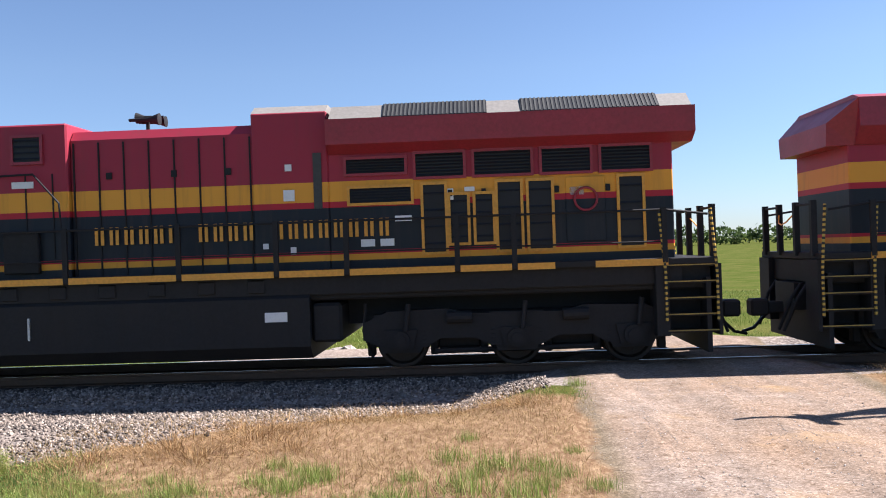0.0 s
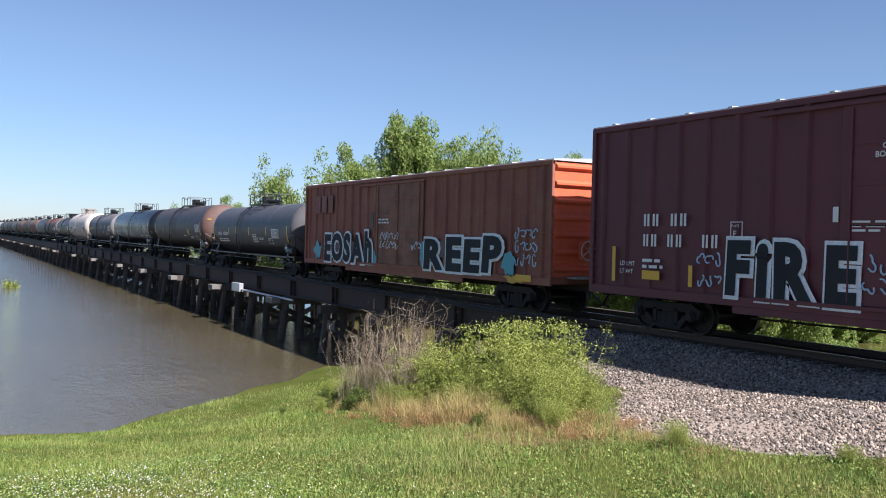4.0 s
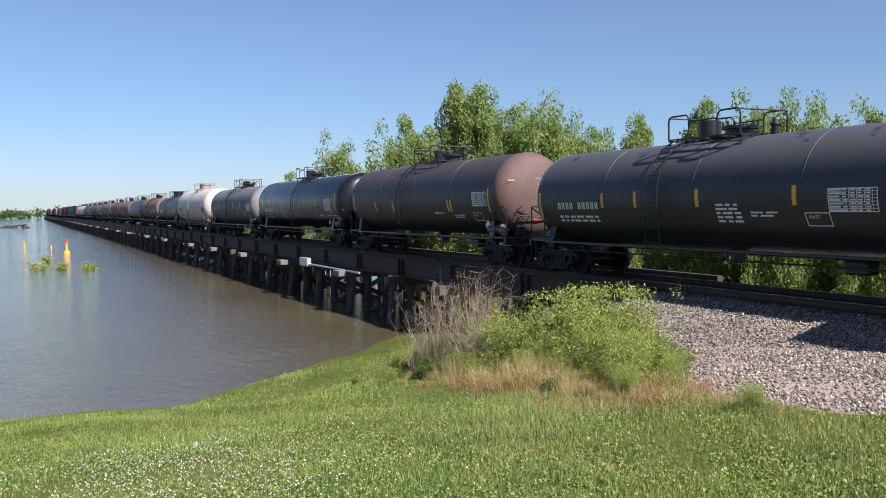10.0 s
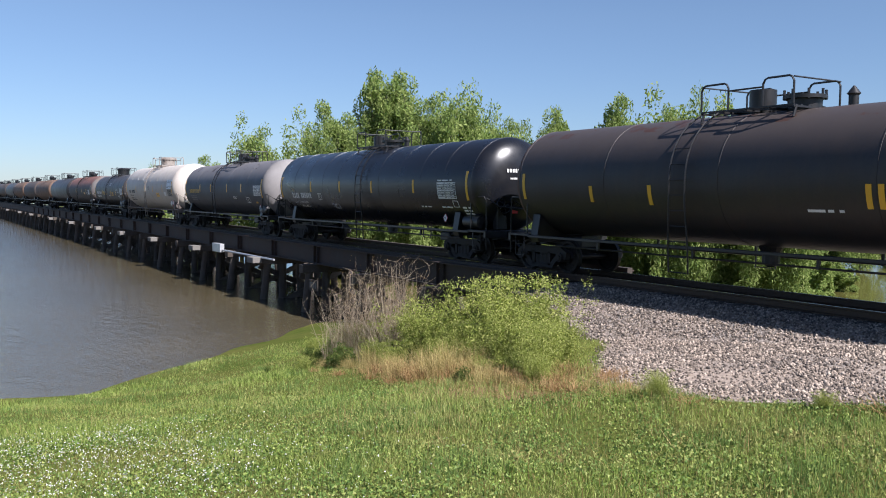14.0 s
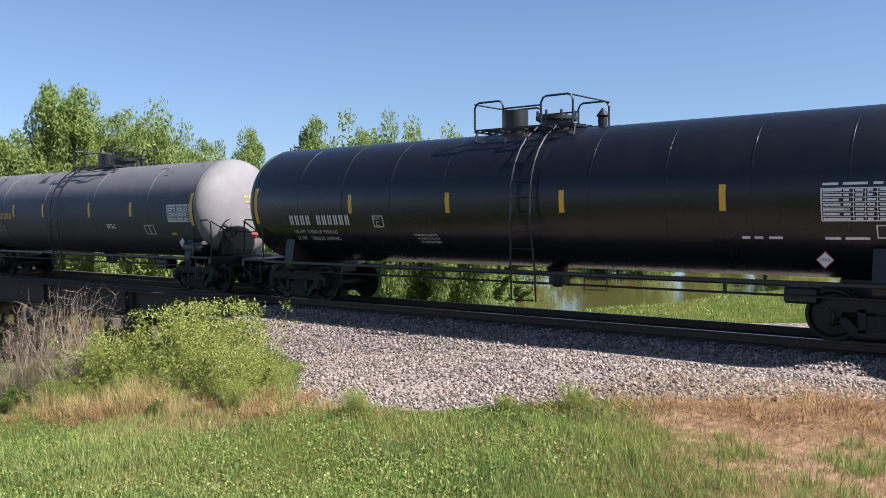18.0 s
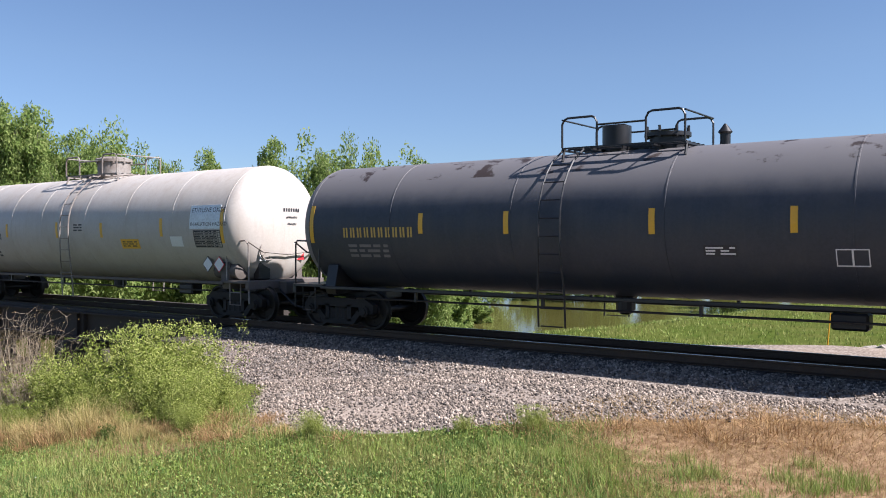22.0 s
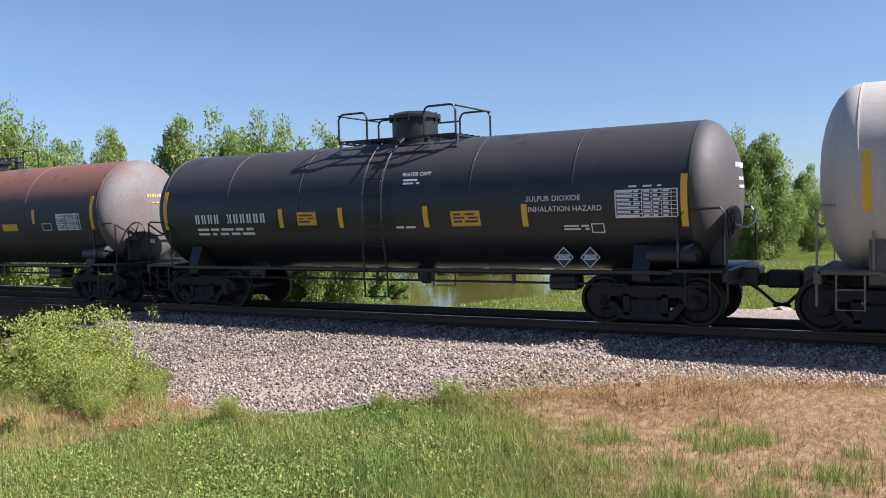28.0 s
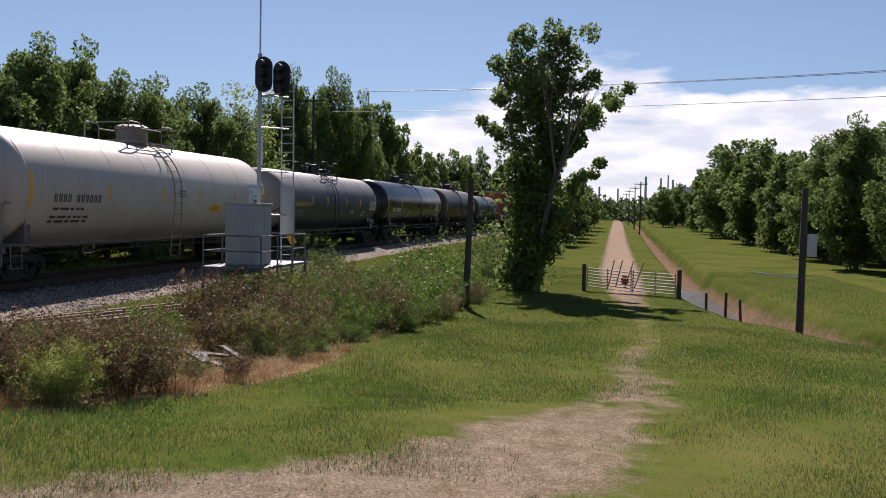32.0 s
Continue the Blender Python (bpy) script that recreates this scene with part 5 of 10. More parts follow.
def top_toned(m, z0, z1, pale, rust):
    """Tank top toned by height in the colour, with dark rust blots round the platform."""
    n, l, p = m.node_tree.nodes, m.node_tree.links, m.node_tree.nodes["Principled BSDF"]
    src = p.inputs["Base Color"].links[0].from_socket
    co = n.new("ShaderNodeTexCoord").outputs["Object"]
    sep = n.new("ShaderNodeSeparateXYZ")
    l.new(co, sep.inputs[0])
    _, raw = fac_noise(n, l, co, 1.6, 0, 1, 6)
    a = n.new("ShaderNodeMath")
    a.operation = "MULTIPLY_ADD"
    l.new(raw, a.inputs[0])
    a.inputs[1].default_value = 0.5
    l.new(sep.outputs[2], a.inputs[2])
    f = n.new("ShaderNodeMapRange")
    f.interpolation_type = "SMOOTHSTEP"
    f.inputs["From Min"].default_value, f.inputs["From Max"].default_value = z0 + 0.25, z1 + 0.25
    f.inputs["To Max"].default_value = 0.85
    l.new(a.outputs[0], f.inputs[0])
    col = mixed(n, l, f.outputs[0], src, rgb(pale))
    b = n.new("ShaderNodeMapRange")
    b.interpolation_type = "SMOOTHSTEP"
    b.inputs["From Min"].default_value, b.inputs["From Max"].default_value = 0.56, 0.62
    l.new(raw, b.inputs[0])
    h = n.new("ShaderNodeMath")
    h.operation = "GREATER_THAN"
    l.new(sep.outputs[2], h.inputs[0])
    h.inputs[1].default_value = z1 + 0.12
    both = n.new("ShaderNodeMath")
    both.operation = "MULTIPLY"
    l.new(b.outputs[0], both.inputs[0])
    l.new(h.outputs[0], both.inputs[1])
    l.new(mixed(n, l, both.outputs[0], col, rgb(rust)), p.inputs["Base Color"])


# the sunlit upper shell is put into this tank's colour as paler grey
top_toned(M_T4, 2.7, 3.4, (0.15, 0.14, 0.14), (0.035, 0.024, 0.02))
# brown-black tank drawn lighter towards its top
top_toned(M_T2, 2.9, 3.7, (0.055, 0.044, 0.04), (0.05, 0.024, 0.016))
# heads drawn paler than their barrels
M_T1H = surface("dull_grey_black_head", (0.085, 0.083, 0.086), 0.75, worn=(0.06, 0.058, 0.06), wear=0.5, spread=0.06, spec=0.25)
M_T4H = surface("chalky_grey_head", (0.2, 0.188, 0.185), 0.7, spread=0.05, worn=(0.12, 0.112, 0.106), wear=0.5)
M_T5 = surface("dirty_white_tank", (0.47, 0.43, 0.385), 0.5, worn=(0.4, 0.345, 0.285), wear=0.5, streaks=0.3, streak=(0.3, 0.2, 0.145), spread=0.08)
M_T6 = surface("black_tank", (0.016, 0.017, 0.02), 0.45, worn=(0.022, 0.02, 0.02), wear=0.5)
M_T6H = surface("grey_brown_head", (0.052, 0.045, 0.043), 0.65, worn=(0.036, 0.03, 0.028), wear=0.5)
M_T7 = surface("rust_topped_tank", (0.036, 0.036, 0.039), 0.6, worn=(0.06, 0.045, 0.042), wear=0.6, big=0.6, streaks=0.3, streak=(0.12, 0.055, 0.04))
top_toned(M_T7, 2.55, 3.25, (0.19, 0.08, 0.055), (0.1, 0.05, 0.035))
# black tanks drawn lighter towards the top
top_toned(M_T6, 2.6, 3.4, (0.048, 0.043, 0.042), (0.03, 0.026, 0.025))
top_toned(M_T1, 2.6, 3.4, (0.07, 0.069, 0.072), (0.03, 0.027, 0.026))
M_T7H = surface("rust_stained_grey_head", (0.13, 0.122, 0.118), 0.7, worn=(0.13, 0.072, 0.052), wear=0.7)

W, G, DK = M_WHITE, M_GOLDLET, M_DARKLET
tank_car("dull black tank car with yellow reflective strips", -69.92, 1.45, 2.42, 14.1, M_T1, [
    ("strip", -7.0, 1.7, 2.6), ("strip", -3.66, 2.1, 2.52), ("strip", -2.16, 2.1, 2.54), ("strip", 0.27, 2.1, 2.55), ("strip", 3.32, 2.12, 2.56), ("strip", 6.6, 1.7, 2.6),
    ("blocks", "++++ +++++", -6.0, -3.85, 2.06, 2.27, W), ("lines", -6.0, -3.9, 1.66, 1.9, 2, W), ("panel", 4.2, 5.38, 1.97, 2.47, W), ("frame", 3.55, 4.2, 1.66, 1.96, W),
    ("text", "plate", 3.65, 1.83, 0.07, W), ("lines", 0.9, 1.7, 1.7, 2.2, 5, W), ("lines", 2.0, 2.8, 1.85, 2.0, 2, W), ("placard", 6.1, 1.5, 0.2, W, M_DARKLET, None)],
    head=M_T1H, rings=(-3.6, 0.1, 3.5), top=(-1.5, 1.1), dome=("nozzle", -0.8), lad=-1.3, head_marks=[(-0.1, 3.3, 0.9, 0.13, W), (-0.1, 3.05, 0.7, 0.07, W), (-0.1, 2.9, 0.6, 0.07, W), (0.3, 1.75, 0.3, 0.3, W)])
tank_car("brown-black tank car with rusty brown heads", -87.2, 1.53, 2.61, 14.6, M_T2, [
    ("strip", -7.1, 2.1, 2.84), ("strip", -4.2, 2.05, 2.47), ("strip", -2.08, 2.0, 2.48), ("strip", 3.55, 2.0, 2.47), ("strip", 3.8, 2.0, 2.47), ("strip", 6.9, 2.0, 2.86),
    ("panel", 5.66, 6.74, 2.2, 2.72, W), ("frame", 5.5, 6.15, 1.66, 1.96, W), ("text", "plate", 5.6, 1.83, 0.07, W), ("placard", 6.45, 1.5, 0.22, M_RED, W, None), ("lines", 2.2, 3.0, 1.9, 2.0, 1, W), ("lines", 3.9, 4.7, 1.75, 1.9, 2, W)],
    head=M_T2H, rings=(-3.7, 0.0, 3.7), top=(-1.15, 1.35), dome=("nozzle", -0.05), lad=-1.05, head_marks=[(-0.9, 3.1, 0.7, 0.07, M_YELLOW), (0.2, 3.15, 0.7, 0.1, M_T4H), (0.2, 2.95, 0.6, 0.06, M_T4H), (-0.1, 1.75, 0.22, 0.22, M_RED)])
tank_car("glossy black tank car with white stencilling and yellow strips", -105.47, 1.53, 2.58, 16.77, M_T3, [
    ("strip", -8.28, 2.05, 3.0), ("strip", -4.7, 2.3, 2.76), ("strip", -1.65, 2.29, 2.74), ("strip", 1.3, 2.27, 2.72), ("strip", 4.61, 2.27, 2.74), ("strip", 8.1, 2.04, 2.98),
    ("blocks", "++++ ++++++", -7.0, -4.76, 2.02, 2.26, W), ("text", "load1", -6.9, 1.8, 0.085, W), ("text", "load2", -6.9, 1.63, 0.085, W), ("frame", -3.99, -3.66, 1.96, 2.24, W), ("text", "plate", -3.96, 2.14, 0.055, W), ("text", "c", -3.9, 1.99, 0.12, W),
    ("text", "heat1", -2.8, 1.76, 0.045, W), ("text", "heat2", -2.72, 1.68, 0.045, W), ("text", "heat3", -2.66, 1.6, 0.045, W), ("panel", 6.27, 7.43, 2.08, 2.63, W), ("lines", 6.3, 7.3, 2.66, 2.74, 1, W),
    ("lines", 4.9, 5.6, 1.76, 1.84, 1, W), ("lines", 6.3, 7.0, 1.76, 1.84, 1, W), ("lines", 7.6, 8.1, 1.55, 1.85, 3, W), ("frame", 7.1, 7.42, 1.8, 2.02, W), ("placard", 6.26, 1.42, 0.15, M_RED, W, "n1993")],
    rings=(-6.6, -5.0, -3.4, -1.8, 1.9, 3.5, 5.1, 6.7), top=(-1.4, 1.15), dome=("nozzle", -0.83), inset=1.2, lad=0.4, head_marks=[(-0.2, 3.0, 0.9, 0.14, W), (-0.2, 2.75, 0.6, 0.07, W), (-0.2, 1.75, 0.3, 0.3, M_RED)])
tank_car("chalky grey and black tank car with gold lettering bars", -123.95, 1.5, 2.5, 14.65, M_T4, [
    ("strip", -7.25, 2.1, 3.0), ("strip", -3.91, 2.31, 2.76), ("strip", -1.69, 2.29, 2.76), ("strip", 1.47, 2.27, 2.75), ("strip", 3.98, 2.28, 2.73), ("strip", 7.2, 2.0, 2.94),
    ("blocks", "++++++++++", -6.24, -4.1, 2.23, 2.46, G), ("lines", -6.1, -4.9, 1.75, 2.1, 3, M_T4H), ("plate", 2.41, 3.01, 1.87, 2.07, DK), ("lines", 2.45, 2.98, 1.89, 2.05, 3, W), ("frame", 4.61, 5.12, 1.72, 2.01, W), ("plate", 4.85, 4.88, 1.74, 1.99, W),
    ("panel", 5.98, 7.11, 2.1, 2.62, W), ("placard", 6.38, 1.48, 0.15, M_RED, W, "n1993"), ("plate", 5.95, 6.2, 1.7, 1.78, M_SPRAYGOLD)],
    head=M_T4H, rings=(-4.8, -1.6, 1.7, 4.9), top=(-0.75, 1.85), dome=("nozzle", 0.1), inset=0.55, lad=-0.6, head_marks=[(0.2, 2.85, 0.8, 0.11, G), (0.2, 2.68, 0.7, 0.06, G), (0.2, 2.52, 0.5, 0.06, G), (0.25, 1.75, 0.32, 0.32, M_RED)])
M_WHITERAIL = surface("white_painted_rail", (0.26, 0.235, 0.21), 0.6, worn=(0.13, 0.085, 0.06), wear=0.8)
M_DIRTYSILL = surface("dirt_caked_sill", (0.1, 0.085, 0.075), 0.75, worn=(0.2, 0.16, 0.13), wear=0.5)
tank_car("dirty white tank car with brown rust stains and dark lettering", -141.7, 1.64, 2.6, 14.86, M_T5, [
    ("strip", -7.3, 2.05, 3.0), ("strip", -3.78, 2.28, 2.73), ("strip", -0.68, 2.26, 2.75), ("strip", 1.78, 2.26, 2.7), ("strip", 4.72, 2.28, 2.79), ("strip", 7.32, 2.09, 3.0),
    ("blocks", "++++ ++++++", -6.36, -4.17, 2.2, 2.42, DK), ("lines", -6.3, -4.9, 1.95, 2.08, 1, DK), ("lines", -6.3, -4.6, 1.6, 1.85, 2, DK), ("plate", 2.72, 3.6, 1.93, 2.21, M_YELLOW), ("lines", 2.8, 3.5, 1.98, 2.16, 3, DK),
    ("plate", 6.0, 7.25, 2.48, 3.12, M_SPRAYWHITE), ("text", "ethyl", 6.08, 2.93, 0.12, DK), ("text", "inhal", 6.05, 2.56, 0.1, DK), ("panel", 6.14, 7.25, 1.98, 2.44, DK), ("plate", 5.1, 5.62, 2.0, 2.28, W),
    ("lines", 0.3, 0.75, 2.45, 2.7, 3, DK), ("placard", 6.49, 1.52, 0.22, DK, W, None), ("placard", 6.95, 1.52, 0.22, M_RED, W, None)],
    metal=M_WHITERAIL, sill=M_DIRTYSILL, rings=(-5.7, -3.5, -1.6, 0.9, 3.0, 5.2), top=(-1.5, 1.35), dome=("dome", 0.0), inset=0.3, lad=0.0,
    head_marks=[(0.15, 3.0, 0.75, 0.12, DK), (0.15, 2.8, 0.5, 0.06, DK), (0.15, 2.62, 0.4, 0.06, DK), (-0.75, 1.75, 0.34, 0.34, W), (0.6, 1.75, 0.34, 0.34, M_RED)])
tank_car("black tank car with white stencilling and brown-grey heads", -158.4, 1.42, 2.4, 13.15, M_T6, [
    ("strip", -6.5, 1.95, 2.9), ("strip", -2.74, 1.95, 2.39), ("strip", -1.03, 1.93, 2.37), ("strip", 1.16, 1.91, 2.35), ("strip", 3.41, 1.89, 2.33), ("strip", 6.5, 1.85, 2.78),
    ("blocks", "++++ ++++++", -5.49, -3.18, 2.08, 2.3, W), ("lines", -5.45, -3.6, 1.78, 2.0, 2, W), ("plate", -2.25, -1.71, 2.0, 2.3, M_SPRAYGOLD), ("lines", -2.2, -1.78, 2.05, 2.26, 3, DK), ("plate", 1.76, 2.43, 1.92, 2.23, M_SPRAYGOLD), ("lines", 1.82, 2.38, 1.98, 2.2, 3, DK),
    ("text", "sulfur", 3.46, 2.37, 0.1, W), ("text", "inhal", 3.5, 2.17, 0.1, W), ("panel", 5.24, 6.39, 2.02, 2.53, W), ("lines", 5.5, 6.1, 2.56, 2.62, 1, W), ("frame", 4.75, 5.0, 1.75, 1.93, W), ("lines", 4.2, 4.7, 1.8, 1.92, 2, W), ("lines", 0.4, 0.9, 1.88, 1.96, 1, W),
    ("text", "water", 0.55, 2.98, 0.08, W), ("lines", 0.6, 1.0, 2.8, 2.94, 2, W), ("placard", 4.09, 1.28, 0.2, W, DK, "n1079"), ("placard", 4.63, 1.28, 0.2, W, DK, "n1079")],
    head=M_T6H, rings=(-4.4, -2.2, 0.0, 2.2, 4.4), top=(-1.45, 1.6), dome=("dome", 0.1), inset=0.9, lad=-0.08, head_marks=[(0.1, 2.95, 0.8, 0.12, W), (0.1, 2.7, 0.5, 0.07, W), (0.1, 2.55, 0.5, 0.07, W)])
tank_car("rust-topped dark tank car with stained grey heads", -174.6, 1.45, 2.45, 14.2, M_T7, [
    ("strip", 6.9, 2.0, 2.9), ("strip", 4.4, 2.2, 2.6), ("strip", 1.6, 2.2, 2.6), ("strip", -2.0, 2.2, 2.6), ("panel", 5.4, 6.4, 2.0, 2.45, W), ("plate", 2.9, 3.6, 2.0, 2.2, M_YELLOW), ("frame", 4.75, 5.15, 2.0, 2.2, W)],
    head=M_T7H, rings=(-3, 0.5, 4.0), top=(-1.5, 1.5), dome=("nozzle", -0.6), lad=-0.4, head_marks=[(0.1, 2.9, 0.8, 0.11, G), (0.1, 2.7, 0.5, 0.06, G), (-0.1, 1.7, 0.3, 0.3, W)])
M_T8 = surface("grey_brown_tank", (0.075, 0.065, 0.06), 0.65, worn=(0.12, 0.07, 0.05), wear=0.7, streaks=0.4, streak=(0.14, 0.08, 0.05))
M_T9 = surface("tan_rust_tank", (0.17, 0.105, 0.07), 0.7, worn=(0.08, 0.06, 0.05), wear=0.6)
M_TEALCAR = surface("teal_paint", (0.06, 0.17, 0.22), 0.6, worn=(0.1, 0.12, 0.13), wear=0.4)
M_GREYCAR = surface("grey_hopper_paint", (0.28, 0.28, 0.27), 0.6, worn=(0.18, 0.15, 0.13), wear=0.5, streaks=0.3)
FAR = [("tank", M_T6, 13.6), ("tank", M_T9, 13.8), ("tank", M_T8, 13.8), ("tank", M_T9, 14.2), ("tank", M_T1, 13.8), ("tank", M_T8, 14.0), ("tank", M_T1, 14.0), ("tank", M_T2, 14.0),
       ("tank", M_T5, 13.0), ("tank", M_T5, 13.0), ("box", M_BOXA, 17.0), ("box", M_TEALCAR, 16.0), ("box", M_TEALCAR, 16.0), ("box", M_BOXA, 17.0), ("box", M_BOXB, 17.0), ("box", M_BOXA, 17.0),
       ("box", M_GREYCAR, 15.0), ("box", M_GREYCAR, 15.0), ("box", M_T9, 15.0), ("tank", M_T1, 14.0), ("box", M_GREYCAR, 16.0), ("box", M_BOXB, 17.0), ("box", M_BOXA, 17.0), ("tank", M_T8, 14.0), ("tank", M_T1, 14.0),
       ("box", M_GREYCAR, 16.0), ("box", M_BOXB, 17.0), ("box", M_T9, 15.0), ("box", M_GREYCAR, 16.0), ("box", M_BOXA, 17.0), ("tank", M_T1, 14.0), ("tank", M_T8, 14.0)]
edge = -183.2
for kind, paint, L in FAR:
    if kind == "tank":
        c = edge - L / 2 - 0.9
        tank_car("weathered %s tank car far back in the train" % ("white" if paint is M_T5 else "rust-stained dark"), c, 1.45, 2.45, L, paint, near=False, dome=("nozzle", -0.5), top=(-1.3, 1.3))
        edge = c - L / 2 - 1.6
    else:
        c = edge - L / 2 - 0.5
        box_car("weathered freight car far back in the train", c, L, 0.9, 4.3 if paint is not M_GREYCAR else 4.0, paint, paint, spaced(-L / 2 + 1, L / 2 - 1, 9), (), near=False, group="box cars of the train")
        edge = c - L / 2 - 1.0


# ---- the locomotives ----
def livery():
    """Painted bands by height: red over gold, red line, black, red line, gold."""
    m, n, l, p = base_mat("banded_livery")
    co = n.new("ShaderNodeTexCoord").outputs["Object"]
    sep = n.new("ShaderNodeSeparateXYZ")
    l.new(co, sep.inputs[0])
    r = n.new("ShaderNodeMapRange")
    r.inputs["From Min"].default_value, r.inputs["From Max"].default_value = 1.0, 5.0
    l.new(sep.outputs[2], r.inputs[0])
    ramp = n.new("ShaderNodeValToRGB")
    ramp.color_ramp.interpolation = "CONSTANT"
    red, gold, black, line = (0.33, 0.028, 0.05), (0.76, 0.34, 0.035), (0.012, 0.017, 0.023), (0.45, 0.02, 0.035)
    e = ramp.color_ramp.elements
    e[0].position, e[0].color = 0.0, rgb(black)
    e[1].position, e[1].color = (2.0 - 1) / 4, rgb(gold)
    for z, c in ((2.10, line), (2.16, black), (2.94, line), (3.05, gold), (3.42, red)):
        e.new((z - 1) / 4).color = rgb(c)
    l.new(r.outputs[0], ramp.inputs[0])
    f1, raw = fac_noise(n, l, co, 1.4, 0.4, 0.75, 6)
    f3, _ = fac_noise(n, l, co, 1.0, 0.52, 0.8, 5, 0.6, (5, 5, 0.4))
    mul = n.new("ShaderNodeMath")
    mul.operation = "MULTIPLY"
    l.new(f3, mul.inputs[0])
    mul.inputs[1].default_value = 0.3
    col = mixed(n, l, mul.outputs[0], ramp.outputs[0], (0.09, 0.055, 0.045, 1))
    l.new(col, p.inputs["Base Color"])
    p.inputs["Roughness"].default_value = 0.5
    p.inputs["Specular IOR Level"].default_value = 0.3
    return m


M_LIV = livery()
M_LIVRED = surface("faded_red_paint", (0.31, 0.025, 0.04), 0.45, worn=(0.2, 0.03, 0.035), wear=0.5)
M_LIVGOLD = surface("gold_paint", (0.72, 0.33, 0.035), 0.45, worn=(0.5, 0.26, 0.06), wear=0.3)
M_CREAM = surface("cream_roof_paint", (0.25, 0.23, 0.2), 0.65, worn=(0.18, 0.16, 0.135), wear=0.5)
M_GREYROOF = surface("grey_radiator_top", (0.05, 0.052, 0.048), 0.7, worn=(0.1, 0.09, 0.075), wear=0.5)
M_LOUVRE = surface("dark_louvre", (0.006, 0.006, 0.007), 0.6)
M_UNDER = surface("locomotive_underframe", (0.018, 0.018, 0.019), 0.68, worn=(0.028, 0.025, 0.023), wear=0.6, streaks=0.3, streak=(0.014, 0.011, 0.009), spec=0.25)


def glass_mat():
    m, n, l, p = base_mat("dark_cab_glass")
    p.inputs["Base Color"].default_value = (0.012, 0.016, 0.02, 1)
    p.inputs["Roughness"].default_value = 0.06
    return m


def striped_mat():
    m, n, l, p = base_mat("striped_grab_rail")
    co = n.new("ShaderNodeTexCoord").outputs["Object"]
    sep = n.new("ShaderNodeSeparateXYZ")
    l.new(co, sep.inputs[0])
    k = n.new("ShaderNodeMath")
    k.operation = "MULTIPLY"
    l.new(sep.outputs[2], k.inputs[0])
    k.inputs[1].default_value = 11.0
    f = n.new("ShaderNodeMath")
    f.operation = "FRACT"
    l.new(k.outputs[0], f.inputs[0])
    c = n.new("ShaderNodeMath")
    c.operation = "GREATER_THAN"
    l.new(f.outputs[0], c.inputs[0])
    c.inputs[1].default_value = 0.5
    l.new(mixed(n, l, c.outputs[0], (0.01, 0.01, 0.01, 1), (0.6, 0.38, 0.06, 1)), p.inputs["Base Color"])
    return m


M_GLASS = glass_mat()
M_STRIPED = striped_mat()
M_STEPEDGE = surface("worn_step_edge", (0.38, 0.25, 0.05), 0.6, worn=(0.1, 0.08, 0.05), wear=0.6)


def louvre(car, x0, x1, z0, z1, y, frame_mat, slats=8):
    s = part("grille", Shape().box(x0, x1, y - 0.01, y + 0.02, z0, z1), M_LOUVRE, car, "black louvred grille")
    fr = Shape()
    for a, b, c, d in ((x0 - 0.05, x0, z0 - 0.05, z1 + 0.05), (x1, x1 + 0.05, z0 - 0.05, z1 + 0.05), (x0, x1, z0 - 0.05, z0), (x0, x1, z1, z1 + 0.05)):
        fr.box(a, b, y - 0.035, y + 0.01, c, d)
    part("grille_frame", fr, frame_mat, s)
    for k in range(slats):
        z = z0 + (z1 - z0) * (k + 0.5) / slats
        part("slat", Shape().prism([(y - 0.03, z - 0.012), (y - 0.01, z + 0.02), (y, z + 0.02), (y - 0.02, z - 0.012)], "x", x0, x1), M_LOUVRE, s)


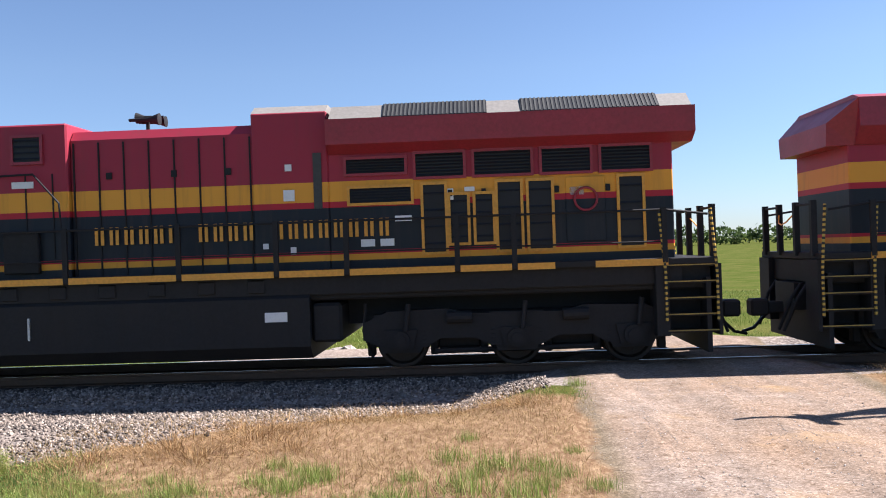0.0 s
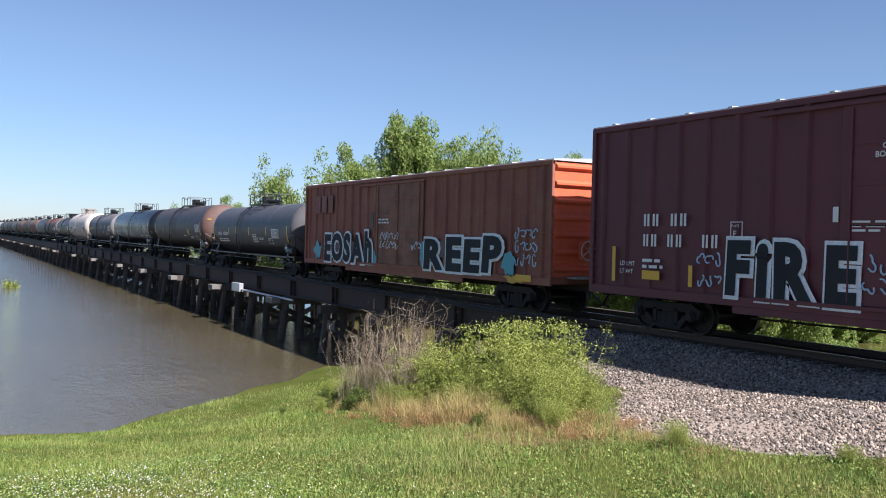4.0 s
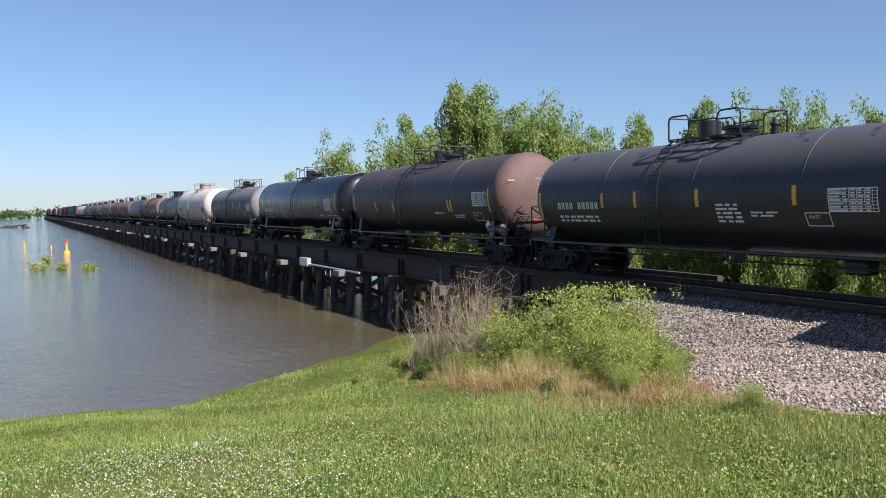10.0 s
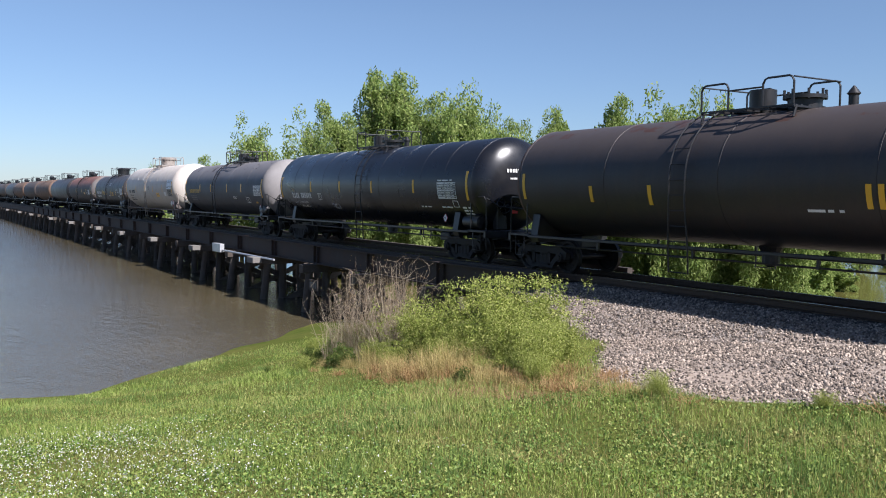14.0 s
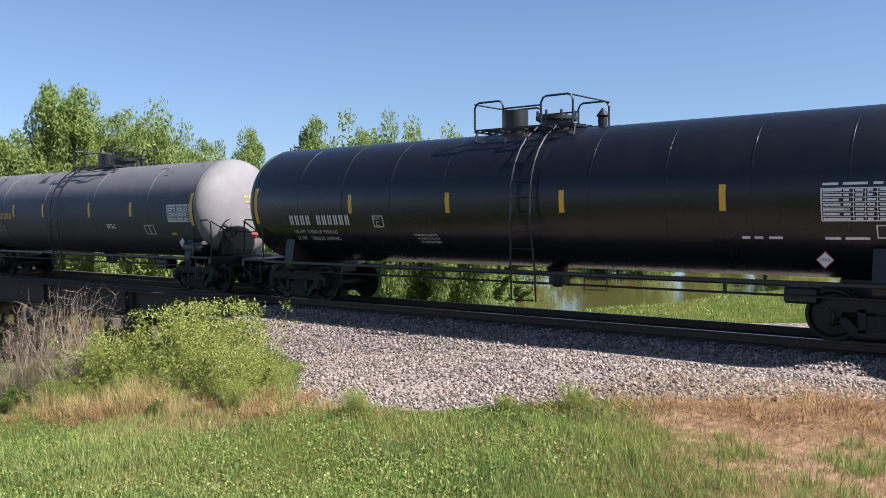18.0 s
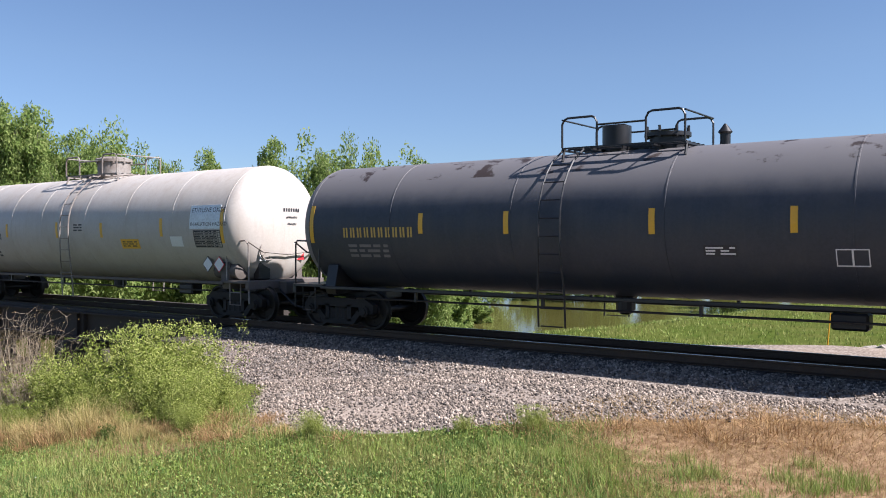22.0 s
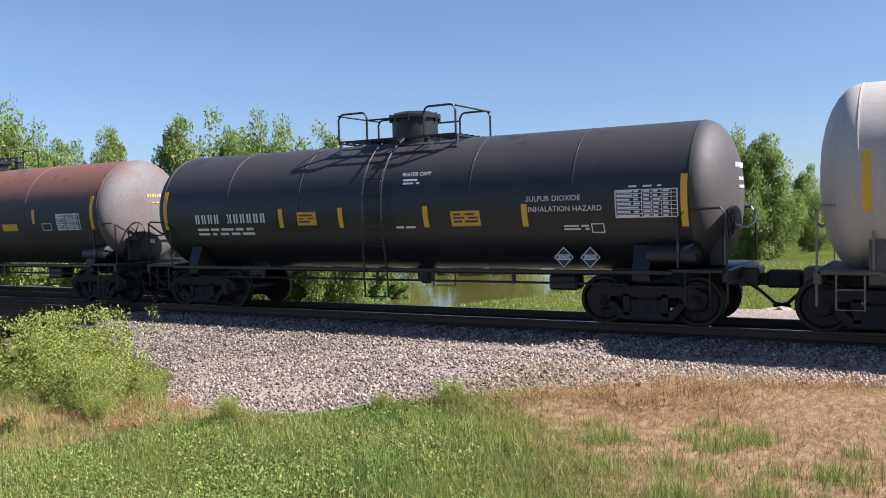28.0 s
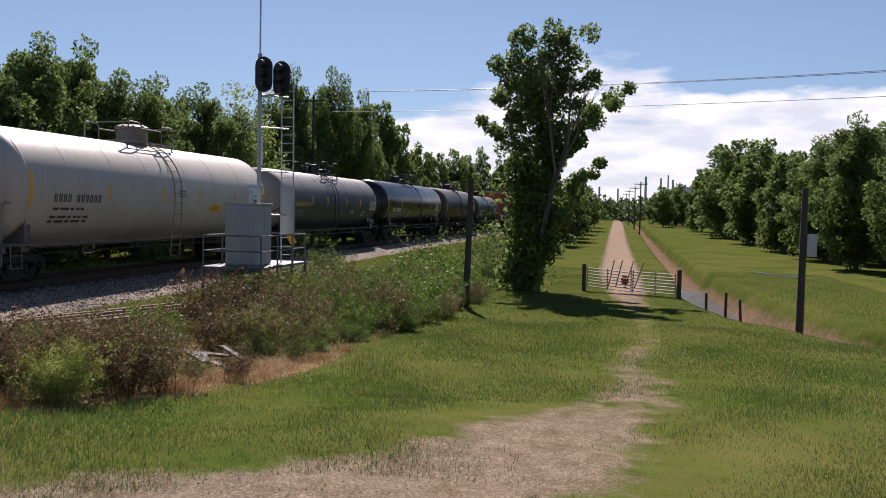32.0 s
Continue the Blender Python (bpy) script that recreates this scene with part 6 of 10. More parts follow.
def locomotive(u, turn, label):
    car = thing("locomotive", label, "locomotive", "locomotives at the head of the train")
    n = -1
    # underframe and walkway
    part("underframe", Shape().box(-11.6, 10.45, -1.3, 1.3, 1.3, 1.75, 0.03), M_UNDER, car)
    part("walkway", Shape().box(-11.8, 10.5, -1.55, 1.55, 1.74, 1.86, 0.015), M_UNDER, car)
    part("draft_pocket", Shape().box(-11.9, 10.6, -0.5, 0.5, 0.8, 1.3), M_UNDER, car)
    for y in (-1, 1):
        for a, b in ((-10.5, -8.2), (-8.1, -5.5), (-5.4, -3.2), (-3.1, -1.05), (-0.95, 1.0), (1.1, 2.75), (2.85, 4.0), (4.1, 5.95), (6.05, 6.95), (7.05, 7.7), (8.4, 9.65)):
            part("gold_edge_strip", Shape().box(a, b, y * 1.553 - 0.006, y * 1.553 + 0.006, 1.735, 1.85), M_LIVGOLD, car)
        part("sill_skirt", Shape().box(-10.2, 9.9, y * 1.4 - 0.03, y * 1.4 + 0.03, 1.42, 1.74), M_UNDER, car)
        part("air_pipe", Shape().pipe([(-5.0, y * 1.35, 1.42), (9.5, y * 1.35, 1.42)], 0.035), M_UNDER, car)
    # fuel tank
    out = [(-1.48, 0.5), (-1.25, 0.27), (1.25, 0.27), (1.48, 0.5), (1.48, 1.36), (1.4, 1.43), (-1.4, 1.43), (-1.48, 1.36)]
    ft = part("fuel_tank", Shape().prism(out, "x", -4.4, 3.35), M_UNDER, car)
    part("fuel_gauge", Shape().box(-1.75, -1.71, -1.51, -1.48, 0.75, 1.15), M_GALV, ft)
    part("filler_label", Shape().box(2.55, 2.95, -1.5, -1.48, 0.95, 1.12), M_WHITE, ft)
    part("end_tank", Shape().box(3.36, 3.9, -1.35, 1.35, 0.55, 1.25, 0.05), M_UNDER, ft)
    # trucks of three axles
    for cx, axles in ((-7.7, (-9.79, -7.7, -5.65)), (7.0, (4.93, 7.01, 9.06))):
        b = part("truck", Shape().box(cx - 2.5, cx + 2.5, -0.55, 0.55, 0.5, 1.0, 0.05), M_UNDER, car)
        for y in (-1.12, 1.12):
            side = Shape()
            o = [(cx - 2.75, 0.55), (cx - 2.75, 0.85), (cx - 2.3, 1.05), (cx - 1.2, 1.08), (cx - 0.9, 0.98), (cx + 0.9, 0.98), (cx + 1.2, 1.08), (cx + 2.3, 1.05), (cx + 2.75, 0.85), (cx + 2.75, 0.55), (cx + 2.45, 0.42), (cx + 1.6, 0.4), (cx + 1.35, 0.55), (cx + 0.75, 0.55), (cx + 0.45, 0.4), (cx - 0.45, 0.4), (cx - 0.75, 0.55), (cx - 1.35, 0.55), (cx - 1.6, 0.4), (cx - 2.45, 0.42)]
            side.prism(o, "y", y - 0.09, y + 0.09)
            part("truck_frame", side, M_UNDER, b)
            for a in axles:
                s = Shape().prism([(a - 0.3, 0.72), (a - 0.22, 0.38), (a + 0.22, 0.38), (a + 0.3, 0.72)], "y", y - 0.14, y + 0.14)
                s.tube((a, y - 0.2, 0.53), (a, y + 0.2, 0.53), 0.17, 16).tube((a, y - 0.23, 0.53), (a, y + 0.23, 0.53), 0.1, 12)
                part("journal_box", s, M_UNDER, b, smooth=True)
                for d in (-0.42, 0.42):
                    part("coil_spring", Shape().lathe([(z, 0.1 if i % 2 else 0.075) for i, z in enumerate(np.linspace(0.42, 0.72, 9))], 10, "z", (a + d, y, 0)), M_UNDER, b)
            for a in axles:
                part("pedestal", Shape().prism([(a - 0.48, 1.0), (a - 0.52, 0.66), (a - 0.34, 0.3), (a + 0.34, 0.3), (a + 0.52, 0.66), (a + 0.48, 1.0)], "y", y - 0.06, y + 0.06), M_UNDER, b)
                part("damper", Shape().tube((a + 0.1, y * 1.16, 0.7), (a + 0.16, y * 1.16, 1.18), 0.045, 8), M_UNDER, b)
                for d in (-0.58, 0.58):
                    part("brake_shoe", Shape().box(a + d - 0.07, a + d + 0.07, y * 0.68 - 0.1, y * 0.68 + 0.1, 0.22, 0.72, 0.02), M_UNDER, b)
            part("brake_rod", Shape().tube((axles[0] + 0.6, y * 0.9, 0.3), (axles[2] - 0.6, y * 0.9, 0.32), 0.05, 8), M_UNDER, b)
            part("sand_pipe", Shape().pipe([(cx - 2.7, y, 1.2), (cx - 2.75, y, 0.7), (cx - 2.62, y * 0.8, 0.2)], 0.03, 6), M_UNDER, b)
            for a in ((axles[0] + axles[1]) / 2, (axles[1] + axles[2]) / 2):
                part("traction_motor", Shape().box(a - 0.42, a + 0.42, y * 0.5 - 0.2, y * 0.5 + 0.2, 0.3, 0.85, 0.06), M_UNDER, b)
                part("brake_cylinder", Shape().tube((a - 0.2, y * 1.12, 0.92), (a + 0.25, y * 1.12, 0.92), 0.11, 12), M_UNDER, b)
        for a in axles:
            w = part("wheelset", wheelset_mesh(), None, b)
            w.location = (a, 0, 0.457)
            ROLLING.append((w, a, 0.457))
    # nose and cab
    nose = Shape().prism([(-10.62, 1.6), (-10.7, 2.6), (-10.55, 3.42), (-9.15, 3.9), (-9.0, 3.9), (-9.0, 1.6)], "y", -1.45, 1.45)
    part("nose", nose, M_LIV, car)
    cab = Shape().prism([(-9.15, 1.6), (-9.15, 3.85), (-8.95, 4.5), (-6.9, 4.5), (-6.9, 1.6)], "y", -1.5, 1.5)
    cabp = part("cab", cab, M_LIV, car)
    part("cab_roof", Shape().prism([(-1.52, 4.48), (-1.52, 4.55), (-1.2, 4.86), (1.2, 4.86), (1.52, 4.55), (1.52, 4.48)], "x", -9.0, -6.86), M_CREAM, car, "cream sloping cab roof")
    for y in (-1, 1):
        for a, b, z0, z1 in ((-8.93, -8.4, 3.66, 4.36), (-8.25, -7.8, 3.72, 4.2), (-7.78, -7.45, 3.72, 4.2), (-7.4, -7.0, 3.7, 4.36)):
            w = part("cab_window", Shape().box(a, b, y * 1.5 - 0.012, y * 1.5 + 0.012, z0, z1), M_GLASS, cabp, "dark cab window")
            fr = Shape()
            for p, q, r, s in ((a - 0.04, a, z0 - 0.04, z1 + 0.04), (b, b + 0.04, z0 - 0.04, z1 + 0.04), (a, b, z0 - 0.04, z0), (a, b, z1, z1 + 0.04)):
                fr.box(p, q, y * 1.5 - 0.03, y * 1.5 + 0.03, r, s)
            part("window_frame", fr, M_GALV, w)
        part("sun_shade", Shape().add([(-8.95, y * 1.52, 4.46), (-7.4, y * 1.52, 4.5), (-7.75, y * 1.9, 4.2), (-8.6, y * 1.9, 4.16), (-8.95, y * 1.53, 4.48), (-7.4, y * 1.53, 4.52), (-7.75, y * 1.92, 4.22), (-8.6, y * 1.92, 4.18)],
                                      [(0, 1, 2, 3), (7, 6, 5, 4), (0, 4, 5, 1), (1, 5, 6, 2), (2, 6, 7, 3), (3, 7, 4, 0)]), M_GREYROOF, cabp)
    for a, b in ((-8.8, -8.0), (-7.7, -7.0)):
        s = part("roof_unit", Shape().box(a, b, -0.9, 0.2, 4.86, 4.98, 0.02), M_GREYROOF, car)
        part("lift_eye", Shape().pipe([(a + 0.2, -0.6, 4.98), (a + 0.2, -0.6, 5.06), (a + 0.5, -0.6, 5.06), (a + 0.5, -0.6, 4.98)], 0.02, 5), M_GREYROOF, s)
    mark_all(Face(y=-1.512), [("blocks", "++++", -8.6, -7.5, 3.05, 3.36, M_LIVRED)], car)
    oct_ = [(-10.0 + 0.33 * math.cos(a), 2.55 + 0.4 * math.sin(a)) for a in [math.pi / 8 + k * math.pi / 4 for k in range(8)]]
    emblem = part("emblem", Shape().prism(oct_, "y", -1.475, -1.455), M_LIVRED, car, "red eight-sided emblem with gold bars")
    for k, (z, w) in enumerate(((2.75, 0.3), (2.62, 0.36), (2.49, 0.36), (2.36, 0.3))):
        part("emblem_bar", Shape().box(-10.0 - w / 2 - 0.05, -10.0 + w / 2, -1.482, -1.474, z - 0.035, z + 0.035), M_LIVGOLD, emblem)
    part("nose_grille", Shape().box(-8.2, -7.65, -1.515, -1.495, 2.18, 2.62), M_LOUVRE, car)
    # blower compartment: wide below, set back above
    part("blower_base", Shape().box(-6.9, -3.1, -1.48, 1.48, 1.6, 3.5, 0.02), M_LIV, car)
    part("blower_top", Shape().box(-6.6, -3.1, -1.22, 1.22, 3.5, 4.6, 0.03), M_LIVRED, car)
    for a in (-6.15, -5.25, -4.25):
        louvre(car, a, a + 0.72, 4.06, 4.5, -1.24, M_GREYROOF, 6)
    for a in (-6.75, -5.35, -4.35, -3.3):
        part("upper_post", Shape().box(a - 0.06, a + 0.06, -1.4, -1.3, 3.5, 4.45), M_UNDER, car)
    for z in (3.95, 4.3):
        part("upper_rail", Shape().pipe([(-6.75, -1.42, z), (-3.3, -1.42, z)], 0.02), M_UNDER, car)
    part("aft_compartment", Shape().box(-3.1, -1.02, -1.3, 1.3, 1.6, 4.66, 0.03), M_LIV, car)
    louvre(car, -2.0, -1.5, 3.98, 4.42, -1.31, M_LIVRED, 4)
    # engine hood with doors
    hood = part("engine_hood", Shape().prism([(-1.18, 1.6), (-1.18, 4.35), (-1.05, 4.52), (1.05, 4.52), (1.18, 4.35), (1.18, 1.6)], "x", -1.0, 2.34), M_LIV, car)
    for k, x in enumerate(np.linspace(-0.95, 2.3, 8)):
        part("door_seam", Shape().box(x - 0.014, x + 0.014, -1.2, -1.178, 1.75, 4.3), M_UNDER, hood)
    for x in (-0.3, 0.9, 1.9):
        part("door_latch", Shape().box(x - 0.05, x + 0.05, -1.215, -1.18, 3.62, 3.74), M_UNDER, hood)
    horn = part("air_horn", Shape().lathe([(-0.3, 0.03), (0.1, 0.045), (0.3, 0.12), (0.31, 0.02)], 12, "x", (0.0, -0.2, 4.84)), M_UNDER, car)
    for y, z, s in ((-0.05, 4.9, -1), (0.12, 4.84, 1)):
        part("trumpet", Shape().lathe([(-0.28 * s, 0.03), (0.1 * s, 0.045), (0.26 * s, 0.11), (0.27 * s, 0.02)], 12, "x", (0.05, y, z)), M_UNDER, horn)
    part("horn_bracket", Shape().box(-0.16, 0.2, -0.06, 0.04, 4.5, 4.54).tube((0.0, -0.02, 4.5), (0.0, -0.02, 4.86), 0.04, 8), M_UNDER, horn)
    for x in (-2.9, -2.35, -1.8, -1.3):
        part("door_seam", Shape().box(x - 0.012, x + 0.012, -1.315, -1.3, 2.2, 3.75), M_UNDER, car)
    for x in (-6.0, -5.1, -4.1):
        part("notice_plate", Shape().box(x + 0.2, x + 0.42, -1.24, -1.22, 3.78, 3.88), M_WHITE, car)
    part("notice_plate", Shape().box(-2.05, -1.65, -1.325, -1.3, 3.5, 3.62), M_WHITE, car)
    part("step_rail", Shape().pipe([(-2.75, -1.4, 3.72), (-1.6, -1.42, 3.74), (-1.1, -1.5, 3.2), (-1.05, -1.54, 2.74)], 0.02), M_UNDER, car)
    for x in (-3.35, -3.02):
        part("roof_post", Shape().pipe([(x, -1.2, 4.6), (x, -1.2, 4.78), (x + 0.22, -1.2, 4.78), (x + 0.22, -1.2, 4.6)], 0.016, 5), M_UNDER, car)
    part("equipment_box", Shape().box(-2.2, -1.55, -1.42, -1.3, 1.95, 2.7, 0.02), M_UNDER, car)
    for x in np.arange(-3.9, 3.2, 0.9):
        part("sill_bracket", Shape().box(x - 0.16, x + 0.16, -1.46, -1.38, 1.46, 1.7, 0.02), M_UNDER, car)
    # radiator cab with overhanging wings
    part("radiator_fore", Shape().box(2.34, 3.72, -1.22, 1.22, 1.6, 4.7, 0.02), M_LIV, car)
    part("fore_roof", Shape().prism([(-1.2, 4.7), (-0.9, 4.86), (0.9, 4.86), (1.2, 4.7)], "x", 2.34, 3.7), M_CREAM, car)
    part("radiator_body", Shape().box(3.72, 9.85, -1.22, 1.22, 1.6, 4.0, 0.02), M_LIV, car)
    wing = Shape().prism([(-1.24, 3.9), (-1.52, 4.05), (-1.54, 4.5), (1.54, 4.5), (1.52, 4.05), (1.24, 3.9)], "x", 3.74, 10.2)
    part("radiator_wing", wing, M_LIVRED, car, "overhanging red radiator housing")
    roof = part("radiator_roof", Shape().prism([(-1.5, 4.5), (-1.1, 4.78), (1.1, 4.78), (1.5, 4.5)], "x", 3.8, 10.15), M_CREAM, car)
    for a, b in ((4.75, 6.6), (7.2, 9.6)):
        part("radiator_screen", Shape().prism([(-1.5, 4.505), (-1.12, 4.785), (1.12, 4.785), (1.5, 4.505), (1.5, 4.515), (1.12, 4.795), (-1.12, 4.795), (-1.5, 4.515)], "x", a, b), M_LOUVRE, roof, "dark slatted radiator screen panel")
        n_bar = round((b - a) / 0.075)
        for k in range(n_bar):
            x = a + (b - a) * (k + 0.5) / n_bar
            part("radiator_bar", Shape().prism([(-1.5, 4.515), (-1.12, 4.795), (1.12, 4.795), (1.5, 4.515), (1.5, 4.525), (1.12, 4.805), (-1.12, 4.805), (-1.5, 4.525)], "x", x - 0.016, x + 0.016), M_GREYROOF, roof)
    louvre(car, 4.05, 5.1, 3.55, 3.8, -1.23, M_LIVRED, 5)
    louvre(car, 4.1, 5.2, 3.02, 3.28, -1.23, M_LIVGOLD, 5)
    for a in (5.9, 6.5, 7.8, 8.7):
        part("door_latch", Shape().box(a - 0.04, a + 0.04, -1.25, -1.22, 3.08, 3.2), M_UNDER, car)
    part("hatch_door", Shape().box(7.95, 8.65, -1.245, -1.22, 2.2, 3.35, 0.01), M_LIV, car)
    part("brake_wheel", Shape().pipe([(8.3 + 0.2 * math.cos(q), -1.29, 2.95 + 0.2 * math.sin(q)) for q in np.linspace(0, 2 * math.pi, 19)], 0.022, 6), M_LIVRED, car)
    for a, b in ((5.3, 6.15), (6.35, 7.35), (7.55, 8.4), (8.6, 9.45)):
        louvre(car, a, b, 3.45, 3.86, -1.23, M_LIVRED, 7)
    for a, b, z0, z1 in ((5.42, 5.8, 2.1, 3.3), (6.75, 7.15, 2.1, 3.3), (7.3, 7.7, 2.1, 3.3), (8.9, 9.3, 2.1, 3.32), (5.9, 6.2, 2.25, 3.1), (6.35, 6.65, 2.25, 3.1)):
        louvre(car, a, b, z0, z1, -1.23, M_LIVGOLD, 4)
    for x, z, w, h in ((3.0, 3.2, 0.2, 0.2), (3.0, 3.7, 0.12, 0.12), (5.05, 2.72, 0.3, 0.1), (4.4, 2.3, 0.25, 0.13), (4.75, 2.3, 0.25, 0.13), (8.15, 3.1, 0.25, 0.14), (5.9, 3.12, 0.12, 0.2), (6.25, 3.2, 0.18, 0.08), (2.55, 2.3, 0.1, 0.1), (3.05, 2.2, 0.1, 0.14)):
        part("notice_plate", Shape().box(x - w / 2, x + w / 2, -1.245, -1.22, z - h / 2, z + h / 2), M_WHITE, car)
    part("exhaust_duct", Shape().box(3.45, 3.6, -1.24, -1.2, 2.95, 3.95), M_GREYROOF, car)
    f = Face(y=-1.236)
    for bar in f.blocks("++++++ ++++ ++++++++", -0.62, 4.85, 2.42, 2.74):
        part("character_bar", bar, M_LIVGOLD, car, "gold character bar")
    # hand rails
    for y in (-1.54, 1.54):
        part("hand_rail", Shape().pipe([(-2.6, y, 2.7), (9.6, y, 2.7), (10.35, y, 2.6)], 0.022), M_UNDER, car)
        part("lower_rail", Shape().pipe([(-2.6, y, 2.15), (9.6, y, 2.15)], 0.016), M_UNDER, car)
        for x in (-2.6, -1.0, 1.05, 2.8, 4.05, 6.0, 7.0, 9.6):
            part("stanchion", Shape().box(x - 0.045, x + 0.045, y - 0.03, y + 0.03, 1.78, 2.74), M_UNDER, car)
        part("cab_side_rail", Shape().pipe([(-3.2, y * 0.9, 4.45), (-2.6, y * 0.9, 4.0), (-2.5, y * 0.95, 3.0), (-2.5, y, 2.6)], 0.02), M_LIVRED, car)
    for sgn in (-1, 1):
        x = 10.5 if sgn > 0 else -11.75
        for y in (-1.25, 1.25):
            lo_, hi_ = sorted((x - 0.95 * sgn, x - 0.86 * sgn))
            stepwell = part("step_well", Shape().box(lo_ - 0.12, hi_ + 0.02, y - 0.28, y + 0.28, 0.5, 1.74, 0.01), M_UNDER, car)
            lo_, hi_ = sorted((x, x + 0.06 * sgn))
            part("well_cheek", Shape().box(lo_, hi_, y - 0.28, y + 0.28, 0.5, 1.74), M_UNDER, stepwell)
            lo, hi = min(x - 0.88 * sgn, x), max(x - 0.88 * sgn, x)
            part("well_back", Shape().box(lo, hi, y * 0.82 - 0.02, y * 0.82 + 0.02, 0.5, 1.86), M_UNDER, stepwell)
            for k in range(5):
                z = 0.55 + 0.285 * k
                part("step", Shape().box(lo, hi, y - 0.22, y + 0.26, z, z + 0.03), M_UNDER, stepwell)
                part("step_edge", Shape().box(lo, hi, y * 1.215 - 0.012, y * 1.215 + 0.012, z + 0.03, z + 0.05), M_STEPEDGE, stepwell)
            for dx in (0.02, 0.9):
                part("grab_post", Shape().pipe([(x - dx * sgn, y * 1.24, 0.75), (x - dx * sgn, y * 1.24, 1.6), (x - (dx + 0.08) * sgn, y * 1.22, 2.7)], 0.026, 6), M_STRIPED, car, "black and yellow striped grab rail")
            for yy in (y, y * 0.35):
                part("end_post", Shape().box(x - 0.05, x + 0.05, yy - 0.05, yy + 0.05, 1.8, 2.78), M_UNDER, car)
            part("end_rail", Shape().pipe([(x, y, 2.72), (x, y * 0.35, 2.72)], 0.024), M_UNDER, car)
        part("chain", Shape().pipe([(x, -0.44, 2.6), (x + 0.1 * sgn, -0.2, 2.42), (x + 0.12 * sgn, 0, 2.38), (x + 0.1 * sgn, 0.2, 2.42), (x, 0.44, 2.6)], 0.014, 5), M_LIVGOLD, car)
        part("pilot", Shape().prism([(-1.5, 0.2), (1.5, 0.2), (1.5, 1.5), (-1.5, 1.5)], "x", min(x - 0.2 * sgn, x - 0.12 * sgn), max(x - 0.2 * sgn, x - 0.12 * sgn)), M_UNDER, car)
        coupler(car, x + 0.4 * sgn, sgn)
        for y in (-0.7, 0.6, 0.9):
            part("train_line_hose", Shape().pipe([(x, y, 1.3), (x + 0.18 * sgn, y, 1.05), (x + 0.3 * sgn, y * 0.9, 0.7), (x + 0.4 * sgn, y * 0.85, 0.45)], 0.03, 6), M_UNDER, car)
    TRAIN.append((car, u, turn))
    return car


locomotive(-6.4, 0, "red, gold and black freight locomotive with cab end trailing")
lead = copy_thing(TRAIN[-1][0], pose(0, 0, 0))
for ob in lead.children_recursive:
    if ob.name.startswith("wheelset"):
        ROLLING.append((ob, ob.location.x, 0.457))
TRAIN.append((lead, 16.35, 180))
# the lead unit's rear end: flat-topped housing with a cut-back tip
for ob in list(lead.children_recursive):
    kind_ = ob.name.split(".")[0]
    if kind_ in ("radiator_bar", "radiator_roof", "radiator_screen"):
        bpy.data.objects.remove(ob)
    elif kind_ == "radiator_wing":
        tip, full = [(-1.15, 3.72), (-1.2, 4.12), (1.2, 4.12), (1.15, 3.72)], [(-1.26, 3.72), (-1.52, 4.02), (-1.5, 4.52), (-1.25, 4.6), (1.25, 4.6), (1.5, 4.52), (1.52, 4.02), (1.26, 3.72)]
        sh = Shape().prism(full, "x", 3.74, 9.75)
        sh.add([(10.2, y, z) for y, z in tip] + [(9.75, -1.26, 3.72), (9.75, -1.5, 4.52), (9.75, 1.5, 4.52), (9.75, 1.26, 3.72)], [(0, 1, 2, 3), (0, 4, 5, 1), (1, 5, 6, 2), (2, 6, 7, 3), (3, 7, 4, 0)])
        ob.data = sh.mesh("radiator_wing", M_LIVRED)


# ---- trees ----
M_BARK = surface("grey_bark", (0.12, 0.10, 0.085), 0.9, worn=(0.2, 0.18, 0.16), wear=0.5, fine=30, bump=0.02)
M_WILLOW = leafy("willow_leaves", (0.13, 0.2, 0.05), (0.23, 0.305, 0.085), (0.34, 0.39, 0.14), through=0.5)
M_OAK = leafy("dark_tree_leaves", (0.07, 0.115, 0.03), (0.125, 0.185, 0.05), (0.2, 0.255, 0.085), through=0.5)
M_FARLEAF = leafy("far_wood_leaves", (0.05, 0.085, 0.025), (0.075, 0.115, 0.035), (0.11, 0.15, 0.05))
M_WEEDGREEN = leafy("weed_leaves", (0.12, 0.165, 0.026), (0.25, 0.295, 0.06), (0.42, 0.43, 0.15), through=0.33)
M_WEEDDARK = leafy("dark_weed_leaves", (0.05, 0.09, 0.02), (0.09, 0.13, 0.03), (0.16, 0.18, 0.05))
M_STRAW = leafy("dry_stalks", (0.14, 0.085, 0.035), (0.27, 0.18, 0.078), (0.45, 0.33, 0.16), through=0.33)
M_BROWNSTALK = leafy("brown_stalks", (0.09, 0.055, 0.028), (0.15, 0.1, 0.052), (0.24, 0.17, 0.095), through=0.25)
M_ORANGESTRAW = leafy("orange_straw", (0.17, 0.09, 0.04), (0.32, 0.19, 0.085), (0.52, 0.36, 0.18), through=0.3)
M_OLIVESTRAW = leafy("olive_straw", (0.22, 0.19, 0.065), (0.38, 0.31, 0.12), (0.58, 0.46, 0.22), through=0.3)
M_SHRUB = leafy("shrub_leaves", (0.07, 0.13, 0.02), (0.13, 0.21, 0.036), (0.22, 0.3, 0.07), through=0.3)
M_OLIVEWEED = leafy("olive_brown_weed", (0.09, 0.08, 0.03), (0.17, 0.145, 0.058), (0.29, 0.24, 0.11), through=0.3)
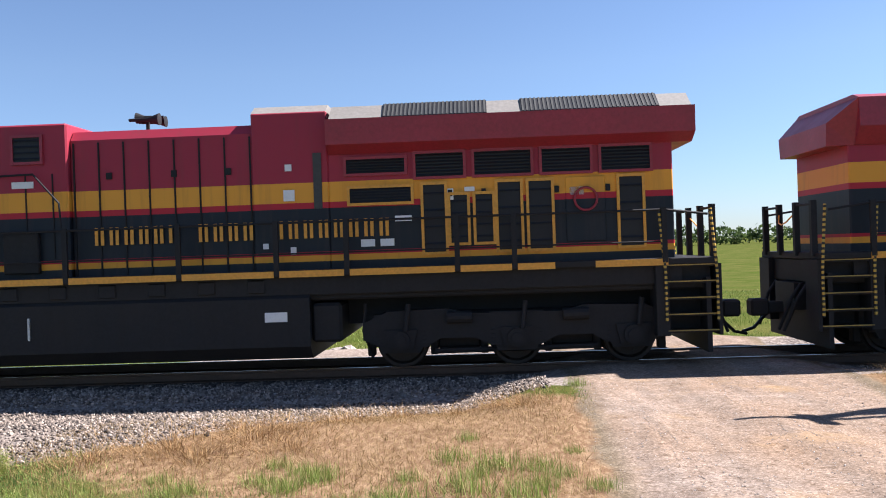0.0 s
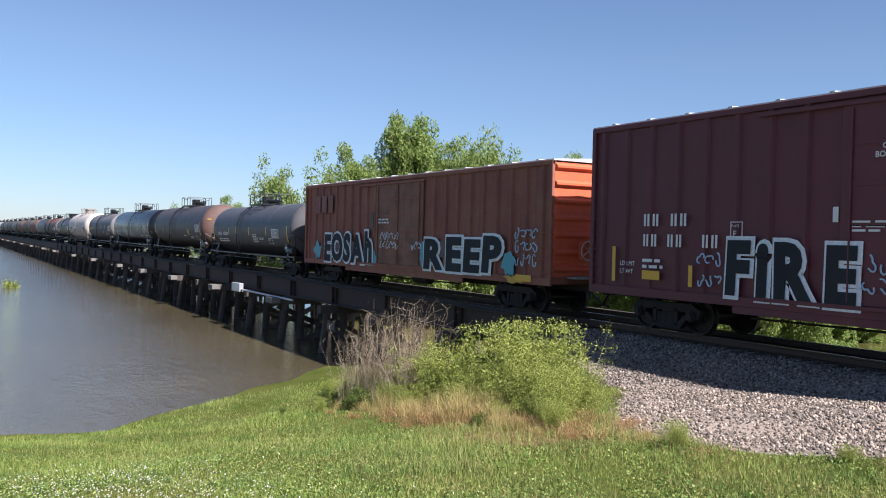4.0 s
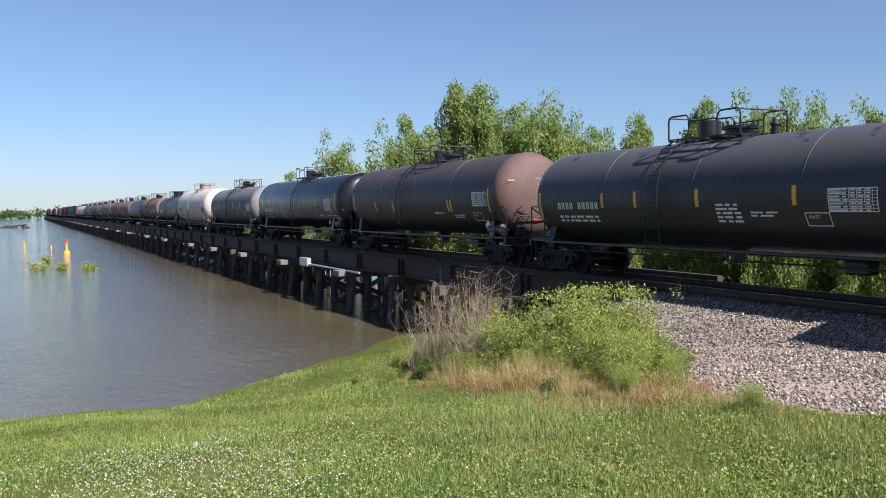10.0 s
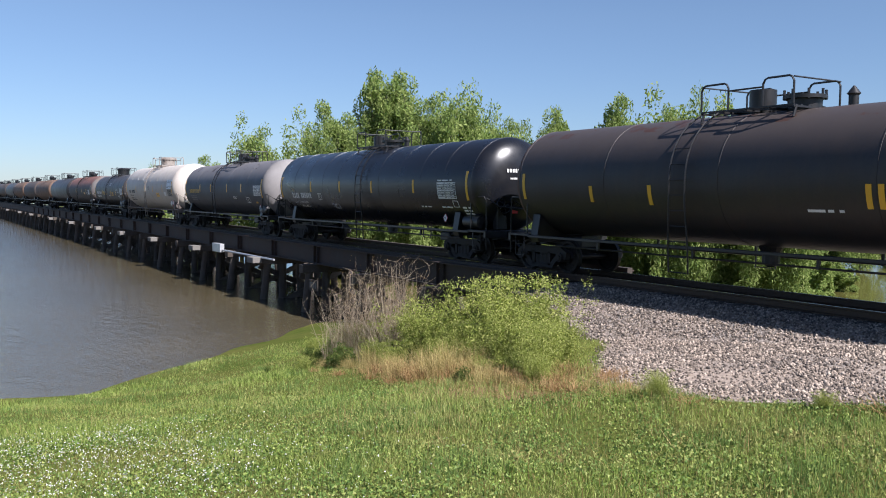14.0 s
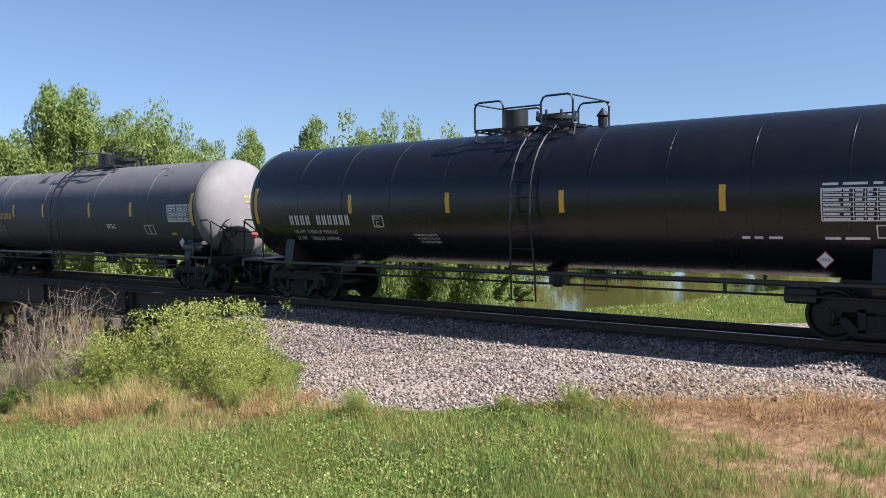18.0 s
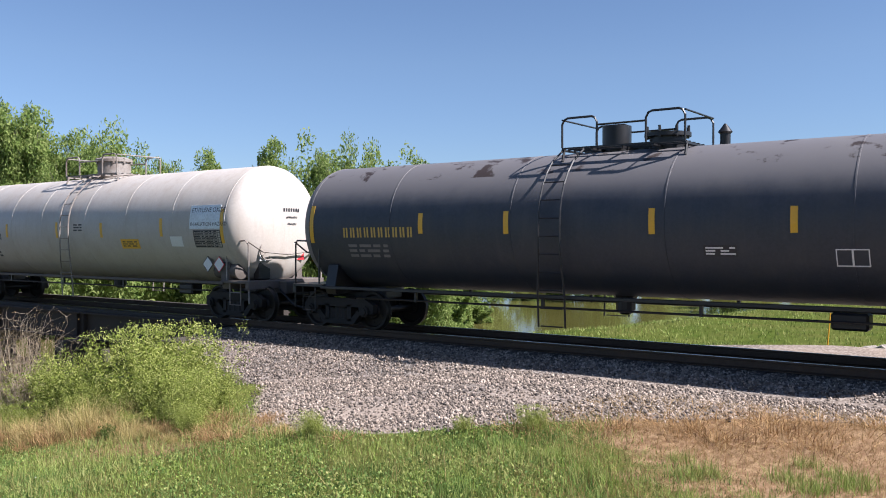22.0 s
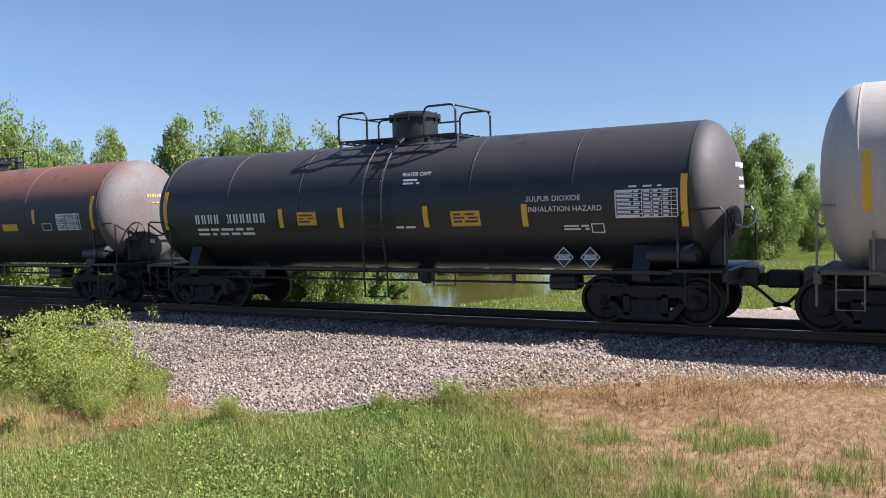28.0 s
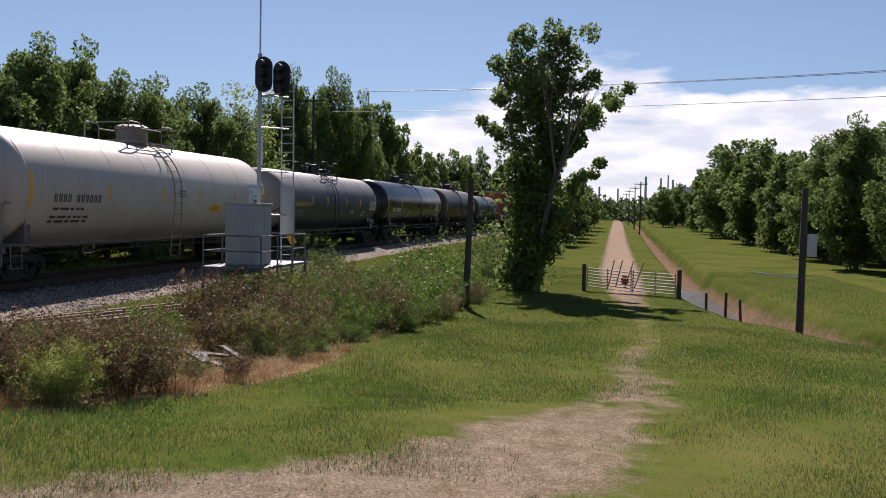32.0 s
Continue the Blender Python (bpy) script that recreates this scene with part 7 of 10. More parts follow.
M_VERGE = leafy("verge_blades", (0.05, 0.1, 0.016), (0.095, 0.165, 0.028), (0.165, 0.235, 0.065), through=0.28, patch=(0.13, 0.11, 0.045), amount=1.3)
M_GREYSTALK = leafy("grey_stalks", (0.2, 0.15, 0.1), (0.31, 0.25, 0.18), (0.42, 0.35, 0.26), through=0.2)
M_BLADE = leafy("grass_blades", (0.11, 0.17, 0.03), (0.2, 0.275, 0.055), (0.34, 0.37, 0.13), through=0.22, patch=(0.33, 0.27, 0.12), amount=0.9)
M_DEEPBLADE = leafy("deep_green_blades", (0.07, 0.125, 0.03), (0.125, 0.2, 0.05), (0.2, 0.27, 0.08), through=0.25)
M_FLOWER = plain("small_white_flowers", (0.5, 0.5, 0.46))


def limbs(rng, h, spread, fork, wild=0.35):
    """Tapered limbs of one tree and the tips where its leaves sit."""
    wood, tips = Shape(), []

    def grow(p, d, length, r, depth):
        n = 3 if depth < 2 else 2
        for k in range(n):
            d2 = (d + Vector((rng.gauss(0, 0.12), rng.gauss(0, 0.12), rng.gauss(0.02, 0.08)))).normalized()
            q = p + d2 * length / n
            wood.tube(p, q, r, 7 if depth < 2 else 5, r * 0.8, caps=False)
            p, d, r = q, d2, r * 0.8
            if depth >= 2:
                tips.append(p.copy())
        if depth == 3:
            tips.append(p)
            return
        for k in range(rng.randint(3, 4) if depth < 2 else 3):
            a = rng.uniform(0, 2 * math.pi)
            tilt = rng.uniform(0.35, 0.9) * (1 if depth else wild * 2.2)
            side = Vector((math.cos(a), math.sin(a), 0)) * spread
            grow(p, (d + side * tilt).normalized(), length * rng.uniform(0.5, 0.72), r * 0.62, depth + 1)

    lean = Vector((rng.gauss(0, 0.06), rng.gauss(0, 0.06), 1)).normalized()
    grow(Vector((0, 0, -0.3)), lean, h * fork, 0.018 * h + 0.04, 0)
    zmax = max(t.z for t in tips)
    k = h * 0.94 / zmax
    wood.v = [(x, y, z * k) for x, y, z in wood.v]
    return wood, np.array([(t.x, t.y, t.z * k) for t in tips])


def leaves(seed, tips, per, radius, size, droop=0.0, narrow=0.45):
    g = np.random.default_rng(seed)
    n = len(tips) * per
    c = np.repeat(tips, per, 0) + g.normal(0, radius, (n, 3)) * (1, 1, 0.75)
    c[:, 2] -= droop * np.abs(g.normal(0, 1, n))
    a = g.normal(0, 1, (n, 3)) + (0, 0, -2.2 * droop)
    a /= np.linalg.norm(a, axis=1)[:, None]
    b = np.cross(a, g.normal(0, 1, (n, 3)))
    b /= np.linalg.norm(b, axis=1)[:, None]
    s = (size * g.uniform(0.6, 1.35, n))[:, None]
    return np.stack([c - a * s * 0.5 + b * s * narrow * 0.5, c - a * s * 0.5 - b * s * narrow * 0.5, c + a * s * 0.5], 1)


def lumps(rng, h, width, low, boughs):
    """Leafy lumps strung along rising boughs: (centre, radius)."""
    out = []
    for b in range(boughs):
        f = b / max(1, boughs - 1)
        a = 2.4 * b + rng.uniform(-0.5, 0.5)
        r = width * h * 0.5 * (0.1 + 0.9 * f ** 0.65) * rng.uniform(0.75, 1.1)
        top = h * (0.96 - (0.6 - 0.3 * low) * f ** 1.15) * (rng.uniform(0.9, 1.0) if b else 1.0)
        base = h * low + (top - h * low) * 0.2 * f
        for k in range(9):
            t = 0.1 + 0.9 * (k + rng.random() * 0.7) / 8.7
            q = r * t ** 0.75
            c = (q * math.cos(a) + rng.gauss(0, 0.03 * h), q * math.sin(a) + rng.gauss(0, 0.03 * h), base + (top - base) * t)
            out.append((c, h * (0.088 - 0.036 * t) * rng.uniform(0.75, 1.3)))
    # low growth round the foot
    for b in range(boughs // 2):
        a, q = rng.uniform(0, 6.28), width * h * 0.42 * math.sqrt(rng.random())
        out.append(((q * math.cos(a), q * math.sin(a), h * (low + rng.uniform(0.02, 0.16))), h * rng.uniform(0.05, 0.08)))
    return out


def lump_leaves(seed, lump, per, size, droop=0.0, narrow=0.5, loose=0.4):
    g = np.random.default_rng(seed)
    c = np.repeat(np.array([p for p, _ in lump]), per, 0)
    k = np.repeat(np.array([r for _, r in lump]), per)
    n = len(c)
    d = g.normal(0, 1, (n, 3))
    d *= np.minimum(1, 1.55 / np.linalg.norm(d, axis=1))[:, None]
    c = c + d * (k * (0.42 + 0.5 * loose))[:, None] * (1.08, 1.08, 0.95)
    c[:, 2] -= droop * k * np.abs(g.normal(0, 1, n)) * 1.6
    a = g.normal(0, 1, (n, 3)) + (0, 0, -2.5 * droop)
    a /= np.linalg.norm(a, axis=1)[:, None]
    b = np.cross(a, g.normal(0, 1, (n, 3)))
    b /= np.linalg.norm(b, axis=1)[:, None] + 1e-9
    s = (size * g.uniform(0.55, 1.3, n))[:, None]
    return np.stack([c - a * s * 0.5 + b * s * narrow * 0.5, c - a * s * 0.5 - b * s * narrow * 0.5, c + a * s * 0.5], 1)


def tree(name, seed, h, width, low, leaf_mat, count, per, size, droop, label, narrow=0.55, loose=0.4):
    rng = random.Random(seed)
    wood, tips = limbs(rng, h * 0.93, width * 0.9, 0.24)
    t = thing(name, label, "tree")
    part("trunk", wood, M_BARK, t, smooth=True)
    lump = lumps(rng, h, width, low, count)
    lump += [(tuple(p), h * 0.05) for p in tips[:: max(1, len(tips) // 12)] if p[2] > h * max(low, 0.3)]
    part("crown", soup("crown", lump_leaves(seed, lump, per, size, droop, narrow, loose), 4, leaf_mat), None, t)
    return t


def stand(proto, x, y, k, turn, z=None, tilt=0.0, wide=1.0):
    m = pose(x, y, float(ground_z(x, y)) if z is None else z, 0, tilt, turn) @ Matrix.Diagonal((k * wide, k * wide, k, 1))
    return copy_thing(proto, m)


def by_bearing(bearing, dist):
    a = radians(bearing)
    return EYE.x + dist * math.cos(a), EYE.y + dist * math.sin(a)


def place_trees():
    willows = [tree("willow_tree", s, 10.0, sp, 0.05, M_WILLOW, n, 250, 0.2, dr, "light green willow tree on the flooded bank", 0.42, 0.3) for s, sp, dr, n in ((11, 0.62, 0.3, 17), (12, 0.8, 0.5, 20), (13, 0.46, 0.25, 15))]
    sparse = tree("willow_tree", 15, 10.0, 0.5, 0.1, M_WILLOW, 9, 85, 0.22, 0.3, "thin half-bare willow tree on the flooded bank")
    scrub = tree("shore_scrub", 16, 10.0, 1.0, 0.0, M_WILLOW, 12, 150, 0.5, 0.1, "low green willow scrub on the far shore", 0.45, 0.4)
    rng = random.Random(3)
    # bearing, height of top as an angle, distance, which, width
    for az, el, d, w, wide in ((161.6, 5.3, 72, 3, 0.8), (159.9, 4.6, 70, 3, 0.8), (157.8, 5.9, 64, 3, 0.8), (156.1, 6.4, 59, 0, 0.85), (154.4, 5.6, 60, 0, 0.9), (152.9, 8.85, 53, 2, 0.8), (151.2, 8.75, 53, 2, 0.85), (152.0, 6.6, 52, 0, 0.8), (149.4, 7.0, 55, 0, 0.8), (147.0, 7.95, 51, 1, 0.95), (148.2, 6.2, 50, 1, 0.8),
                               (145.2, 6.6, 52, 1, 0.75), (143.9, 5.4, 53, 0, 0.7), (141.2, 6.45, 50, 2, 0.7), (136.95, 7.25, 49, 2, 0.8), (135.0, 7.3, 50, 3, 0.9), (133.6, 6.2, 49, 0, 0.7), (132.1, 7.55, 47, 1, 0.7), (130.3, 6.3, 48, 3, 0.8), (128.3, 6.4, 47, 3, 0.8), (127.2, 5.8, 46, 0, 0.75), (124.5, 4.6, 48, 0, 0.8), (122.6, 5.6, 46, 2, 0.7),
                               (118.0, 4.0, 50, 0, 0.8), (115.5, 4.7, 48, 1, 0.8), (112.0, 3.6, 55, 0, 0.9), (102.6, 4.2, 44, 0, 0.8), (101.2, 5.35, 42, 1, 0.75), (99.6, 4.9, 42, 2, 0.9), (97.2, 2.6, 44, 0, 0.9), (92.0, 2.8, 60, 0, 0.9), (89.5, 2.2, 66, 1, 0.9), (164.0, 2.6, 95, 0, 1.0), (167, 2.0, 120, 1, 1.0)):
        d *= 1.5 if az < 127 else 1.0
        x, y = by_bearing(az, d)
        z = max(float(ground_z(x, y)), WATER_Z - 0.4)
        h = EYE.z + d * math.tan(radians(el)) - z
        stand(sparse if w == 3 else willows[w], x, y, h / 10.0, rng.uniform(0, 360), z, 0, wide)
    for k in range(20):
        az, d = 97 + 2.1 * k + rng.uniform(-0.6, 0.6), rng.uniform(84, 104)
        x, y = by_bearing(az, d)
        z = max(float(ground_z(x, y)), WATER_Z - 0.2)
        stand(scrub, x, y, rng.uniform(0.28, 0.5), rng.uniform(0, 360), z, 0, 1.3)
    for k in range(26):
        x, y = by_bearing(124 + 1.4 * k + rng.uniform(-0.7, 0.7), rng.uniform(54, 64) if k > 10 else rng.uniform(48, 56))
        z = max(float(ground_z(x, y)), WATER_Z - 0.1)
        if y < 9:
            continue
        stand(scrub, x, y, rng.uniform(0.2, 0.34), rng.uniform(0, 360), z, 0, 1.5)
    for p in (*willows, sparse, scrub):
        x, y = by_bearing(rng.uniform(168, 173), rng.uniform(230, 300))
        p.matrix_basis = pose(x, y, -3.0) @ Matrix.Diagonal((0.5, 0.5, 0.5, 1))
    oaks = [tree("broadleaf_tree", s, 12.0, sp, 0.02, M_OAK, n, 170, 0.26, 0.03, "dark green broadleaf tree at the wood's edge", 0.62, 0.34) for s, sp, n in ((21, 0.6, 20), (22, 0.46, 17), (23, 0.74, 23))]
    pale = tree("broadleaf_tree", 27, 12.0, 0.55, 0.05, M_WILLOW, 13, 90, 0.26, 0.05, "thin pale green tree at the wood's edge", 0.55, 0.4)
    far = [tree("broadleaf_tree", s, 12.0, sp, 0.02, M_OAK, 16, 75, 0.46, 0.03, "dark green broadleaf tree at the wood's edge", 0.65, 0.36) for s, sp in ((24, 0.62), (25, 0.55), (26, 0.75))]
    k = 0
    # the wood beyond the track: bearing, height of top as an angle, distance, how wide
    for az, el, d, wide in ((49.3, 5.1, 41, 0.8), (47.2, 5.6, 42, 0.7), (45.6, 7.6, 42, 0.8), (44.2, 7.4, 40, 0.7), (43.0, 8.4, 43, 0.8), (41.4, 8.0, 45, 0.8), (39.6, 8.6, 44, 0.8), (38.2, 9.6, 48, 0.75), (36.8, 10.1, 47, 0.8), (34.6, 10.0, 50, 0.8), (33.0, 8.9, 51, 0.8), (31.6, 7.9, 52, 0.8),
                            (30.2, 8.15, 55, 0.75), (28.9, 7.2, 57, 0.8), (27.9, 7.95, 60, 0.7), (26.1, 7.85, 62, -0.9), (24.6, 7.6, 63, -0.9), (23.2, 7.7, 70, 0.7), (21.6, 9.2, 74, 0.7), (20.3, 8.4, 78, 0.7), (19.0, 9.3, 82, 0.75), (17.4, 7.8, 86, 0.75), (16.2, 7.3, 95, 0.8), (15.0, 5.9, 104, 0.8), (13.7, 4.4, 116, 0.8), (12.4, 4.0, 124, 0.9), (11.0, 4.2, 138, 0.9),
                            (9.5, 4.2, 150, 0.9), (8.0, 3.6, 168, 0.9), (6.6, 3.0, 190, 0.9), (37.4, 7.4, 58, 0.9), (34.0, 7.6, 60, 0.9), (29.4, 6.2, 70, 0.9), (26.8, 6.3, 74, 0.9), (41.0, 6.4, 54, 0.9), (44.4, 5.6, 52, 0.9), (22.4, 6.6, 88, 0.9), (18.2, 6.8, 104, 0.9)):
        x, y = by_bearing(az, d)
        z = float(ground_z(x, y))
        h = EYE.z + d * math.tan(radians(el)) - z
        stand(pale if wide < 0 else (oaks if d < 90 else far)[k % 3], x, y, h / 12.0, rng.uniform(0, 360), wide=abs(wide) * 1.1 * 11.0 / h * 1.05)
        k += 1
    for x, y, h in ((62, -36, 10.5), (70, -34, 10.8), (77, -38, 12.5), (84, -35, 11), (92, -36, 10.6), (100, -34, 10.4), (110, -36, 10.8), (121, -34, 12.8), (133, -36, 14.5), (146, -34, 15.5), (160, -34, 15), (178, -32, 12), (72, -44, 13), (90, -44, 13), (112, -44, 14),
                    (210, -26, 9), (228, -30, 10), (250, -27, 9), (275, -30, 10), (300, -27, 9), (90, -8.5, 6.0), (101, -9, 7.0), (115, -9.5, 7.5), (128, -9, 8), (145, -9, 8.5), (64, -9.5, 4.5), (77, -9, 5.0), (165, -9, 8.5), (190, -9, 8)):
        stand((oaks if x < 88 else far)[k % 3], x, y, (h + 1.0) / 12.0, rng.uniform(0, 360), wide=rng.uniform(0.9, 1.15))
        k += 1
    for i, p in enumerate(far):
        p.matrix_basis = pose(240 + 14 * i, 10.5, -0.9)
    oaks[0].matrix_basis = pose(200, 11, -0.9) @ Matrix.Diagonal((1.1, 1.1, 1.1, 1))
    oaks[1].matrix_basis = pose(220, 10, -0.9)
    oaks[2].matrix_basis = pose(56, -46, -1.8)
    pale.matrix_basis = pose(210, 14, -0.9)
    # the tall tree beside the lane, its trunk wrapped in creeper
    big = thing("tall_tree", "tall dark green tree with creeper round its trunk beside the lane", "tree", at=pose(40.6, -12.2, -1.75))
    rng2 = random.Random(5)
    wood, tips = limbs(rng2, 12.6, 0.42, 0.4, 0.3)
    part("trunk", wood, M_BARK, big, smooth=True)
    lump = []
    # boughs: how far they reach towards the lane, how high, how thick
    for reach, top, thick in ((-1.7, 11.4, 0.75), (-0.9, 12.2, 0.7), (0.1, 12.7, 0.75), (1.0, 13.2, 0.8), (1.9, 12.6, 0.8), (2.7, 12.2, 0.7), (3.5, 10.6, 0.6), (4.5, 10.3, 0.7), (3.7, 9.3, 0.6), (-1.8, 8.5, 0.6), (-1.2, 9.6, 0.7), (0.5, 10.8, 0.9), (1.8, 10.4, 0.9), (2.8, 8.9, 0.6), (3.4, 6.9, 0.45), (2.0, 7.6, 0.6),
                              (0.9, 8.6, 0.8), (-0.6, 7.2, 0.55), (1.3, 6.2, 0.6), (2.6, 5.6, 0.45), (0.4, 5.6, 0.6), (1.5, 4.2, 0.5), (-0.8, 4.6, 0.5), (0.9, 3.0, 0.5), (-0.7, 2.6, 0.55), (0.6, 1.8, 0.6), (-0.9, 1.2, 0.5)):
        deep = rng2.uniform(-1.6, 1.6)
        foot = Vector((0, -0.25, max(0.6, top - 4.2)))
        tip = Vector((deep, -reach, top - 0.3))
        for j in range(8):
            f = 0.2 + 0.8 * j / 7
            q = foot.lerp(tip, f) + Vector((rng2.gauss(0, 0.22), rng2.gauss(0, 0.22), rng2.gauss(0, 0.15)))
            lump.append((tuple(q), (0.2 + 0.85 * thick) * rng2.uniform(0.55, 0.95) * (1.1 - 0.4 * f)))
    part("crown", soup("crown", lump_leaves(6, lump, 120, 0.24, 0.03, 0.6, 0.32), 4, M_OAK), None, big)
    col = np.array([(rng2.gauss(0, 0.35), rng2.gauss(0, 0.35), z) for z in np.linspace(0.3, 6.5, 70)])
    part("creeper", soup("creeper", leaves(7, col, 26, 0.42, 0.3, 0.05, 0.7), 4, M_OAK), None, big, "thick creeper on the trunk")
    for x, y, s in ((45, -10.5, 1.6), (48.5, -6.5, 1.8), (38, -9.0, 1.3), (52, -8.5, 2.2), (35, -8.0, 1.0), (57, -9.5, 2.4), (30.5, -6.0, 0.9), (33, -5.6, 1.1), (41, -7.0, 1.2)):
        b = thing("roadside_shrub", "bright green leafy shrub on the railway bank", "shrub", "shrubs on the railway bank", at=pose(x, y, float(ground_z(x, y))))
        t = np.array([(rng2.gauss(0, 0.6 * s), rng2.gauss(0, 0.6 * s), abs(rng2.gauss(0.55 * s, 0.3 * s))) for _ in range(60)])
        part("foliage", soup("foliage", leaves(int(x), t, 40, 0.22 * s, 0.15, 0.03, 0.6), 4, M_WEEDDARK if s > 1.5 else M_SHRUB), None, b)
        st = Shape()
        for p in t[::6]:
            st.tube((0, 0, -0.05), tuple(p), 0.02, 4, 0.006)
        tagged(part("stalk_mass", st, M_BARK, b), kind="stuff")


place_trees()


def far_woods():
    """Low woods that close the horizon."""
    g = np.random.default_rng(9)
    for name, pts in (("far_wood", [(x, 330 + 40 * math.sin(x * 0.02), 8) for x in range(-60, 420, 4)] + [(-60 - i * 3, 330 + i * 5, 9) for i in range(60)]),
                      ("far_shore_wood", [(-900 + 120 * math.sin(y * 0.01), y, 9) for y in range(-420, 500, 5)] + [(-560 + i * 1.5, -60 - i * 2.0, 5) for i in range(30)] + [(-760, y, 8) for y in range(-70, -20, 4)]),
                      ("far_lane_wood", [(330 + (i % 7) * 16, -60 + i * 1.3, 9) for i in range(60)] + [(430, y, 10) for y in range(-160, 40, 4)])):
        base = np.array([(x, y, max(float(ground_z(x, y)), WATER_Z)) for x, y, h in pts])
        hs = np.array([h for *_, h in pts])
        tips = []
        for (x, y, z), h in zip(base, hs):
            for _ in range(9):
                tips.append((x + g.normal(0, 3), y + g.normal(0, 4), z + abs(g.normal(h * 0.42, h * 0.24))))
        tagged(new(name, soup(name, leaves(3, np.array(tips), 12, 1.1, 1.7, 0, 0.8), 4, M_FARLEAF)), "low green wood along the horizon", "woods", kind="stuff")


far_woods()


# ---- grass, weeds and stones ----
def sown(g, n, x0, x1, y0, y1):
    return g.uniform(x0, x1, n), g.uniform(y0, y1, n)


def blades(g, x, y, h, w, lean=0.6):
    """Single pointed grass blades, bent over."""
    n = len(x)
    z = ground_z(x, y)
    a = g.uniform(0, 2 * np.pi, n)
    k = np.abs(g.normal(0, lean, n)) * h
    b = g.uniform(0, 2 * np.pi, n)
    s = np.stack([np.cos(b), np.sin(b)], 1) * (w / 2)[:, None]
    low = np.stack([x, y], 1)
    v = np.zeros((n, 3, 3))
    v[:, 0, :2], v[:, 0, 2] = low - s, z - 0.01
    v[:, 1, :2], v[:, 1, 2] = low + s, z - 0.01
    v[:, 2, :2] = low + np.stack([np.cos(a), np.sin(a)], 1) * k[:, None]
    v[:, 2, 2] = z + h * (1 - 0.3 * np.minimum(1, k / h))
    return v


def strands(g, n, h, spread, lean, w):
    """Long bent blades of one tuft, two lengths each, round the origin."""
    a = g.uniform(0, 2 * np.pi, n)
    r = np.abs(g.normal(0, spread, n))
    low = np.stack([r * np.cos(a), r * np.sin(a), np.full(n, -0.03)], 1)
    c = a + g.normal(0, 0.9, n)
    d = np.stack([np.cos(c), np.sin(c), np.zeros(n)], 1) * (np.abs(g.normal(0, lean, n)) * h)[:, None]
    up = np.stack([np.zeros(n), np.zeros(n), h * g.uniform(0.35, 1.1, n)], 1)
    mid, tip = low + d * 0.32 + up * 0.6, low + d + up * g.uniform(0.75, 1.0, n)[:, None]
    b = g.uniform(0, 2 * np.pi, n)
    s = np.stack([np.cos(b), np.sin(b), np.zeros(n)], 1) * (w / 2)
    return np.concatenate([np.stack([low - s, low + s, mid + s * 0.8, mid - s * 0.8], 1), np.stack([mid - s * 0.8, mid + s * 0.8, tip + s * 0.15, tip - s * 0.15], 1)])


def straw_clump(name, label, category, seed, n, h, spread, lean, material, w=0.007, group=""):
    t = thing(name, label, category, group)
    tagged(part("blade_mass", soup("blade_mass", strands(np.random.default_rng(seed), n, h, spread, lean, w), 4, material), None, t), kind="stuff")
    return t


def bare(x, y):
    return np.maximum(lane_mask(x, y), gravel_mask(x, y))


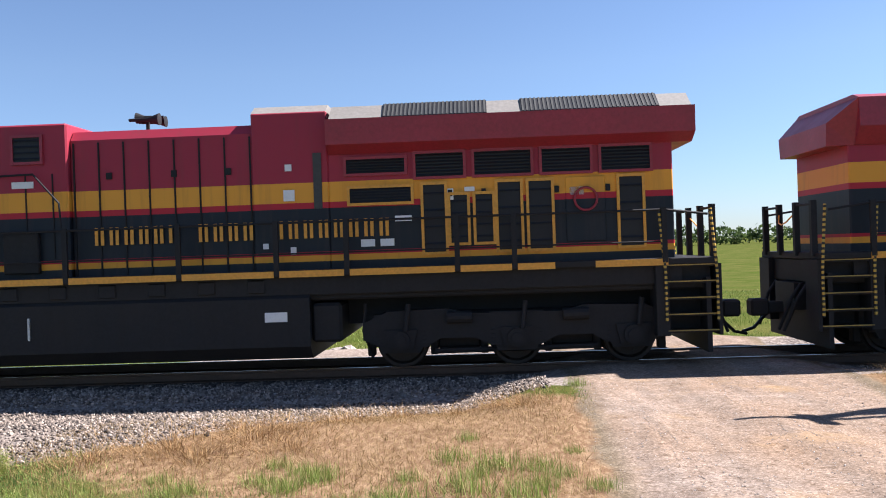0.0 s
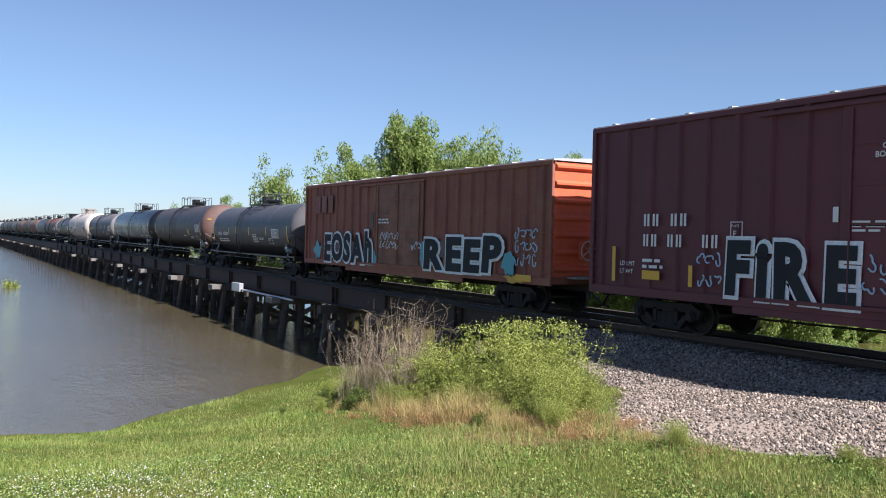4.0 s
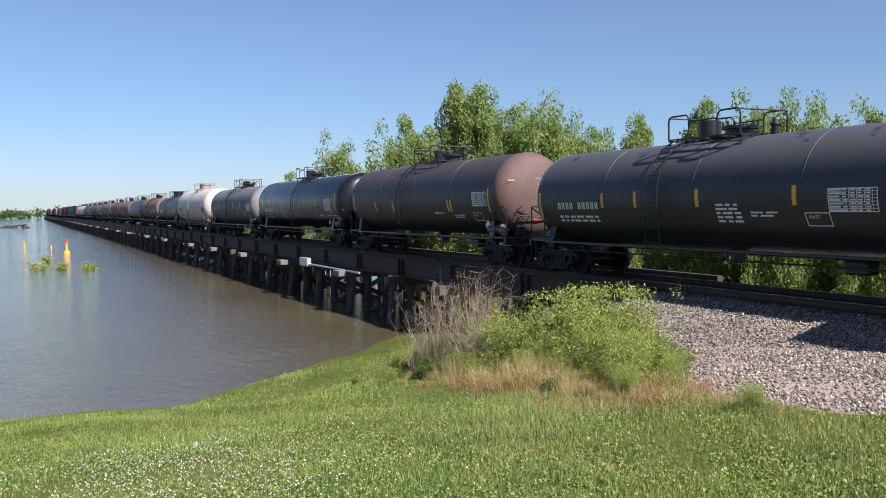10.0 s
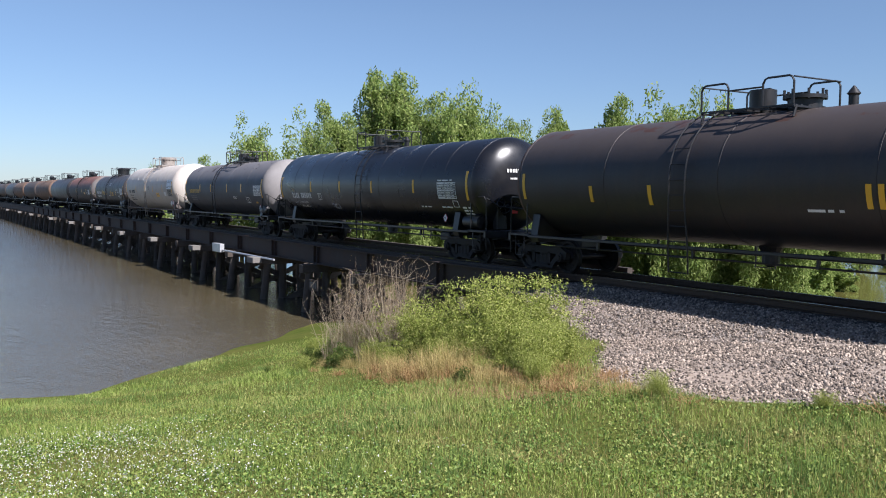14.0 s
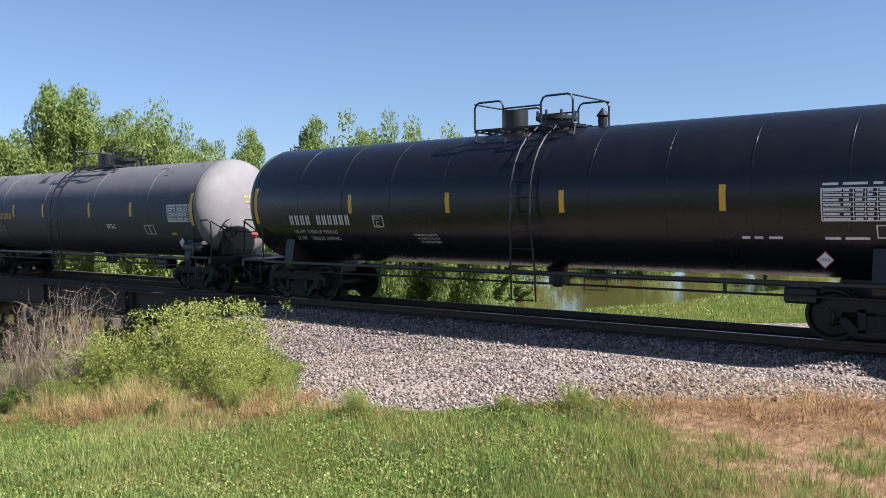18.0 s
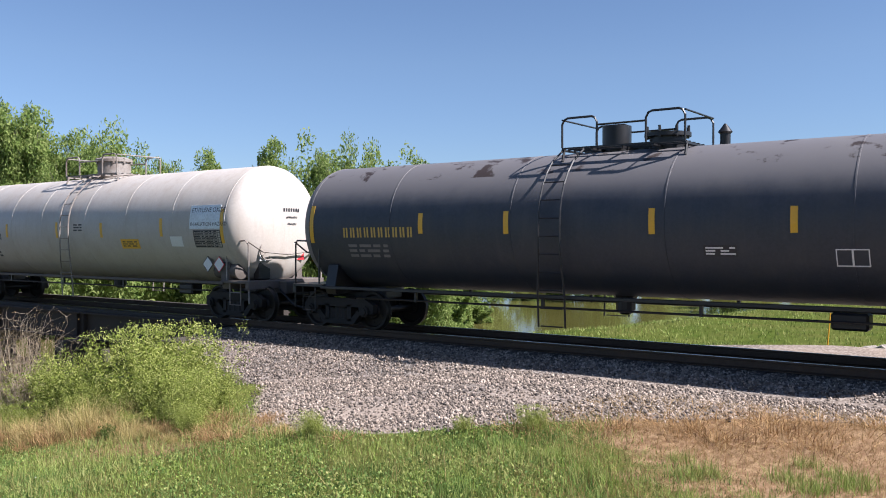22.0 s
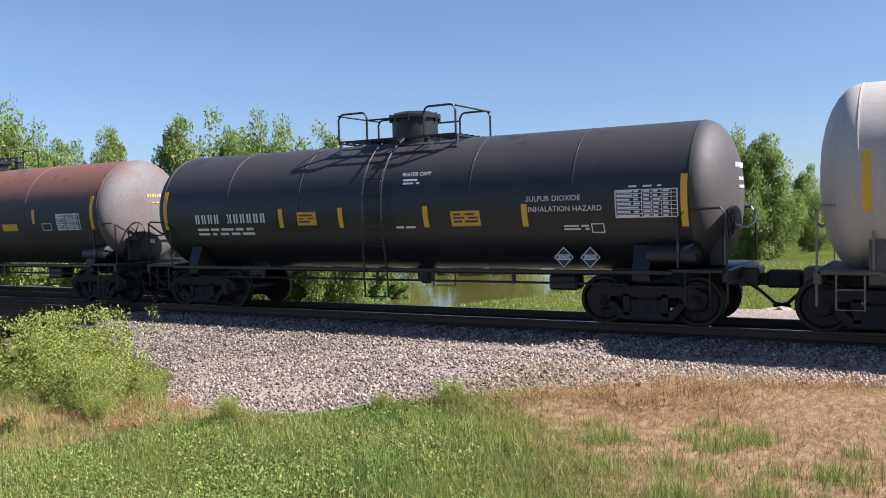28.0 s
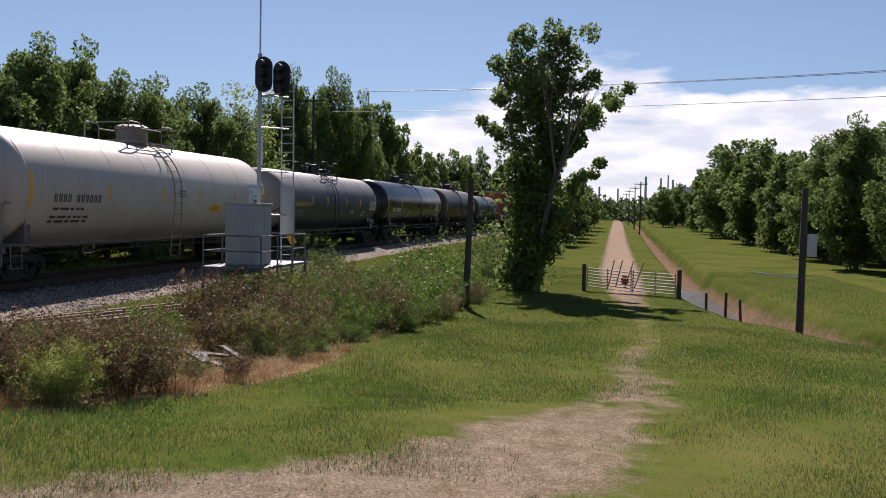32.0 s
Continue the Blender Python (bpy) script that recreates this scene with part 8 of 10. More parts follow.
def sow_grass():
    g = np.random.default_rng(17)
    out, straw = [], []
    n = 1250000
    # thicker near the path of view, thinner far off
    r = np.where(np.arange(n) < 50000, 6.0 * np.sqrt(g.random(n)), 5.5 + 22.0 * g.random(n) ** 1.5 - 4.0 * g.random(n) ** 5)
    a = np.where(np.arange(n) < 50000, g.uniform(0, 2 * np.pi, n), g.uniform(radians(-40), radians(195), n))
    x, y = EYE.x + r * np.cos(a), EYE.y + r * np.sin(a)
    patch = np.sin(x * 0.9 + 2 * np.sin(y * 0.7)) * np.sin(y * 1.1 + np.sin(x * 0.6))
    keep = (g.random(n) < np.clip(1.3 - 1.9 * bare(x, y) + (0.45 + 0.4 * (x > 4.5)) * patch, 0, 1)) & (bare(x, y) < 0.72) & (ground_z(x, y) > WATER_Z + 0.04) & (np.abs(y) > 2.6) & (y < 30)
    dry = np.maximum(dry_mask(x, y), 1.2 * ditch_mask(x, y))
    green = keep & (g.random(n) > dry * 1.25) & (g.random(n) < 0.78 + 0.3 * patch)
    coarse = np.sin(x * 2.3 + 1.4 * np.sin(y * 1.9)) * np.sin(y * 2.7 + 1.1 * np.sin(x * 1.7))
    h = (0.022 + 0.055 * g.random(n) ** 1.5) * (1 + 0.3 * (r > 10)) * (1 + 0.35 * patch + 0.3 * coarse)
    long = ((x > -12) & (x < 0.5) & (y > -12.5) & (y < -7)) | ((x > 6) & (x < 18) & (y > -11.5))
    h = h * np.where(long, 1.7, 1.0)
    w = 0.0045 + 0.0035 * g.random(n)
    deep = green & (x <= 3.0) & (g.random(n) < np.clip(0.25 + 0.9 * coarse - 0.5 * patch, 0, 0.85))
    lush = (green & (x > 3.0))
    green &= (x <= 3.0) & ~deep
    out_deep = blades(g, x[deep], y[deep], h[deep] * 0.9, w[deep] * (0.8 + r[deep] / 14))
    out.append(blades(g, x[green], y[green], h[green], w[green] * (0.7 + r[green] / 14)))
    shade = [blades(g, x[lush], y[lush], h[lush] * 0.8, w[lush] * (0.7 + r[lush] / 14))]
    # pale seed stalks in the longer grass
    seed = (green | deep) & (g.random(n) < np.where(long, 0.03, 0.006))
    straw.append(blades(g, x[seed], y[seed], h[seed] * 2.6, w[seed] * 0.8, 0.55))
    tan = keep & ~green & ~lush & ~deep & (g.random(n) < 0.5)
    straw.append(blades(g, x[tan], y[tan], h[tan] * 0.6, w[tan] * 0.9, 1.8))
    # straw litter on the bare patches and a seed-head fringe along the gravel
    m = 90000
    x, y = sown(g, m, -13, 36, -12, -2.6)
    k = (dry_mask(x, y) > 0.25) & (lane_mask(x, y) < 0.4) & (g.random(m) < 0.8)
    x, y = x[k], y[k]
    straw.append(blades(g, x, y, 0.05 + 0.14 * g.random(len(x)) ** 2 * np.where(x > 6, 2.0, 1.0), np.full(len(x), 0.008), 1.9))
    m = 110000
    x, y = sown(g, m, -6.5, 2.6, -11.5, -3.2)
    k = (dry_mask(x, y) > 0.2) & (lane_mask(x, y) < 0.55) & (g.random(m) < 0.35 + 0.6 * np.abs(np.sin(x * 1.7 + np.sin(y * 2.1)) * np.sin(y * 1.3 + x * 0.4)))
    x, y = x[k], y[k]
    straw.append(blades(g, x, y, 0.012 + 0.04 * g.random(len(x)) ** 2, np.full(len(x), 0.006), 3.0))
    tagged(new("clover_grass", soup("clover_grass", out_deep, 3, M_DEEPBLADE)), "darker green grass and clover patches", "grass", kind="stuff")
    tagged(new("grass", soup("grass", np.concatenate(out), 3, M_BLADE)), "short bright green grass on the bank", "grass", kind="stuff")
    tagged(new("dry_grass", soup("dry_grass", np.concatenate(straw), 4, M_STRAW)), "dead straw-coloured grass and litter", "grass", kind="stuff")
    # far-side meadow and bank grass, coarser
    m = 90000
    x, y = sown(g, m, -26, 60, 4.0, 34)
    k = (ground_z(x, y) > WATER_Z + 0.05)
    x, y = x[k], y[k]
    v = blades(g, x, y, 0.06 + 0.1 * g.random(len(x)), np.full(len(x), 0.03), 0.5)
    tagged(new("meadow_grass", soup("meadow_grass", v, 4, M_BLADE)), "green meadow grass beyond the track", "grass", kind="stuff")
    m = 230000
    x, y = sown(g, m, 16, 62, -30, -3.0)
    k = (lane_mask(x, y) < 0.4) & (g.random(m) > dry_mask(x, y)) & (g.random(m) > 1.3 * ditch_mask(x, y))
    x, y = x[k], y[k]
    v = np.concatenate(shade + [blades(g, x, y, 0.025 + 0.045 * g.random(len(x)), np.full(len(x), 0.018), 0.6)])
    tagged(new("verge_grass", soup("verge_grass", v, 4, M_VERGE)), "mown green verge grass beside the lane", "grass", kind="stuff")
    # low broad leaves among the blades
    m = 150000
    r = 4.5 + 12.0 * g.random(m) ** 1.3
    a = g.uniform(radians(118), radians(195), m)
    x, y = EYE.x + r * np.cos(a), EYE.y + r * np.sin(a)
    k = (bare(x, y) < 0.4) & (dry_mask(x, y) < 0.3 + 0.3 * g.random(m)) & (ground_z(x, y) > WATER_Z + 0.03) & (np.sin(x * 1.9 + 1.6 * np.sin(y * 1.2)) * np.sin(y * 2.2 + np.sin(x)) > g.uniform(-0.9, 0.7, m))
    x, y = x[k], y[k]
    c = np.stack([x, y, ground_z(x, y) + 0.015 + 0.045 * g.random(len(x))], 1)
    half = len(c) // 2
    for name, q, mt, label in (("clover_leaves", c[:half], M_DEEPBLADE, "low dark green clover leaves in the lawn"), ("lawn_weeds", c[half:], M_BLADE, "low pale green broad-leaved weeds in the lawn")):
        tagged(new(name, soup(name, leaves(9, q, 1, 0.004, 0.027, 0, 0.8), 3, mt)), label, "weeds", kind="stuff")
    # clover in flower near the water
    m = 2600
    x, y = g.normal(-9.3, 1.7, m), g.normal(-15.2, 1.1, m)
    z = ground_z(x, y) + 0.06 + 0.05 * g.random(m)
    c = np.stack([x, y, z], 1)
    tagged(new("clover_flowers", soup("clover_flowers", leaves(5, c, 2, 0.004, 0.013, 0, 0.9), 4, M_FLOWER)), "small white clover flowers in the grass", "flowers", kind="stuff")


sow_grass()


def clump(name, label, category, seed, h, w, stems, leaf_mat, stem_mat, per, size, bushy=0.5, group="", narrow=0.5):
    """A weed: thin branching stems with small leaves along them."""
    rng = random.Random(seed)
    t = thing(name, label, category, group)
    s, tips = Shape(), []
    for _ in range(stems):
        a, r = rng.uniform(0, 2 * math.pi), abs(rng.gauss(0, 0.35)) * w
        p = Vector((r * math.cos(a), r * math.sin(a), -0.05))
        d = Vector((math.cos(a) * bushy * rng.random(), math.sin(a) * bushy * rng.random(), 1)).normalized()
        L = h * rng.uniform(0.35, 1.15)
        for k in range(4):
            d = (d + Vector((rng.gauss(0, 0.13), rng.gauss(0, 0.13), 0))).normalized()
            q = p + d * L / 4
            s.tube(p, q, 0.0055 - 0.001 * k, 3, 0.0045 - 0.001 * k, caps=False)
            p = q
            if k > 0:
                tips.append(tuple(p))
                for _ in range(2):
                    e = p + Vector((rng.gauss(0, 0.1), rng.gauss(0, 0.1), rng.uniform(0.02, 0.16))) * h * 0.7
                    s.tube(p, e, 0.0028, 3, 0.0015, caps=False)
                    tips.append(tuple(e))
    tagged(part("stalk_mass", s, stem_mat, t), kind="stuff")
    if leaf_mat:
        part("foliage", soup("foliage", leaves(seed, np.array(tips), per, 0.05 * h, size, 0.0, narrow), 4, leaf_mat), None, t)
    return t


def grow_weeds():
    rng = random.Random(31)
    G1 = "weeds on the bank by the trestle"
    green = [clump("weed_bush", "yellow-green flowering weed bush on the bank", "weeds", s, 1.3, 1.1, n, M_WEEDGREEN, M_WEEDGREEN, 15, 0.054, 0.5, G1, 0.42) for s, n in ((41, 84), (42, 76))]
    dark = clump("weed_bush", "dark green leafy weed bush on the bank", "weeds", 43, 1.0, 1.0, 50, M_WEEDDARK, M_WEEDDARK, 9, 0.085, 0.6, G1, 0.6)
    stalk = clump("dry_stalk_clump", "grey-brown dead stalks standing on the bank", "dead weeds", 44, 1.8, 0.7, 120, M_STRAW, M_GREYSTALK, 1, 0.022, 0.22, G1)
    tan = straw_clump("dry_grass_clump", "tall tan dry grass clump on the bank", "dry grass", 45, 420, 0.8, 0.34, 0.4, M_OLIVESTRAW, 0.009, G1)
    rust = straw_clump("dry_grass_clump", "rusty brown dry grass clump", "dry grass", 46, 300, 0.4, 0.36, 0.8, M_ORANGESTRAW, 0.009, G1)
    # x, y, which, size
    spots = [(-17.5, -8.2, stalk, 1.05), (-17.9, -8.5, stalk, 0.8), (-17.0, -7.7, stalk, 1.12), (-16.6, -7.9, stalk, 0.9), (-16.6, -8.3, green[1], 0.4), (-16.2, -7.3, green[0], 0.8), (-17.0, -8.9, dark, 0.45), (-16.2, -8.6, tan, 0.6), (-16.0, -7.9, dark, 0.7),
             (-15.3, -7.6, green[0], 1.1), (-15.8, -8.0, dark, 0.9), (-14.9, -8.0, green[1], 0.75), (-15.4, -8.5, green[0], 0.45),
             (-14.4, -6.7, green[1], 1.4), (-13.8, -6.9, green[0], 1.3), (-14.0, -6.3, green[0], 1.35), (-13.3, -7.4, green[1], 0.8),
             (-12.6, -7.6, green[0], 0.9), (-12.0, -7.9, green[1], 0.6), (-11.4, -8.0, green[0], 0.72), (-11.0, -8.3, green[1], 0.55), (-12.3, -8.4, green[1], 0.55), (-11.7, -7.2, green[0], 0.7), (-10.6, -8.5, green[0], 0.4), (-10.9, -7.7, rust, 0.7),
             (-13.5, -8.4, tan, 1.35), (-13.0, -8.7, tan, 1.1), (-14.0, -8.6, tan, 1.15), (-14.3, -8.0, green[0], 0.6), (-13.6, -7.8, green[1], 0.75), (-12.6, -8.9, rust, 0.75), (-13.5, -9.1, rust, 0.8), (-14.6, -8.9, tan, 0.8), (-12.0, -9.0, dark, 0.5), (-11.3, -9.1, tan, 0.6), (-10.5, -9.0, rust, 0.55),
             (-13.2, -9.0, tan, 0.9), (-12.4, -8.6, tan, 0.85), (-13.9, -9.2, tan, 0.8), (-12.9, -8.1, tan, 1.1), (-11.8, -8.7, tan, 0.75), (-15.0, -8.7, tan, 0.9), (-15.8, -8.7, tan, 0.8), (-11.0, -8.9, tan, 0.6), (-16.8, -8.9, tan, 0.6), (-17.6, -9.0, tan, 0.5), (-18.6, -8.4, tan, 0.6), (-13.4, -9.6, rust, 0.6), (-12.0, -9.5, rust, 0.55), (-10.2, -9.2, tan, 0.4), (-9.6, -9.0, rust, 0.5), (-15.6, -9.6, rust, 0.5), (-16.8, -9.6, rust, 0.4),
             (-15.4, -9.2, tan, 0.5), (-16.3, -9.0, tan, 0.5), (-14.4, -9.5, rust, 0.5), (-18.9, -8.4, dark, 0.85), (-18.3, -8.9, dark, 0.5), (-19.6, -8.3, green[1], 0.5), (-20.4, -8.2, dark, 0.5), (-21.6, -7.6, green[0], 0.35), (-22.6, -6.6, dark, 0.4), (-20.2, -7.2, green[1], 0.5),
             (-16.0, -5.4, rust, 1.6), (-15.2, -5.9, rust, 1.5), (-17.4, -5.8, rust, 1.4), (-19.6, -5.6, green[0], 0.6), (-12.6, -6.4, green[1], 0.5), (-17.4, -9.6, green[0], 0.25), (-18.6, -10.0, dark, 0.25), (-6.0, -8.1, green[1], 0.35), (-8.9, -8.3, tan, 0.4), (-8.0, -8.6, green[0], 0.3), (-5.2, -7.8, green[0], 0.25),
             (-14.2, -9.0, rust, 1.1), (-13.7, -8.9, rust, 1.2), (-13.1, -9.2, rust, 1.05), (-12.7, -8.5, rust, 1.2), (-12.1, -8.7, rust, 1.0), (-11.5, -8.5, rust, 1.0), (-11.1, -8.6, rust, 0.9), (-10.4, -8.3, rust, 0.9), (-10.0, -8.7, rust, 0.8), (-14.9, -9.1, rust, 0.9), (-9.8, -7.9, rust, 0.7), (-10.2, -7.4, rust, 0.7)]
    used = set()
    for x, y, proto, k in spots:
        if proto.name in used:
            stand(proto, x, y, k, rng.uniform(0, 360))
        else:
            used.add(proto.name)
            proto.matrix_basis = pose(x, y, float(ground_z(x, y))) @ Matrix.Diagonal((k, k, k, 1))
    # brown and green weeds below the ballast past the crossing
    G2 = "weeds below the ballast past the crossing"
    weeds = [clump("bank_weed", "brown and green seeding weed below the ballast", "weeds", s, 1.0, 0.8, 46, lm, M_BROWNSTALK, per, 0.06, 0.5, G2, 0.4) for s, lm, per in ((51, M_OLIVEWEED, 8), (52, M_BROWNSTALK, 5), (53, M_WEEDDARK, 7))]
    green_weed = clump("bank_weed", "bright green leafy weed below the ballast", "weeds", 54, 0.9, 0.9, 40, M_SHRUB, M_WEEDDARK, 9, 0.07, 0.6, G2, 0.5)
    weeds_all = weeds + [green_weed]
    for k in range(390):
        x = 6.5 + 31 * rng.random() ** 1.25
        low = float(np.interp(x, (5.4, 6.3, 8, 9.5, 12, 15.6, 24, 34), (-7.0, -8.2, -9.8, -10.9, -11.3, -11.2, -11.6, -11.4)))
        y = rng.uniform(low, -3.6)
        if abs(x - 13.6) < 1.5 and y < -8.6 or (x < 25 and y > -5.3):
            continue
        kk = (0.4 + 1.0 * rng.random() ** 1.6) * float(np.interp(x, (6, 9, 13, 20, 27), (0.3, 0.45, 0.72, 0.85, 1.05))) * (0.6 if y < low + 1.0 else 1.0)
        if x < 10.5 and rng.random() < 0.75:
            continue
        kind_ = weeds[1] if x < 10.5 else rng.choice(weeds + weeds[:1] + [green_weed, green_weed])
        if 10 < x < 23 and y > -8.2:
            kk *= 0.7
        stand(kind_, x, y, kk, rng.uniform(0, 360))
    # the tall clumps that stand out on the bank
    pale = clump("bank_weed", "pale green feathery weed on the bank", "weeds", 55, 0.85, 0.9, 70, M_WEEDGREEN, M_WEEDGREEN, 13, 0.045, 0.5, G2, 0.42)
    for kind_, x, y, k in ((weeds[1], 9.1, -9.35, 0.95), (weeds[1], 9.3, -9.0, 0.8), (weeds[0], 9.0, -9.7, 0.6), (pale, 9.3, -10.1, 0.6), (weeds[1], 9.75, -10.8, 0.95), (weeds[1], 10.1, -10.5, 0.9), (weeds[0], 10.3, -10.9, 0.7),
                           (pale, 11.0, -10.1, 0.6), (weeds[1], 19.6, -6.7, 1.35), (weeds[1], 20.2, -7.0, 1.25), (weeds[0], 20.9, -7.2, 1.2), (weeds[1], 21.5, -7.1, 1.2), (green_weed, 8.2, -9.3, 0.4), (green_weed, 8.4, -9.2, 0.32), (weeds[1], 8.3, -8.4, 0.5),
                           (weeds[1], 11.6, -8.4, 0.8), (weeds[0], 12.4, -9.2, 0.7), (weeds[1], 13.0, -7.6, 0.7), (pale, 16.5, -9.6, 0.8), (weeds[1], 15.8, -8.9, 0.9), (weeds[0], 16.8, -10.5, 0.7), (green_weed, 18.0, -10.2, 0.6)):
        stand(kind_, x, y, k, rng.uniform(0, 360))
    pale.matrix_basis = pose(9.1, -10.4, float(ground_z(9.1, -10.4))) @ Matrix.Diagonal((0.75, 0.75, 0.75, 1))
    pink = straw_clump("dry_grass_clump", "tall pinkish dead grass beside the crossing", "dry grass", 62, 260, 0.42, 0.3, 0.9, M_ORANGESTRAW, 0.008, G2)
    pink.matrix_basis = pose(7.4, -7.3, float(ground_z(7.4, -7.3)))
    for _ in range(64):
        x = rng.uniform(6.3, 11.5)
        y = rng.uniform(-4.6 - 0.85 * (x - 5), -4.2)
        if y > -9.2:
            stand(pink, x, y, rng.uniform(0.5, 1.25), rng.uniform(0, 360))
    for _ in range(40):
        x = rng.uniform(6.8, 17)
        y = float(np.interp(x, (6.7, 8.8, 10.2, 12.4, 15.6), (-8.6, -10.3, -11.0, -11.3, -11.0))) + rng.uniform(-0.3, 0.5)
        stand(pink, x, y, rng.uniform(0.3, 0.6), rng.uniform(0, 360))
    for i, w in enumerate(weeds_all):
        w.matrix_basis = pose(26 + i, -8.0, float(ground_z(26 + i, -8.0)))
    # grass tufts on the dry ground
    tuft = thing("grass_tuft", "fresh green grass tuft on dry ground", "grass tuft", "grass tufts on the dry ground")
    g = np.random.default_rng(8)
    n = 170
    x, y = g.normal(0, 0.09, n), g.normal(0, 0.09, n)
    v = blades(g, x, y, 0.08 + 0.13 * g.random(n), np.full(n, 0.006), 0.5)
    v[:, :, 2] -= np.repeat(ground_z(x, y)[:, None], 3, 1)
    tagged(part("tuft_grass", soup("tuft_grass", v, 4, M_BLADE), None, tuft), kind="stuff")
    first = True
    for x, y, k in ((-2.16, -8.55, 1.0), (-1.6, -8.53, 1.1), (-0.36, -7.84, 1.1), (0.09, -8.14, 1.3), (0.5, -8.26, 1.1), (-0.2, -8.9, 1.5), (0.3, -9.2, 1.6), (-0.8, -9.3, 1.4), (-2.9, -9.0, 1.0), (-3.5, -9.6, 1.2), (-1.3, -9.9, 1.2), (0.75, -9.9, 1.0), (-3.2, -8.4, 0.8), (-4.2, -9.1, 1.1), (-1.9, -10.2, 1.3),
                    (0.2, -10.4, 1.2), (1.0, -8.9, 0.8), (-4.9, -8.8, 1.0), (0.9, -7.6, 0.6), (1.4, -3.3, 0.9), (0.7, -8.5, 0.8), (-2.6, -9.8, 1.2), (1.3, -10.6, 0.9), (-0.5, -11.2, 1.2), (8.3, -7.6, 1.2), (9.2, -7.4, 1.4), (10.3, -7.8, 1.3), (11.4, -7.9, 1.2), (7.6, -7.0, 1.0)):
        m = pose(x, y, float(ground_z(x, y)), 0, 0, rng.uniform(0, 360)) @ Matrix.Diagonal((k, k, k, 1))
        if first:
            tuft.matrix_basis, first = m, False
        else:
            copy_thing(tuft, m)
    for _ in range(34):
        x, y = rng.gauss(-1.2, 1.5), rng.gauss(-9.4, 1.2)
        k = rng.uniform(0.5, 1.2)
        if lane_mask(np.array(x), np.array(y)) < 0.3 and y > -11.8:
            copy_thing(tuft, pose(x, y, float(ground_z(x, y)), 0, 0, rng.uniform(0, 360)) @ Matrix.Diagonal((k, k, k, 1)))
    dry = straw_clump("dry_grass_clump", "rusty brown dry grass clump at the ballast's edge", "dry grass", 61, 230, 0.2, 0.33, 1.7, M_ORANGESTRAW, 0.008)
    dry.matrix_basis = pose(0.51, -4.68, float(ground_z(0.51, -4.68)))
    for x, y, k in ((0.2, -4.4, 0.7), (9.6, -4.0, 1.6), (10.6, -4.4, 1.7), (8.6, -4.4, 1.3), (11.6, -4.2, 1.6), (12.6, -4.6, 1.5), (9.0, -5.2, 1.2), (10.2, -5.4, 1.2), (8.2, -3.6, 1.2), (13.6, -5.4, 1.5), (-3.6, -6.9, 1.2), (-2.8, -6.5, 1.3), (-3.2, -7.3, 1.1), (-2.4, -6.0, 1.0), (-4.3, -7.4, 1.0), (-1.8, -5.4, 0.9), (-5.2, -7.8, 0.9), (-3.0, -6.0, 0.9), (-2.2, -6.9, 0.9), (-8.6, -8.6, 0.9), (-9.4, -8.8, 1.0), (-7.4, -8.7, 0.7), (-1.2, -4.6, 0.8), (-0.4, -4.4, 0.7)):
        stand(dry, x, y, k, rng.uniform(0, 360))
    for _ in range(90):
        x = rng.uniform(6.4, 14)
        y = rng.uniform(max(-8.6, -6.6 - 0.3 * (x - 6)), -3.5)
        if abs(x - 3.7) > 2.9:
            stand(dry, x, y, rng.uniform(0.6, 1.3), rng.uniform(0, 360))
    for _ in range(30):
        x = rng.uniform(6.2, 10.5)
        y = rng.uniform(-8.0 + max(0, 8 - x) * 0.6, -3.6)
        stand(dry, x, y, rng.uniform(0.5, 1.0), rng.uniform(0, 360))


grow_weeds()


